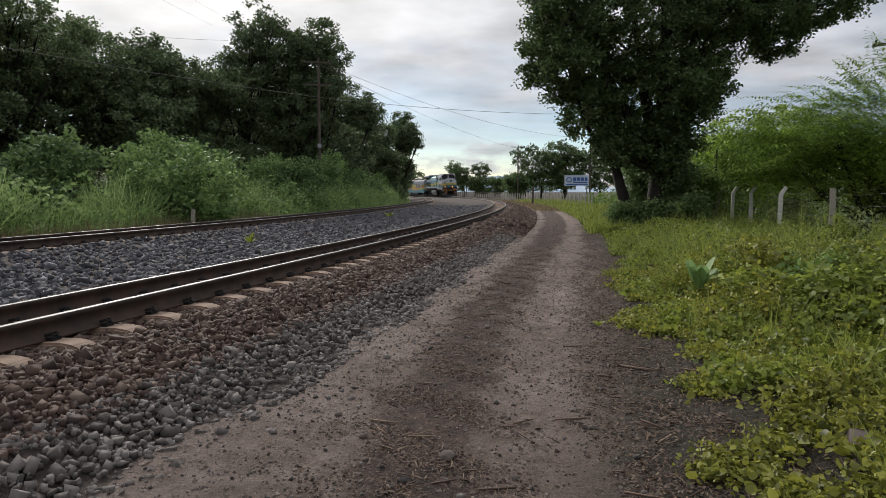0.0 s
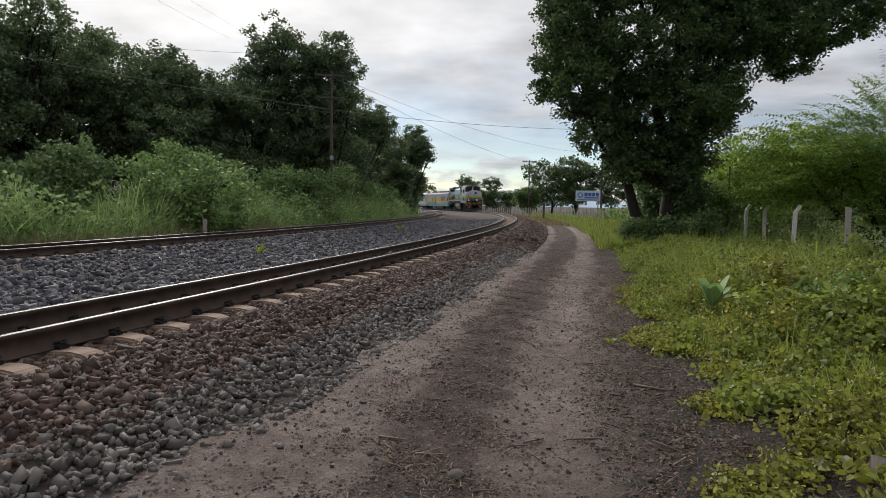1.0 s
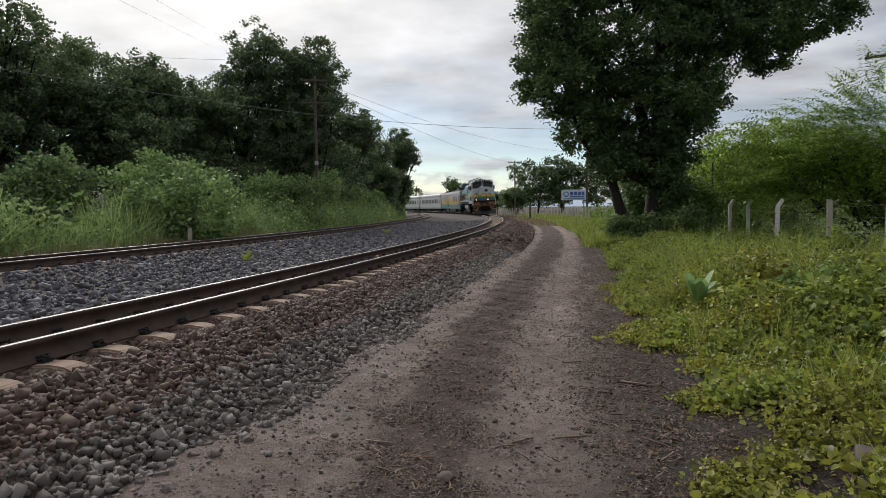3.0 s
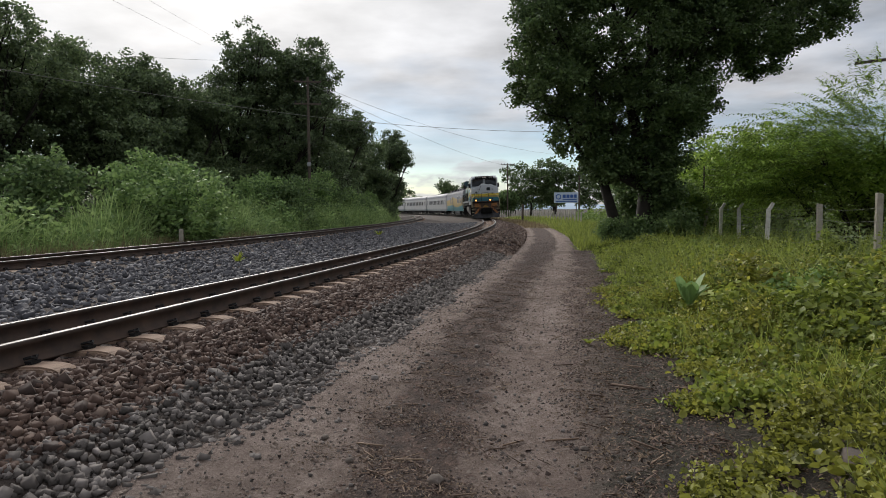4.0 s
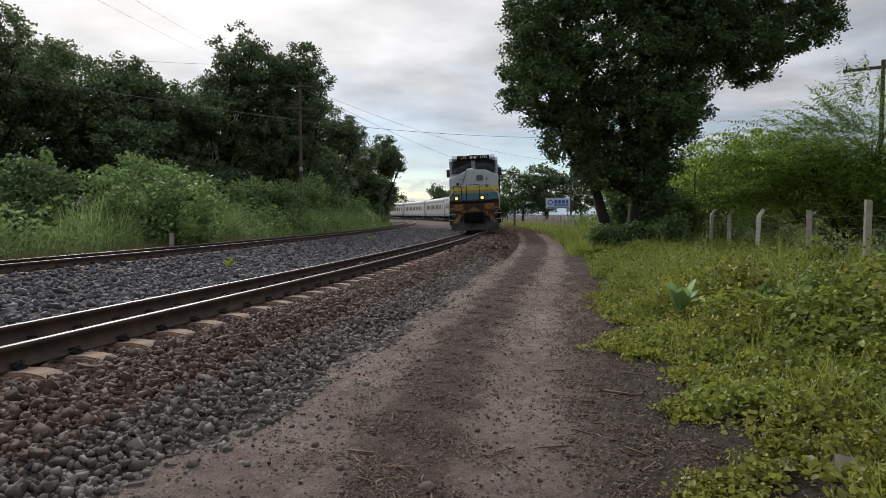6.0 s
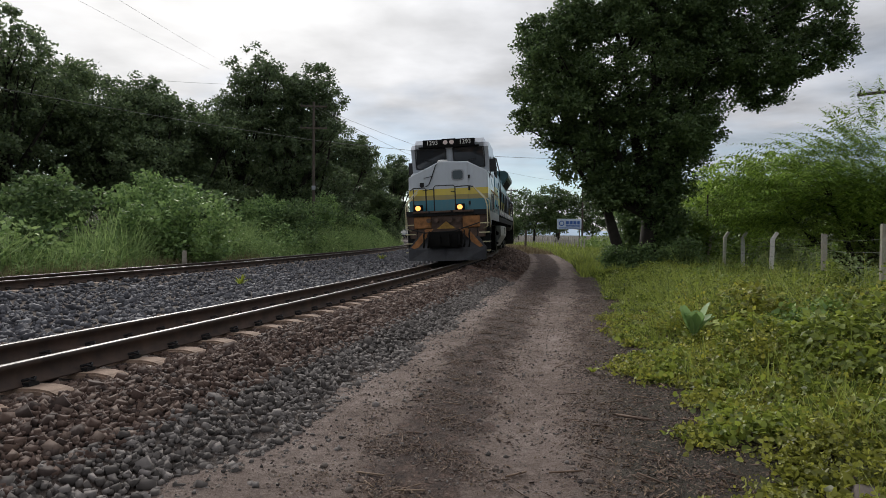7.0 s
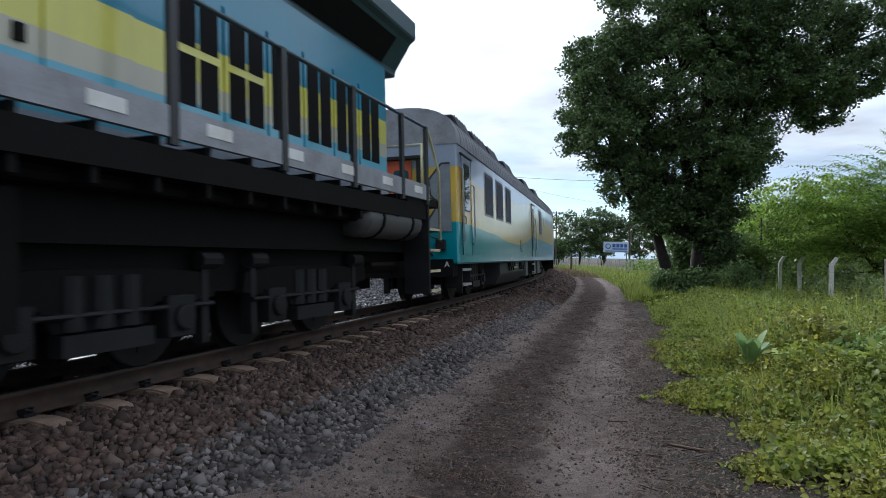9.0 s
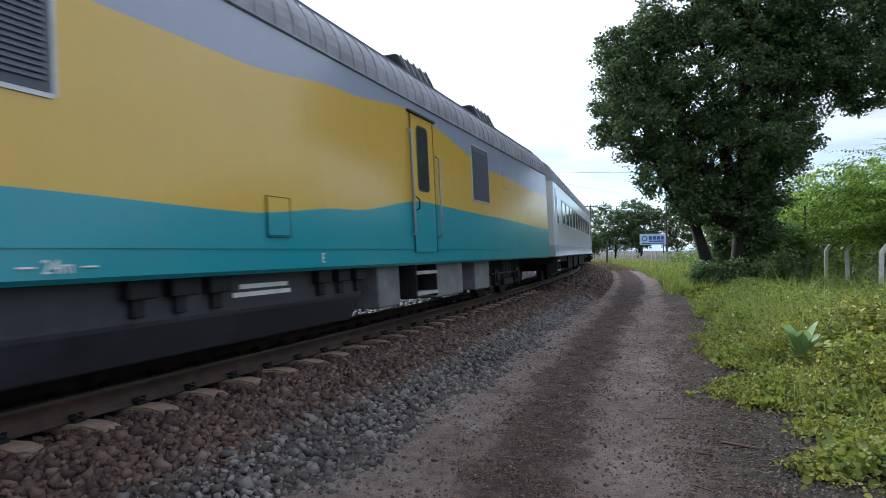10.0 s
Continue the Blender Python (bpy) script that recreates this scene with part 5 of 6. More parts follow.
def front_at_time(t):
    ts, ss = [a for a, _ in FRONT_AT], [b for _, b in FRONT_AT]
    return float(np.interp(t, ts, ss))


def riding(front_y, pivots):
    """The pose of a vehicle whose pivots lie at those distances behind its front, when its front is at s."""
    def at(s):
        a, b = arc(s + front_y + pivots[0]), arc(s + front_y + pivots[1])
        head = math.degrees(math.atan2(-(b - a).x, (b - a).y))
        o = a - (b - a).normalized() * pivots[0]
        return pose(o.x, o.y, RAIL_Z, 0, -CANT, head)
    return at


def motions():
    times = [i * 0.25 for i in range(41)]
    walk(loco, [(t, riding(0, (4.6, 17.2))(front_at_time(t))) for t in times])
    walk(gen, [(t, riding(CAR_BACK, (3.6, 20.4))(front_at_time(t))) for t in times])
    for i, c in enumerate(coaches):
        walk(c, [(t, riding(CAR_BACK + CAR_STEP * (i + 1), (3.6, 20.4))(front_at_time(t))) for t in times])
    # wheels roll as far as the train has gone
    for ob, y, r in WHEELS:
        rows = []
        for i in range(301):
            t = i / 30
            turn = math.degrees((front_at_time(t) - front_at_time(0)) / r)
            rows.append((t, pose(0, y, r, -turn % 360)))
        walk(ob, rows)


# ---- vegetation ----
LEAF = np.array([(0, 0, 0), (0.5, 0.32, 0.10), (1, 0, 0.0), (0.5, -0.32, 0.10)])
LEAF_F = [(0, 1, 2, 3)]
# a broad leaf of two halves folded along the midrib
BROAD = np.array([(0, 0, 0), (0.22, 0.40, 0.10), (0.72, 0.34, 0.10), (1.05, 0, -0.08), (0.72, -0.34, 0.10), (0.22, -0.40, 0.10)])
BROAD_F = [(0, 3, 2, 1), (0, 5, 4, 3)]
CRUMB = np.array([(-1, -0.8, -0.3), (0.9, -1, -0.3), (1, 0.9, -0.3), (-0.8, 1, -0.3), (0.15, -0.1, 0.9)])
CRUMB_F = [(0, 1, 4), (1, 2, 4), (2, 3, 4), (3, 0, 4)]
BLADE = np.array([(-0.5, 0, 0), (0.5, 0, 0), (0.42, 0.12, 0.5), (-0.42, 0.12, 0.5), (0.08, 0.45, 0.95), (-0.08, 0.45, 0.95)])
BLADE_F = [(0, 1, 2, 3), (3, 2, 4, 5)]


def clumps(centres, radii, per, flat=0.7):
    """Places of leaves round the given clump centres."""
    n = len(centres)
    d = rng.normal(0, 1, (n, per, 3))
    d /= np.linalg.norm(d, axis=2, keepdims=True)
    r = rng.random((n, per, 1)) ** 0.45
    p = centres[:, None, :] + d * r * radii[:, None, None] * np.array([1, 1, flat])
    return p.reshape(-1, 3)


def in_lobes(lobes, n, shell_=0.55):
    """n clump centres spread over lobes (x, y, z, rx, ry, rz), thickest near their outer skin."""
    L = np.array(lobes, float)
    w = (L[:, 3] * L[:, 4] * L[:, 5]) ** 0.67
    k = rng.choice(len(L), n, p=w / w.sum())
    d = rng.normal(0, 1, (n, 3))
    d /= np.linalg.norm(d, axis=1, keepdims=True)
    r = 1 - (1 - shell_) * rng.random((n, 1)) ** 1.5
    r *= 1 + rng.normal(0, 0.07, (n, 1))
    return L[k, :3] + d * r * L[k, 3:]


def crown(parent, lobes, n, per, rad, leaf, material, tilt=0.8, name="crown"):
    c = in_lobes(lobes, n)
    c[:, 2] = np.maximum(c[:, 2], hill(c[:, 0], c[:, 1]) + 0.1)
    p = clumps(c, rng.uniform(0.6, 1.25, n) * rad, per)
    return scatter(name, p, LEAF, LEAF_F, rng.uniform(0.7, 1.3, len(p)) * leaf, material, tilt, parent)


def limbs(parent, base, lobes, r0, material, fork_at=0.42, name="trunk", via=()):
    """A tapered trunk that forks to the lobes of the crown; those that reach further go by way of the points via."""
    bm = B()
    base = Vector(base)
    top = sum((Vector(l[:3]) for l in lobes), Vector()) / len(lobes)
    fork = base.lerp(top, fork_at)
    tube(bm, [base + Vector((0, 0, -0.3)), base.lerp(fork, 0.1), base.lerp(fork, 0.5) + Vector((0.12, 0, 0)), fork], r0 * 1.25, 10, r0 * 0.7)
    for l in lobes:
        c = Vector(l[:3])
        mid = fork.lerp(c, 0.5) + Vector((rng.normal(0, 0.25), rng.normal(0, 0.25), -0.2))
        way = [fork - (fork - base) * 0.08, mid, c]
        if via and c.x > via[-1][0]:
            way, mid = [way[0]] + [Vector(p) for p in via] + [c], Vector(via[-1])
        tube(bm, way, r0 * 0.45, 7, r0 * 0.12)
        for _ in range(5):
            e = c + Vector(d * q for d, q in zip(rng.uniform(-0.75, 0.75, 3), l[3:]))
            tube(bm, [mid.lerp(c, 0.4), mid.lerp(e, 0.7), e], r0 * 0.13, 5, r0 * 0.03)
    bmesh.ops.recalc_face_normals(bm, faces=bm.faces[:])
    return part(name, bm, material, parent, "", 0, True)


G_DARK = leaf_mat("leaf_dark", (0.028, 0.056, 0.021), (0.135, 0.20, 0.068), 0.35)
G_MID = leaf_mat("leaf_mid", (0.055, 0.100, 0.042), (0.20, 0.29, 0.105), 0.38)
G_BRIGHT = leaf_mat("leaf_bright", (0.060, 0.125, 0.020), (0.42, 0.58, 0.10), 0.4)
G_WEED = leaf_mat("leaf_weed", (0.060, 0.070, 0.015), (0.37, 0.38, 0.066), 0.38, 0.5, (0.64, 0.57, 0.08))
G_HERB = leaf_mat("leaf_herb", (0.042, 0.070, 0.015), (0.32, 0.38, 0.066), 0.38, 0.5)
G_VINE = leaf_mat("leaf_vine", (0.068, 0.130, 0.030), (0.250, 0.355, 0.078), 0.3)
G_GRASS = leaf_mat("grass_blade", (0.080, 0.120, 0.028), (0.39, 0.45, 0.095), 0.33)
G_TALL = leaf_mat("tall_grass", (0.130, 0.215, 0.080), (0.44, 0.57, 0.22), 0.4)
G_DRY = leaf_mat("dry_grass", (0.13, 0.095, 0.05), (0.34, 0.27, 0.15), 0.2)
G_SHRUB = leaf_mat("leaf_shrub", (0.075, 0.140, 0.050), (0.30, 0.43, 0.15), 0.38)
G_WOOD = leaf_mat("leaf_wood", (0.060, 0.092, 0.050), (0.21, 0.28, 0.125), 0.4, 0.45)
G_WOODDARK = leaf_mat("leaf_wood_dark", (0.048, 0.075, 0.040), (0.165, 0.225, 0.10), 0.4, 0.45)
CLOD = stone_mat("earth_clod", [(0.2, (0.075, 0.054, 0.043)), (0.6, (0.15, 0.112, 0.090)), (0.95, (0.25, 0.20, 0.165))])
STRAW = leaf_mat("dry_straw", (0.050, 0.030, 0.022), (0.20, 0.135, 0.095), 0.05, 0.8, (0.38, 0.29, 0.20))
MULCH = stone_mat("mulch_crumb", [(0.2, (0.016, 0.009, 0.007)), (0.6, (0.055, 0.031, 0.023)), (0.95, (0.19, 0.12, 0.09))])
LITTER = leaf_mat("leaf_litter", (0.045, 0.028, 0.018), (0.20, 0.14, 0.09), 0.05, 0.8, (0.34, 0.27, 0.18))


def tree(name, label, base, lobes, n, per, rad, leaf, material, r0, tilt=0.8, group="", fork_at=0.42, category="tree"):
    root = tagged(new(name), label, category, group)
    if r0:
        limbs(root, base, lobes, r0, BARK, fork_at)
    crown(root, lobes, n, per, rad, leaf, material, tilt)
    return root


# the great dark tree over the fence: broad crown hanging low toward the path, one long arm over the fence
BIG = [(4.9, 26, 8.3, 1.8, 2.2, 1.8), (4.9, 26, 6.4, 1.7, 2.0, 1.4), (5.9, 26, 4.9, 1.4, 1.8, 1.2), (7.0, 26, 3.7, 1.2, 1.5, 1.2), (7.5, 26, 8.5, 2.6, 2.6, 2.5), (8.4, 26, 5.7, 1.9, 2.2, 1.9),
       (8.3, 25.8, 3.4, 1.1, 1.3, 1.0), (10.2, 26, 6.2, 1.3, 1.7, 1.25), (9.4, 26, 4.3, 0.95, 1.3, 1.2), (9.0, 25.8, 3.0, 0.8, 0.9, 0.8), (10.6, 26, 8.6, 1.9, 2.2, 1.4), (13.0, 26, 8.4, 1.5, 1.8, 1.0),
       (12.9, 26, 7.5, 0.9, 1.1, 0.7), (14.8, 26, 8.8, 1.3, 1.7, 0.9), (6.8, 26, 11.1, 1.8, 2.2, 1.5), (9.2, 26, 11.2, 2.5, 2.5, 2.0), (12.0, 26, 10.6, 2.2, 2.2, 1.5), (14.6, 26, 10.4, 1.6, 1.9, 1.1), (8.5, 26, 13.1, 2.3, 2.3, 1.3), (11.4, 26, 12.8, 2.1, 2.1, 1.2), (4.2, 26, 9.6, 1.0, 1.3, 0.9), (8.9, 25.5, 2.3, 0.7, 0.7, 0.7), (6.6, 25.8, 3.4, 0.8, 0.9, 0.7)]


def knobs(lobes, k, size):
    """The lobes and smaller ones that stand out of their skins, for an uneven outline."""
    out = list(lobes)
    for l in lobes:
        for _ in range(k):
            d = rng.normal(0, 1, 3)
            d /= np.linalg.norm(d)
            r = rng.uniform(0.7, 1.2) * size
            out.append((l[0] + d[0] * l[3], l[1] + d[1] * l[4], l[2] + d[2] * l[5], r * l[3], r * l[3], r * l[5]))
    return out


big_tree = tagged(new("tree"), "large dense dark green tree with a thick forked trunk", "tree")
limbs(big_tree, (8.3, 26, 0), BIG, 0.46, BARK, 0.34, via=((8.9, 26, 5.2), (10.0, 26, 8.0), (11.6, 26, 8.9)))
limbs(big_tree, (7.45, 26.3, 0), BIG[:5], 0.26, BARK, 0.40, "side_trunk")
crown(big_tree, knobs(BIG, 4, 0.30), 2900, 78, 0.42, 0.135, G_DARK, 0.75)
bush_lobes = [(9.0, 15.2, 3.0, 1.5, 1.5, 0.75), (10.6, 14.8, 3.5, 1.6, 1.6, 0.9), (9.8, 15.5, 2.2, 1.7, 1.5, 0.8), (12.4, 13.8, 3.0, 1.8, 1.8, 1.3), (8.4, 15.6, 2.3, 1.1, 1.2, 0.6), (11.8, 14.6, 2.0, 1.6, 1.6, 0.9), (10.6, 15.0, 1.4, 1.7, 1.4, 0.7), (13.5, 13.0, 1.6, 1.8, 1.6, 1.0), (9.0, 15.6, 1.7, 1.1, 1.1, 0.6)]


def feathery(parent, lobes, n, material, long=(0.7, 1.5), skin=0.35, leaflet=(0.13, 0.22), name="crown"):
    """Long arching sprays set with small leaflets on both sides."""
    c = in_lobes(lobes, n, skin)
    mid = np.array([np.mean([l[i] for l in lobes]) for i in range(3)])
    out = c - mid
    out[:, 2] = np.abs(out[:, 2]) * 0.6 + 0.5
    out += rng.normal(0, 0.6, out.shape)
    out /= np.linalg.norm(out, axis=1, keepdims=True)
    k = 34
    t = np.repeat(np.linspace(0, 1, k // 2), 2)
    length = rng.uniform(*long, (n, 1, 1))
    p = c[:, None, :] + out[:, None, :] * t[None, :, None] * length
    p[:, :, 2] -= 0.28 * (t ** 2)[None] * length[:, :, 0]
    p += rng.normal(0, 0.012, p.shape)
    p = p.reshape(-1, 3)
    side = np.tile(np.array([1, -1] * (k // 2)), n)
    a = np.arctan2(out[:, 1], out[:, 0]).repeat(k) + side * 1.15
    m = np.zeros((len(p), 3, 3))
    tilt = rng.normal(-0.25, 0.25, len(p))
    m[:, 0, 0], m[:, 1, 0], m[:, 2, 0] = np.cos(a) * np.cos(tilt), np.sin(a) * np.cos(tilt), np.sin(tilt)
    m[:, 0, 1], m[:, 1, 1] = -np.sin(a), np.cos(a)
    m[:, :, 2] = np.cross(m[:, :, 0], m[:, :, 1])
    return scatter(name, p, LEAF * np.array([1, 0.5, 0.5]), LEAF_F, rng.uniform(*leaflet, len(p)) * np.tile(np.sin(0.35 + 2.5 * t), n), material, 0, parent, m)


FURTHER = 1.42
bush_lobes = [(x * FURTHER, y * FURTHER, 1.58 + (z - 1.58) * FURTHER, a * FURTHER, b * FURTHER, c * FURTHER) for x, y, z, a, b, c in bush_lobes]
bush = tagged(new("tree"), "feathery bright green tree behind the wire fence", "tree")
limbs(bush, (13.8, 21.9, 0), bush_lobes, 0.24, BARK, 0.25)
feathery(bush, knobs(bush_lobes, 3, 0.35), 3300, G_BRIGHT)
feathery(bush, [l for l in bush_lobes if l[2] > 2.6], 420, G_BRIGHT, (1.5, 2.6), 0.8, (0.16, 0.28), "spray")

# wood inside the curve: place by bearing (metres aside per metre ahead), distance, height, half width
WOODS = "trees of the wood along the second track"
for q, d, h, w, mat in ((-0.80, 34, 10.2, 4.2, G_WOOD), (-0.66, 40, 13.8, 4.4, G_WOOD), (-0.58, 46, 12.8, 4.2, G_WOODDARK), (-0.50, 46, 12.9, 4.2, G_WOOD), (-0.43, 50, 13.2, 4.0, G_WOODDARK), (-0.37, 54, 13.4, 3.8, G_WOOD),
                        (-0.31, 58, 18.0, 4.0, G_WOODDARK), (-0.235, 58, 17.3, 4.0, G_WOODDARK), (-0.182, 61, 17.4, 3.4, G_WOODDARK), (-0.140, 72, 14.1, 3.4, G_WOODDARK), (-0.122, 88, 12.5, 3.0, G_WOODDARK), (-0.066, 92, 13.0, 2.3, G_WOODDARK), (-0.098, 84, 10.5, 2.4, G_WOOD), (-0.09, 118, 9.5, 4.0, G_WOODDARK), (-0.72, 52, 14.5, 5.0, G_WOODDARK), (-0.47, 60, 11.5, 5.0, G_WOODDARK), (-0.34, 68, 12, 5.0, G_WOOD), (-0.26, 71, 13, 5.0, G_WOODDARK), (-0.20, 74, 12, 4.5, G_WOOD), (-0.40, 57, 9, 4.5, G_WOOD), (-0.95, 40, 13.4, 5, G_WOODDARK)):
    bx, by = q * d, d
    zb = float(hill(np.array([bx]), np.array([by]))[0])
    h = h - zb
    lob = [(bx + rng.normal(0, w * 0.32), by + rng.normal(0, w * 0.3), zb + h * k, w * rng.uniform(0.6, 0.85) * s, w * rng.uniform(0.6, 0.85) * s, h * rng.uniform(0.11, 0.17)) for k, s in ((0.14, 0.9), (0.3, 1.0), (0.45, 1.05), (0.58, 1.05), (0.72, 1.0), (0.84, 0.85), (0.70, 1.0))]
    tree("tree", "tall leafy tree in a dense dark wood", (bx, by, zb), knobs(lob, 2, 0.4), 640, 48, 0.60, 0.235, mat, 0.3, 0.8, WOODS)
SHRUBS = "shrubs along the edge of the wood"
for i in range(26):
    s = -78 + i * 4.2 + rng.normal(0, 1.0)
    o = -15.2 + rng.normal(0, 1.2) - (1.5 if i < 4 else 0)
    p = arc(s, o)
    h, w = rng.uniform(2.6, 4.6), rng.uniform(1.7, 2.7)
    zb = float(hill(np.array([p.x]), np.array([p.y]))[0])
    lob = [(p.x + rng.normal(0, w * 0.4), p.y + rng.normal(0, w * 0.4), zb + h * k, w * 0.7, w * 0.7, h * 0.3) for k in (0.3, 0.55, 0.75)]
    tree("shrub", "leafy green shrub at the foot of the wood", (p.x, p.y, zb), lob, 150, 44, 0.5, 0.19, G_SHRUB if i % 3 else G_MID, 0.06, 0.8, SHRUBS, 0.42, "shrub")


def blades(name, x, y, z, length, width, material, label, lean=0.35):
    n = len(x)
    m = frames_of(n, lean)
    st = np.stack([width / length, np.ones(n), np.ones(n)], -1)
    ob = scatter(name, np.stack([x, y, z], -1), BLADE, BLADE_F, length, material, lean, None, m, 0, st)
    return tagged(ob, label, "grass", kind="stuff")


def lumps(x, y, scale, seed):
    """Smooth uneven heights from 0 to 1."""
    r = np.random.default_rng(seed)
    z = np.zeros_like(x)
    for _ in range(7):
        a, f, p = r.uniform(0, 6.28), r.uniform(0.6, 2.0) / scale, r.uniform(0, 6.28)
        z += np.sin((x * np.cos(a) + y * np.sin(a)) * f * 2 * np.pi + p)
    return np.clip(0.5 + z / 6.0, 0, 1)


def far_bank_grass():
    n = 26000
    s = -86 + 126 * rng.random(n) ** 1.25
    o = -10.7 - 3.8 * rng.random(n)
    x, y = polar(s, o)
    l = lumps(x, y, 5.0, 3)
    ln = (0.35 + 1.55 * np.clip((-10.6 - o) / 1.6, 0.12, 1)) * (0.45 + 0.8 * l) * rng.uniform(0.7, 1.2, n)
    blades("tall_grass", x, y, hill(x, y) - 0.02, ln, np.full(n, 0.035), G_TALL, "tall pale green grass along the second track")
    n = 16000
    s, o = -86 + 34 * rng.random(n) ** 1.4, -10.5 - 1.1 * rng.random(n)
    x, y = polar(s, o)
    blades("dry_grass", x, y, hill(x, y) - 0.02, rng.uniform(0.3, 0.95, n), np.full(n, 0.022), G_DRY, "dry straw-coloured grass at the edge of the ballast")
    # leafy weeds and vines heaped on the bank
    for n, seed, size, material, label in ((34000, 5, 0.15, G_TALL, "pale green leafy weeds on the bank"), (30000, 8, 0.17, G_SHRUB, "green creeper heaped over the bank")):
        s, o = -86 + 126 * rng.random(n) ** 1.2, -11.2 - 3.6 * rng.random(n)
        x, y = polar(s, o)
        heap = lumps(x, y, 3.4, seed) ** 1.5 * 0.75 + lumps(x, y, 1.3, seed + 1) * 0.25
        k = rng.random(n) < 0.25 + heap
        x, y, o, heap = x[k], y[k], o[k], heap[k]
        z = hill(x, y) + (0.25 + 2.3 * heap) * rng.random(len(x)) ** 0.3 * np.clip((-10.8 - o) / 1.3, 0.2, 1)
        ob = scatter("bank_weeds", np.stack([x, y, z], -1), BROAD, BROAD_F, rng.uniform(0.6, 1.3, len(x)) * size, material, 0.6)
        tagged(ob, label, "weeds", kind="stuff")


far_bank_grass()


def verge_height(x, y):
    """How high the weeds stand on the verge beside the path."""
    o = off_of(x, y)
    edge = np.interp(y, [3, 5, 8.2, 18, 40], [5.55, 5.45, 5.2, 4.95, 4.9]) + 0.6 * (lumps(x, y, 2.2, 11) - 0.5)
    up = np.clip((o - edge) / 1.6, 0, 1)
    near = np.interp(y, [2, 4, 7, 12, 22, 40], [0.5, 0.6, 0.85, 0.80, 0.5, 0.45])
    mound = 0.6 * lumps(x, y, 2.2, 12) + 0.4 * lumps(x, y, 0.8, 13)
    return up ** 0.6 * near * (0.05 + 1.25 * mound ** 1.6 * np.clip((o - edge) / 2.2, 0.15, 1))


def verge():
    def spots(n, y0, y1, o0, o1, p=1.0, po=1.0):
        y = y0 + (y1 - y0) * rng.random(n) ** p
        s = RAD * np.arcsin(np.clip((y - CY) / (RAD + 7), -1, 1))
        o = o0 + (o1 - o0) * rng.random(n) ** po
        x, y = polar(s, o)
        return x, y, o
    # herbs with broad leaves up their stems
    def herbs(name, n, y0, y1, o0, o1, p, per, leaf, material, label, seed, bare, tall=1.0):
        x, y, o = spots(n, y0, y1, o0, o1, p)
        hgt = verge_height(x, y) * tall
        k = (hgt > 0.03) & (lumps(x, y, 1.1, seed) > bare)
        x, y, hgt = x[k], y[k], np.maximum(hgt[k], 0.08)
        m = len(x)
        lean = rng.normal(0, 0.28, (m, 1, 2))
        t = np.sqrt(rng.random((m, per, 1))) * rng.uniform(0.75, 1.15, (m, 1, 1))
        h = hgt[:, None, None]
        p = np.concatenate([np.stack([x, y], -1)[:, None, :] + lean * h * t + rng.normal(0, 0.075, (m, per, 2)) * (1.2 - 0.6 * t), hill(x, y)[:, None, None] + h * t], -1).reshape(-1, 3)
        sz = (rng.uniform(0.45, 1.35, (m, 1)) * rng.uniform(0.6, 1.25, (m, per)) * leaf * (1.15 - 0.4 * t[:, :, 0])).ravel()
        ob = scatter(name, p, BROAD, BROAD_F, sz, material, 0.8)
        return tagged(ob, label, "weeds", kind="stuff")
    herbs("weeds", 5600, 1.9, 12, 5.2, 11.5, 1.35, 30, 0.042, G_WEED, "yellow-green broad-leaved weeds on the verge", 14, 0.40)
    herbs("weeds", 3800, 4.5, 26, 5.5, 11.5, 1.3, 28, 0.062, G_HERB, "dark green broad-leaved weeds on the verge", 19, 0.30, 1.15)
    herbs("creeper", 1700, 2.0, 7.5, 5.6, 10, 1.2, 14, 0.062, G_WEED, "creeping weed with broad yellow-green leaves", 15, 0.46, 0.8)
    herbs("weeds", 900, 2.2, 14, 5.05, 5.7, 1.4, 9, 0.030, G_WEED, "small weeds along the edge of the path", 23, 0.45, 0.8)
    herbs("weeds", 3000, 20, 60, 5.2, 9.8, 1.2, 14, 0.13, G_HERB, "green weeds along the far verge", 24, 0.35, 0.9)
    for i in range(80):
        y0 = 6.5 + 19 * rng.random() ** 1.4
        s = RAD * math.asin((y0 - CY) / (RAD + 8))
        q = arc(s, rng.uniform(7.3, 10.4))
        h, w = rng.uniform(0.45, 0.95) * min(1, y0 / 9) * (0.6 if y0 > 14 else 1), rng.uniform(0.4, 0.85)
        root = tagged(new("weed_bush"), "leafy green weed bush on the verge", "weeds", "weed bushes on the verge")
        lob = [(q.x + rng.normal(0, w * 0.4), q.y + rng.normal(0, w * 0.4), 0.1 + h * k, w * 0.6, w * 0.6, h * 0.4) for k in (0.3, 0.6)]
        crown(root, lob, 55, 24, 0.20, 0.10, (G_WEED, G_VINE, G_HERB, G_HERB)[i % 4], 0.55, "leaves")
        bm = B()
        for l in lob:
            tube(bm, [(q.x, q.y, 0.05), ((q.x + l[0]) / 2, (q.y + l[1]) / 2, l[2] * 0.6), l[:3]], 0.01, 4, 0.004)
        part("stem", bm, BARK, root)
    # grass among them, longer toward the fence
    x, y, o = spots(52000, 2.5, 40, 5.4, 11.0, 1.3)
    hgt = verge_height(x, y) * np.where(y > 9, 1.0, 0.8)
    k = (hgt > 0.05) & (lumps(x, y, 2.2, 17) > np.where(y < 8, 0.50, 0.36))
    x, y, hgt = x[k], y[k], hgt[k]
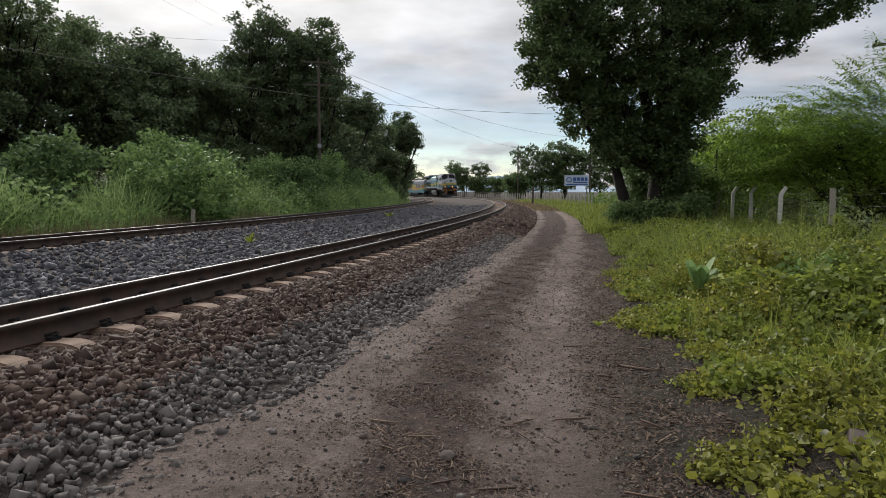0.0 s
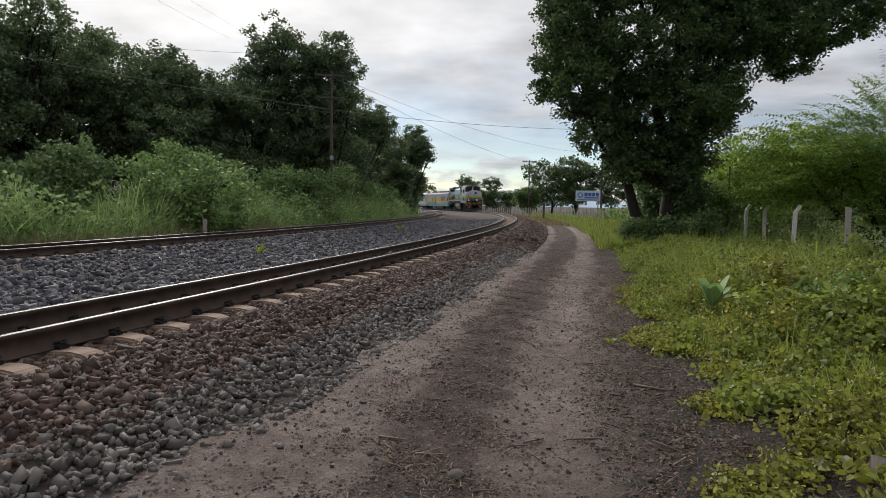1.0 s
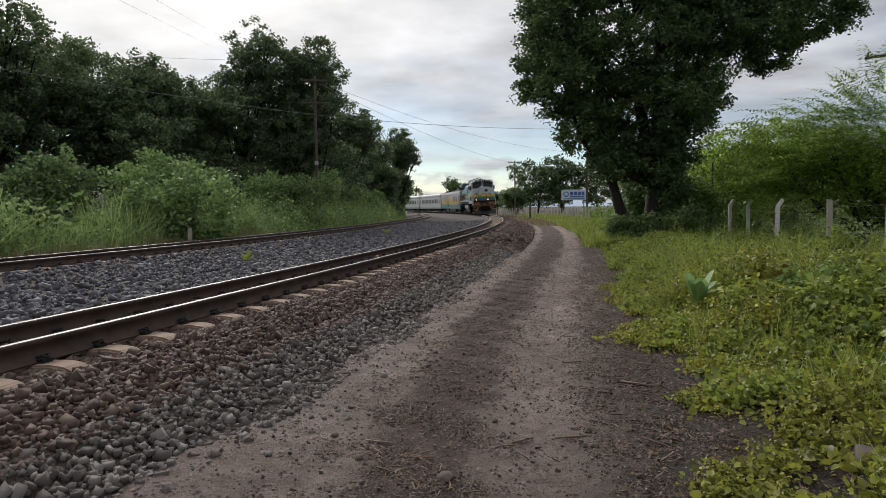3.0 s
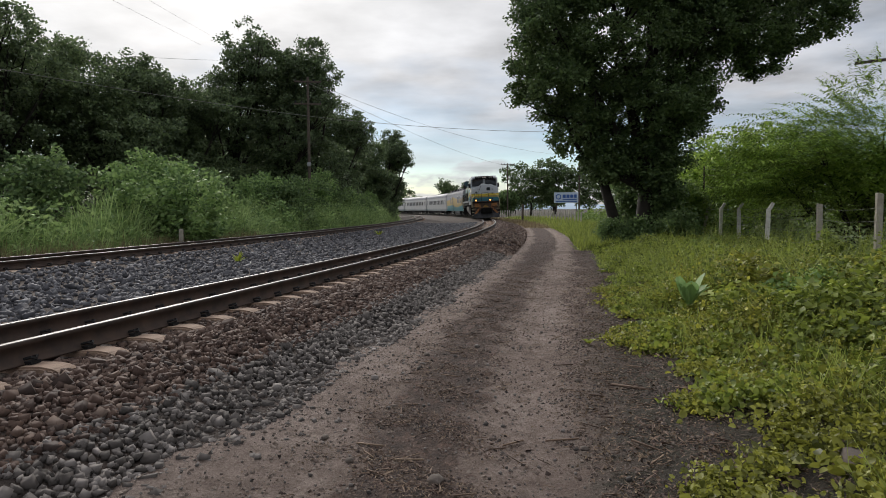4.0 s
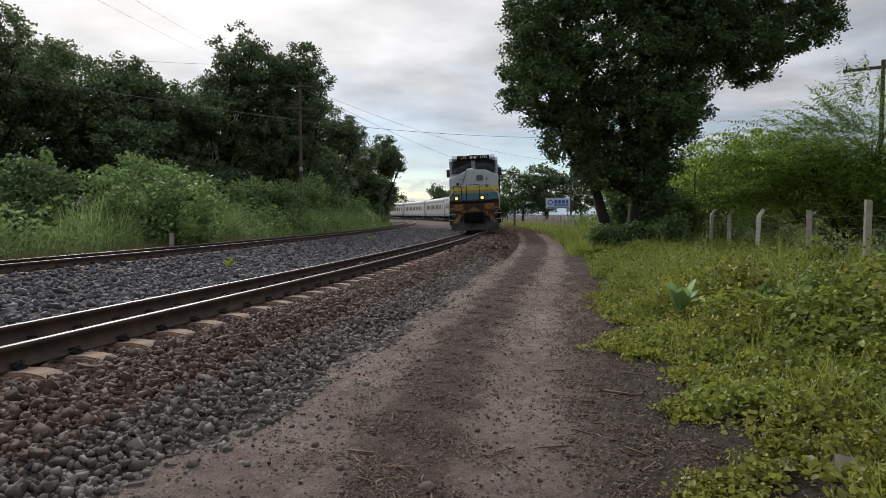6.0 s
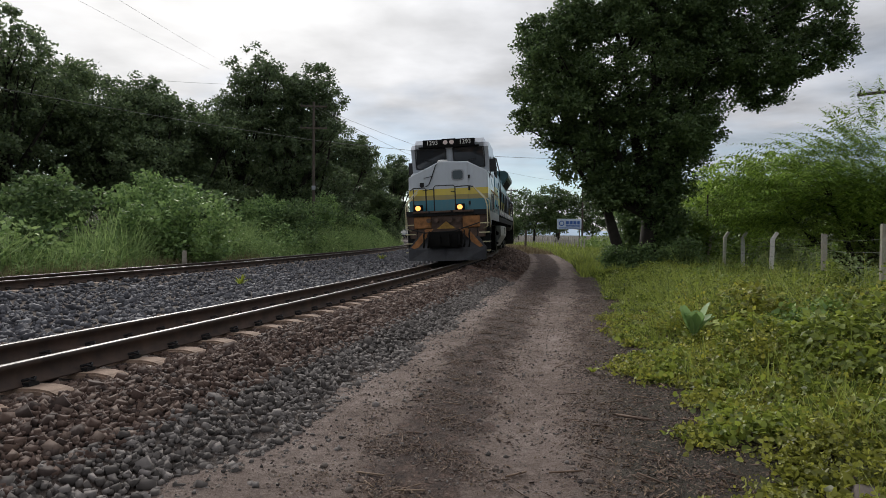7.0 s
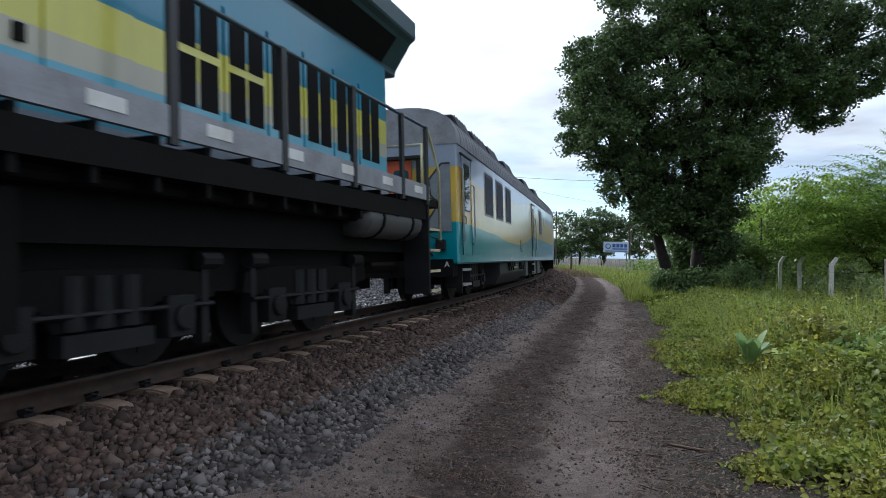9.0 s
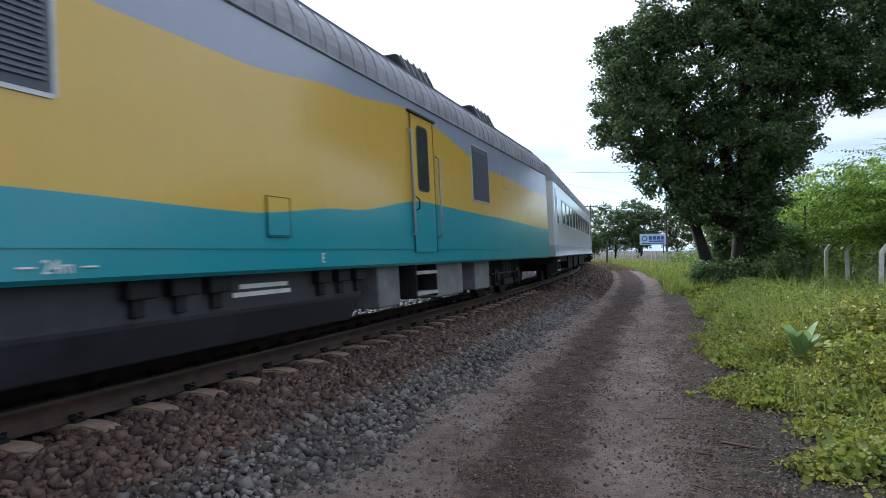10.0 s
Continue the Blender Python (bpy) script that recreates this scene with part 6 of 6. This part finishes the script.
    blades("verge_grass", x, y, hill(x, y) - 0.02, (0.10 + hgt * 1.25) * rng.uniform(0.7, 1.3, len(x)), np.full(len(x), 0.012), G_GRASS, "green grass blades on the verge", 0.45)
    x, y, o = spots(26000, 24, 100, 5.0, 11.5, 1.2)
    blades("verge_grass", x, y, hill(x, y) - 0.02, rng.uniform(0.2, 0.6, len(x)), np.full(len(x), 0.04), G_GRASS, "green grass strip beside the path", 0.45)
    x, y, o = spots(9000, 52, 135, 2.9, 5.6, 1.0)
    blades("dry_grass", x, y, hill(x, y) - 0.02, rng.uniform(0.12, 0.4, len(x)), np.full(len(x), 0.04), G_DRY, "dry grass over the far end of the path", 0.5)
    # dead leaves, twigs and straw on the path and at its edge
    def band(x, y, o, seed):
        d = o - mulch_line(y)
        return np.clip(2.2 * lumps(x, y, 1.0, 18) - 0.55, 0.02, 1) * np.exp(-(d / 0.52) ** 2) + np.clip(1.4 * lumps(x, y, 0.7, seed + 1) - 0.15, 0.12, 1) * np.clip((d - 0.95) / 0.25, 0, 1)
    x, y, o = spots(90000, 1.8, 16, 3.0, 7.4, 1.55)
    k = rng.random(len(x)) < 0.03 + 0.85 * band(x, y, o, 18)
    x, y, o = x[k], y[k], o[k]
    ob = scatter("leaf_litter", np.stack([x, y, hill(x, y) + 0.010], -1), LEAF * np.array([1, 0.8, 0.9]), LEAF_F, rng.uniform(0.008, 0.024, len(x)) * np.where(o > 5.0, 1.5, 1.0), LITTER, 0.5)
    tagged(ob, "brown dead leaves on the path", "leaf litter", kind="stuff")
    x, y, o = spots(70000, 1.8, 18, 2.9, 6.6, 1.5)
    k = rng.random(len(x)) < 0.02 + 0.7 * band(x, y, o, 41)
    x, y = x[k], y[k]
    n = len(x)
    st = np.stack([np.ones(n), rng.uniform(0.10, 0.2, n), np.full(n, 0.5)], -1)
    ob = scatter("straw", np.stack([x, y, hill(x, y) + 0.012], -1), LEAF, LEAF_F, rng.lognormal(math.log(0.042), 0.45, n), STRAW, 0, None, frames_of(n, 0.22), 0, st)
    tagged(ob, "dry brown straw strewn over the path", "straw", kind="stuff")
    x, y, o = spots(2600, 1.8, 14, 3.3, 7.0, 1.4)
    k = rng.random(len(x)) < 0.1 + band(x, y, o, 44)
    x, y = x[k], y[k]
    m = frames_of(len(x), 0.12)
    st = np.stack([np.ones(len(x)), np.full(len(x), 0.045), np.full(len(x), 0.045)], -1)
    ob = scatter("twigs", np.stack([x, y, hill(x, y) + 0.012], -1), CHIP, CHIP_F, rng.lognormal(math.log(0.05), 0.5, len(x)), STRAW, 0, None, m, 0, st)
    tagged(ob, "dry twigs on the ground", "twigs", kind="stuff")
    x, y, o = spots(5200, 1.6, 30, 2.5, 5.4, 1.4)
    sz = rng.lognormal(math.log(0.0065), 0.45, len(x))
    ob = scatter("pebbles", np.stack([x, y, hill(x, y) + sz * 0.3], -1), CHIP, CHIP_F, sz, GREYSTONE, 0.5, None, None, 0.2)
    tagged(ob, "small grey pebbles on the path", "pebbles", kind="stuff")
    x, y, o = spots(120000, 1.6, 24, 2.5, 6.0, 1.6)
    w = band(x, y, o, 51)
    k = rng.random(len(x)) < 0.10
    j = rng.random(len(x)) < 0.75 * w
    for name, kk, material, label in (("clods", k, CLOD, "small crumbs and clods of earth on the path"), ("mulch_crumbs", j, MULCH, "dark crumbs of bark and rotten leaves on the path")):
        sz = np.minimum(rng.lognormal(math.log(0.0072), 0.45, int(kk.sum())), 0.016)
        ob = scatter(name, np.stack([x[kk], y[kk], hill(x[kk], y[kk]) + sz * 0.1], -1), CRUMB, CRUMB_F, sz, material, 0.4, None, None, 0.25)
        tagged(ob, label, "pebbles", kind="stuff")


verge()


# ---- fence beside the path ----
def fence_y(y, off=10.5):
    s = RAD * math.asin((y - CY) / (RAD + off))
    return arc(s, off), math.degrees(s / RAD)


def concrete_post(parent, y, height=1.75, tilt=0.0, arm=True, off=10.5, w=0.055):
    """A square concrete post whose top leans out in a short arm."""
    bm = B()
    h = height - (0.28 if arm else 0)
    poly = [(-w, -0.1), (w, -0.1), (w, h)] + ([(w + 0.11, h + 0.20), (w + 0.04, h + 0.25)] if arm else []) + [(-w, h + 0.02)]
    prism(bm, poly, 1, -w, w)
    ob = part("post", bm, LIMED if 18 < y < 26 else CONCRETE, parent, "", 0.008)
    p, a = fence_y(y, off)
    ob.matrix_basis = pose(p.x, p.y, 0.05, rng.normal(0, 1.5), tilt, a)
    return ob


LIMED = plain("limewashed_concrete", (0.62, 0.60, 0.55), 0.9, 0, 0.3, 4)
fence = tagged(new("fence"), "weathered concrete post and wire fence grown with creepers", "fence")
posts = [(5.6, 0, 1.8), (9.0, 1, 1.8), (12.4, 0, 1.78), (15.4, -1, 1.6), (19.5, 0.5, 1.72), (22.6, -0.5, 1.74), (25.2, 0.5, 1.76), (28.2, 8, 1.75), (30.2, 3, 1.6), (32.0, 10, 1.75), (34.2, 0, 1.5)]
for y, tl, h in posts:
    concrete_post(fence, y, h, tl, y > 18)
for z in (0.35, 0.65, 0.95, 1.25, 1.5):
    bm = B()
    pts = []
    for (y0, _, _), (y1, _, _) in zip(posts[:-1], posts[1:]):
        for k in (0.0, 0.5):
            p, _ = fence_y(y0 + (y1 - y0) * k, 10.5)
            pts.append((p.x - 0.07, p.y, z + 0.05 - 0.05 * (k == 0.5)))
    tube(bm, pts, 0.004, 4)
    part("strand", bm, WIRE, fence)


def vine_curtain(name, y0, y1, off, n, top, seed, material, size, label):
    y = rng.uniform(y0, y1, n)
    s = RAD * np.arcsin((y - CY) / (RAD + off))
    x, y = polar(s, off + rng.normal(0, 0.25, n))
    l = lumps(x, y, 2.4, seed)
    z = rng.random(n) * top * (0.35 + 0.75 * l)
    k = rng.random(n) < 0.25 + 0.9 * l
    ob = scatter(name, np.stack([x, y, z + 0.05], -1)[k], LEAF * np.array([1, 1.3, 1]), LEAF_F, rng.uniform(0.6, 1.3, int(k.sum())) * size, material, 0.7)
    return tagged(ob, label, "creeper", kind="stuff")


G_PALE = leaf_mat("leaf_pale", (0.09, 0.135, 0.05), (0.30, 0.37, 0.15), 0.3)
vine_curtain("fence_creeper", 25.5, 36, 10.8, 9000, 2.0, 31, G_VINE, 0.11, "green creeper hanging over the fence")
vine_curtain("fence_creeper", 6, 25, 11.6, 9000, 1.3, 32, G_PALE, 0.09, "pale green creeper and weeds behind the fence")
vine_curtain("field_weeds", 10, 40, 14.5, 14000, 1.8, 33, G_PALE, 0.14, "pale green weeds in the field behind the fence")
vine_curtain("fence_creeper", 30, 70, 9.8, 12000, 1.6, 34, G_VINE, 0.16, "green creeper and bushes along the far fence")

# lighter bushes behind the fence and along the far verge
BUSHES = "bushes behind the fence"
for x, y, h, w, mat in ((15.5, 34, 5.6, 2.6, G_BRIGHT), (18.5, 36, 6.2, 3.0, G_BRIGHT), (22.5, 34, 5.0, 3.0, G_MID), (15.8, 46, 4.4, 2.2, G_MID), (19.5, 56, 5.5, 3.0, G_MID), (22.0, 66, 6.0, 2.6, G_DARK), (21, 50, 6, 4, G_VINE), (12.2, 33, 3.4, 1.4, G_BRIGHT), (13.6, 31, 4.4, 1.8, G_BRIGHT), (16.5, 22, 3.4, 2.6, G_BRIGHT), (20, 17, 4, 3, G_BRIGHT), (9.6, 29.5, 3.4, 1.5, G_MID), (11.4, 29.5, 3.0, 1.3, G_VINE)):
    lob = [(x + rng.normal(0, w * 0.4), y + rng.normal(0, w * 0.3), h * k, w * 0.75, w * 0.75, h * 0.22) for k in (0.2, 0.45, 0.65, 0.78)]
    tree("bush", "leafy green bush behind the fence", (x, y, 0), lob, 260, 42, 0.5, 0.17, mat, 0.10, 0.8, BUSHES, 0.4, "bush")

for x, y, h, w in ((7.2, 25.5, 1.1, 0.6), (9.2, 25.3, 1.9, 1.0), (8.1, 24.9, 1.2, 0.8)):
    lob = [(x + rng.normal(0, w * 0.3), y + rng.normal(0, w * 0.3), h * k, w * 0.75, w * 0.75, h * 0.28) for k in (0.25, 0.5, 0.7)]
    tree("bush", "dark creeper bush round the foot of the tree", (x, y, 0), lob, 110, 40, 0.3, 0.12, G_MID, 0.05, 0.8, "", 0.4, "bush")

# ---- distance: trees, poles, sign, far fences, hills ----
FAR = "far trees along the line"
for x, y, h, w, mat in ((19.2, 128, 11.2, 4.6, G_DARK), (24.0, 130, 11.0, 4.4, G_DARK), (30.5, 128, 10.6, 3.6, G_DARK), (14.6, 124, 5.0, 2.0, G_MID), (5.6, 170, 9.6, 3.4, G_DARK), (9.0, 185, 6.0, 4.0, G_DARK), (-4.5, 190, 5.2, 4.0, G_MID), (-12, 200, 6.5, 4.2, G_MID), (16, 200, 6.0, 5.0, G_DARK), (24, 190, 6.5, 5.5, G_DARK), (-22, 230, 8, 5, G_DARK), (34, 180, 8, 5, G_DARK), (46, 150, 9, 6, G_DARK), (40, 110, 8, 5, G_MID), (60, 120, 9, 6, G_DARK), (52, 80, 8, 5, G_MID), (-34, 250, 10, 6, G_MID)):
    lob = [(x + rng.normal(0, w * 0.4), y + rng.normal(0, w * 0.3), h * k, w * rng.uniform(0.6, 0.85), w * 0.75, h * 0.17) for k in (0.35, 0.5, 0.65, 0.74, 0.82)]
    tree("tree", "round dark green tree in the distance", (x, y, 0), lob, 170, 36, 0.9, 0.42, mat, 0.25, 0.8, FAR)


def palm(x, y, h):
    root = tagged(new("palm_tree"), "slender palm tree in the far distance", "palm tree", FAR)
    bm = B()
    tube(bm, [(x, y, -0.2), (x + 0.2, y, h * 0.5), (x, y, h)], 0.22, 6, 0.14)
    part("trunk", bm, BARK, root)
    n = 16 * 14
    a = np.repeat(np.arange(16) * 2 * np.pi / 16 + rng.normal(0, 0.15, 16), 14)
    t = np.tile(np.linspace(0.1, 1, 14), 16)
    r = 2.6 * t
    z = h + 1.1 * np.sin(t * 2.4) * np.repeat(rng.uniform(0.2, 1.2, 16), 14) - 1.4 * t ** 2
    scatter("fronds", np.stack([x + r * np.cos(a), y + r * np.sin(a), z], -1), LEAF, LEAF_F, np.full(n, 0.9), G_DARK, 0.5, root)


palm(-11.5, 215, 8.6)
palm(-8.6, 222, 7.2)


def utility_pole(x, y, h, turn=0.0, arms=(0.3,), wide=1.1, label="dark wooden utility pole with a crossarm", lean=0.0, r=0.13):
    root = tagged(new("utility_pole"), label, "utility pole")
    root.matrix_basis = pose(x, y, float(hill(np.array([x]), np.array([y]))[0]), 0, lean, turn)
    bm = B()
    tube(bm, [(0, 0, -0.3), (0, 0, h)], r, 8, r * 0.7)
    part("pole", bm, WOOD, root)
    for d in arms:
        bm = B()
        box(bm, -wide, wide, -0.12, -0.02, h - d - 0.06, h - d + 0.06)
        arm = part("crossarm", bm, WOOD, root, "", 0.01)
        for k in (-0.92, -0.45, 0.45, 0.92):
            bm = B()
            tube(bm, [(k * wide, -0.07, h - d + 0.06), (k * wide, -0.07, h - d + 0.14), (k * wide, -0.07, h - d + 0.24)], 0.05, 8, 0.03)
            part("insulator", bm, DARKMETAL, arm)
    return root


utility_pole(-9.4, 50, 11.6, 8, (0.35, 2.0), 1.0)
bm = B()
box(bm, -0.14, 0.14, -0.28, -0.14, 4.9, 5.2)
box_ob = part("junction_box", bm, GREYPAINT, bpy.data.objects["utility_pole"], "small grey box", 0.01)
utility_pole(12.6, 110, 9.2, 10, (0.3,), 1.2)
utility_pole(18.0, 80, 8.2, 0, (), 1.0, "plain dark pole beside the sign")
utility_pole(21.6, 30.5, 8.7, -38, (0.35,), 1.6)
utility_pole(-7.5, 205, 8.4, 0, (0.2,), 1.6)
utility_pole(6.8, 190, 6.8, 0, (0.2,), 2.4)
utility_pole(12.0, 230, 8.0, 0, (0.2,), 2.2)
utility_pole(15.5, 240, 8.0, 0, (0.2,), 2.2)


def wire(points, r=0.012, sag=0.4):
    bm = B()
    pts = []
    for a, b in zip(points[:-1], points[1:]):
        a, b = Vector(a), Vector(b)
        for i in range(12):
            k = i / 12
            pts.append(a.lerp(b, k) - Vector((0, 0, sag * 4 * k * (1 - k))))
    pts.append(Vector(points[-1]))
    tube(bm, pts, r, 4)
    ob = link_mesh("power_line", bm, WIRE)
    return tagged(ob, "thin overhead wire between the poles", "wire")


wire([(-26, 20, 8.25), (-9.4, 50, 8.7), (10.8, 62, 8.85), (40, 80, 10)], 0.020, 0.25)
wire([(-16.0, 11.4, 10.8), (-21.5, 62, 17.0)], 0.007, 0.1)
wire([(-8.0, 7.0, 6.9), (-20.0, 60, 17.4)], 0.006, 0.1)
wire([(-28, 62, 16.0), (-20, 62, 15.6)], 0.014, 0.05)
wire([(-9.4, 50, 11.2), (12.6, 110, 8.8)], 0.014, 0.8)
wire([(-9.0, 50, 11.2), (18, 80, 8.0), (30, 60, 8)], 0.012, 1.2)
wire([(12.6, 110, 7.2), (18.0, 80, 8.0)], 0.014, 1.6)
wire([(20.4, 31.6, 8.6), (36, 20, 9)], 0.012, 0.2)
wire([(22.6, 29.6, 8.6), (36, 18, 9)], 0.012, 0.2)
for z in (1.9, 2.15, 2.4, 2.65):
    wire([(11.9, 28.5, z + 0.6), (12.4, 20.5, z + 1.0)], 0.006, 0.25)
utility_pole(11.9, 28.5, 3.3, 0, (), 1.0, "thin grey post with slack wires", 0, 0.05)


def sign_board():
    """A white hoarding with a blue mark and blue lettering bars, facing back along the path."""
    root = tagged(new("sign_board"), "white hoarding with a blue mark and blue lettering", "sign")
    root.matrix_basis = pose(17.85, 87, 0, 0, 0, -8)
    white = plain("sign_white", (0.50, 0.60, 0.74), 0.5, 0, 0.1)
    blue = plain("sign_blue", (0.04, 0.12, 0.42), 0.5, 0, 0.1)
    bm = B()
    box(bm, -1.65, 1.65, -0.04, 0.04, 2.35, 3.75)
    part("panel", bm, white, root, "", 0.01)
    bm = B()
    tube(bm, [(-1.05, -0.05, 3.15), (-1.05, -0.045, 3.15)], 0.36, 20)
    part("mark", bm, blue, root)
    bm = B()
    tube(bm, [(-1.05, -0.056, 3.15), (-1.05, -0.05, 3.15)], 0.24, 20)
    part("mark_inner", bm, white, root)
    for x0, x1, z0, z1 in ((-0.5, -0.1, 3.0, 3.45), (0.0, 0.4, 3.0, 3.45), (0.5, 0.9, 3.0, 3.45), (1.0, 1.35, 3.0, 3.45), (-0.5, 1.35, 2.72, 2.88), (-1.4, 1.4, 2.46, 2.58)):
        bm = B()
        box(bm, x0, x1, -0.05, -0.045, z0, z1)
        part("lettering", bm, blue, root)
    for x in (-1.3, 1.3):
        bm = B()
        box(bm, x - 0.06, x + 0.06, 0.04, 0.14, -0.2, 3.7)
        part("leg", bm, WOOD, root)


sign_board()
far_fence = tagged(new("fence"), "pale wooden fence posts along the far bend", "fence")
PALE = plain("pale_post", (0.42, 0.40, 0.36), 0.9, 0, 0.3)
for i in range(34):
    y = 58 + i * 1.9
    p, a = fence_y(y, 8.2 - 0.03 * i)
    bm = B()
    box(bm, -0.06, 0.06, -0.06, 0.06, -0.1, 1.35 + rng.normal(0, 0.08))
    ob = part("post", bm, PALE, far_fence)
    ob.matrix_basis = pose(p.x, p.y, 0, 0, rng.normal(0, 2), a)
bend_fence = tagged(new("fence"), "brown wooden fence behind the bend", "fence")
for i in range(52):
    s, off = 28 + i * 2.2, 5.0 + 0.05 * i
    p = arc(s, off)
    bm = B()
    box(bm, -0.07, 0.07, -0.07, 0.07, -0.1, 1.5 + rng.normal(0, 0.06))
    ob = part("post", bm, WOOD, bend_fence)
    ob.matrix_basis = pose(p.x, p.y, 0, 0, 0, math.degrees(s / RAD))
for z in (0.5, 0.95, 1.35):
    bm = B()
    tube(bm, [arc(28 + i * 2.2, 5.0 + 0.05 * i, z) for i in range(52)], 0.05, 4)
    part("rail_bar", bm, WOOD, bend_fence)

for x, y, h, w in ((11.0, 80, 2.1, 0.11), (-10.0, 26.0, 0.85, 0.08)):
    bm = B()
    prism(bm, [(-w, -0.2), (w, -0.2), (w, h - 0.04), (w * 0.6, h), (-w * 0.6, h), (-w, h - 0.04)], 1, -w, w)
    ob = link_mesh("marker_post", bm, WOOD if h > 1 else CONCRETE, None, "", 0.01)
    ob.matrix_basis = pose(x, y, 0.02, 0, 1, 12)
    tagged(ob, "thin dark marker post beside the path" if h > 1 else "short grey concrete marker post by the track", "post")

# the far hills, coloured as if seen through haze
def hills():
    a = np.linspace(-1.2, 1.2, 220)
    h = 30 + 22 * np.sin(a * 7.0 + 1.0) + 14 * np.sin(a * 17) + 8 * np.sin(a * 41 + 2) + 26 * np.exp(-((a - 0.07) / 0.05) ** 2)
    h = np.maximum(h * 0.55, 4)
    X, Y = 1900 * np.sin(a), 1900 * np.cos(a)
    v = np.concatenate([np.stack([X * 0.93, Y * 0.93, np.full_like(X, -2)], -1), np.stack([X, Y, h], -1), np.stack([X * 1.1, Y * 1.1, np.full_like(X, -2)], -1)])
    n = len(a)
    i = np.arange(n - 1)
    f = np.concatenate([np.stack([i + k * n, i + 1 + k * n, i + 1 + (k + 1) * n, i + (k + 1) * n], -1) for k in (0, 1)])
    # pale blue stands in for the haze of distance, painted into the colour
    m = earth_mat("hazed_far_hill", [(0.3, (0.30, 0.40, 0.52)), (0.7, (0.40, 0.50, 0.60))], 0.02, 0.0)
    tagged(raw_mesh("backdrop", v, f, m, None, True), "hills on the horizon with blue haze painted into their colour", "hills", kind="structure")


hills()


# ---- single plants and stones ----
def broad_leaf_plant(name, label, x, y, z, n, length, width, material, rise=0.75):
    """A rosette of long leaves, each a bent strip with a fold along its middle."""
    root = tagged(new(name), label, "plant")
    for i in range(n):
        a = i * 2.4 + rng.normal(0, 0.2)
        up = rise * rng.uniform(0.7, 1.2)
        bm = B()
        rows = []
        L = length * rng.uniform(0.75, 1.15)
        for k in range(7):
            t = k / 6
            w = width * math.sin(math.pi * min(0.97, 0.12 + 0.88 * t)) ** 0.8 * 0.5
            r, h = L * t * math.cos(up) + 0.02, L * (t * math.sin(up) - 0.25 * t * t)
            c = Vector((math.cos(a) * r, math.sin(a) * r, h))
            s = Vector((-math.sin(a), math.cos(a), 0)) * w
            rows.append([bm.verts.new(c - s + Vector((0, 0, w * 0.35))), bm.verts.new(c), bm.verts.new(c + s + Vector((0, 0, w * 0.35)))])
        for p, q in zip(rows[:-1], rows[1:]):
            for j in (0, 1):
                bm.faces.new((p[j], p[j + 1], q[j + 1], q[j]))
        ob = part("leaf", bm, material, root, "", 0, True)
    root.matrix_basis = pose(x, y, z)
    return root


G_BROAD = leaf_mat("leaf_broad", (0.19, 0.32, 0.11), (0.36, 0.50, 0.20), 0.35)
G_YELLOW = leaf_mat("leaf_yellow", (0.16, 0.22, 0.03), (0.42, 0.44, 0.06), 0.3)
broad_leaf_plant("broad_leaf_plant", "pale green plant with large upright leaves", 3.42, 8.6, 0.30, 10, 0.52, 0.19, G_BROAD, 1.25)
broad_leaf_plant("roadside_plant", "small yellow-green plant growing in the gravel", -5.25, 17.6, 0.16, 12, 0.42, 0.05, G_YELLOW, 1.1)
broad_leaf_plant("roadside_plant", "small yellow-green plant growing in the gravel", -2.95, 35.5, 0.16, 14, 0.50, 0.06, G_YELLOW, 1.0)
broad_leaf_plant("roadside_plant", "small yellow-green plant at the edge of the path", 1.82, 7.5, 0.02, 8, 0.10, 0.04, G_YELLOW, 0.8)


def rock(x, y, r, label):
    v = ICO * (1 + rng.normal(0, 0.10, (12, 1))) * np.array([1.25, 1.0, 0.7]) * r
    bm = B()
    vs = [bm.verts.new(p) for p in v]
    for f in ICO_F:
        bm.faces.new([vs[i] for i in f])
    bmesh.ops.subdivide_edges(bm, edges=bm.edges[:], cuts=2, use_grid_fill=True, smooth=0.6)
    for q in bm.verts:
        q.co *= 1 + 0.08 * noise.noise(q.co * 14)
    ob = link_mesh("rock", bm, plain("rock_grey", (0.11, 0.09, 0.077), 0.9, 0, 0.4, 8), None, "", 0, True)
    ob.matrix_basis = pose(x, y, float(hill(np.array([x]), np.array([y]))[0]) + r * 0.25, 0, 0, rng.uniform(0, 360))
    return tagged(ob, label, "stone")


rock(2.42, 3.62, 0.13, "rounded brown-grey rock lying in the weeds")
for px, py, r in ((-0.06, 7.05, 0.035), (-0.52, 4.1, 0.03), (0.02, 3.75, 0.05), (1.35, 5.95, 0.035), (-0.3, 5.2, 0.025), (1.0, 4.2, 0.03), (-0.75, 4.55, 0.03)):
    rock(px, py, r, "single dark stone lying on the earth path")


motions()
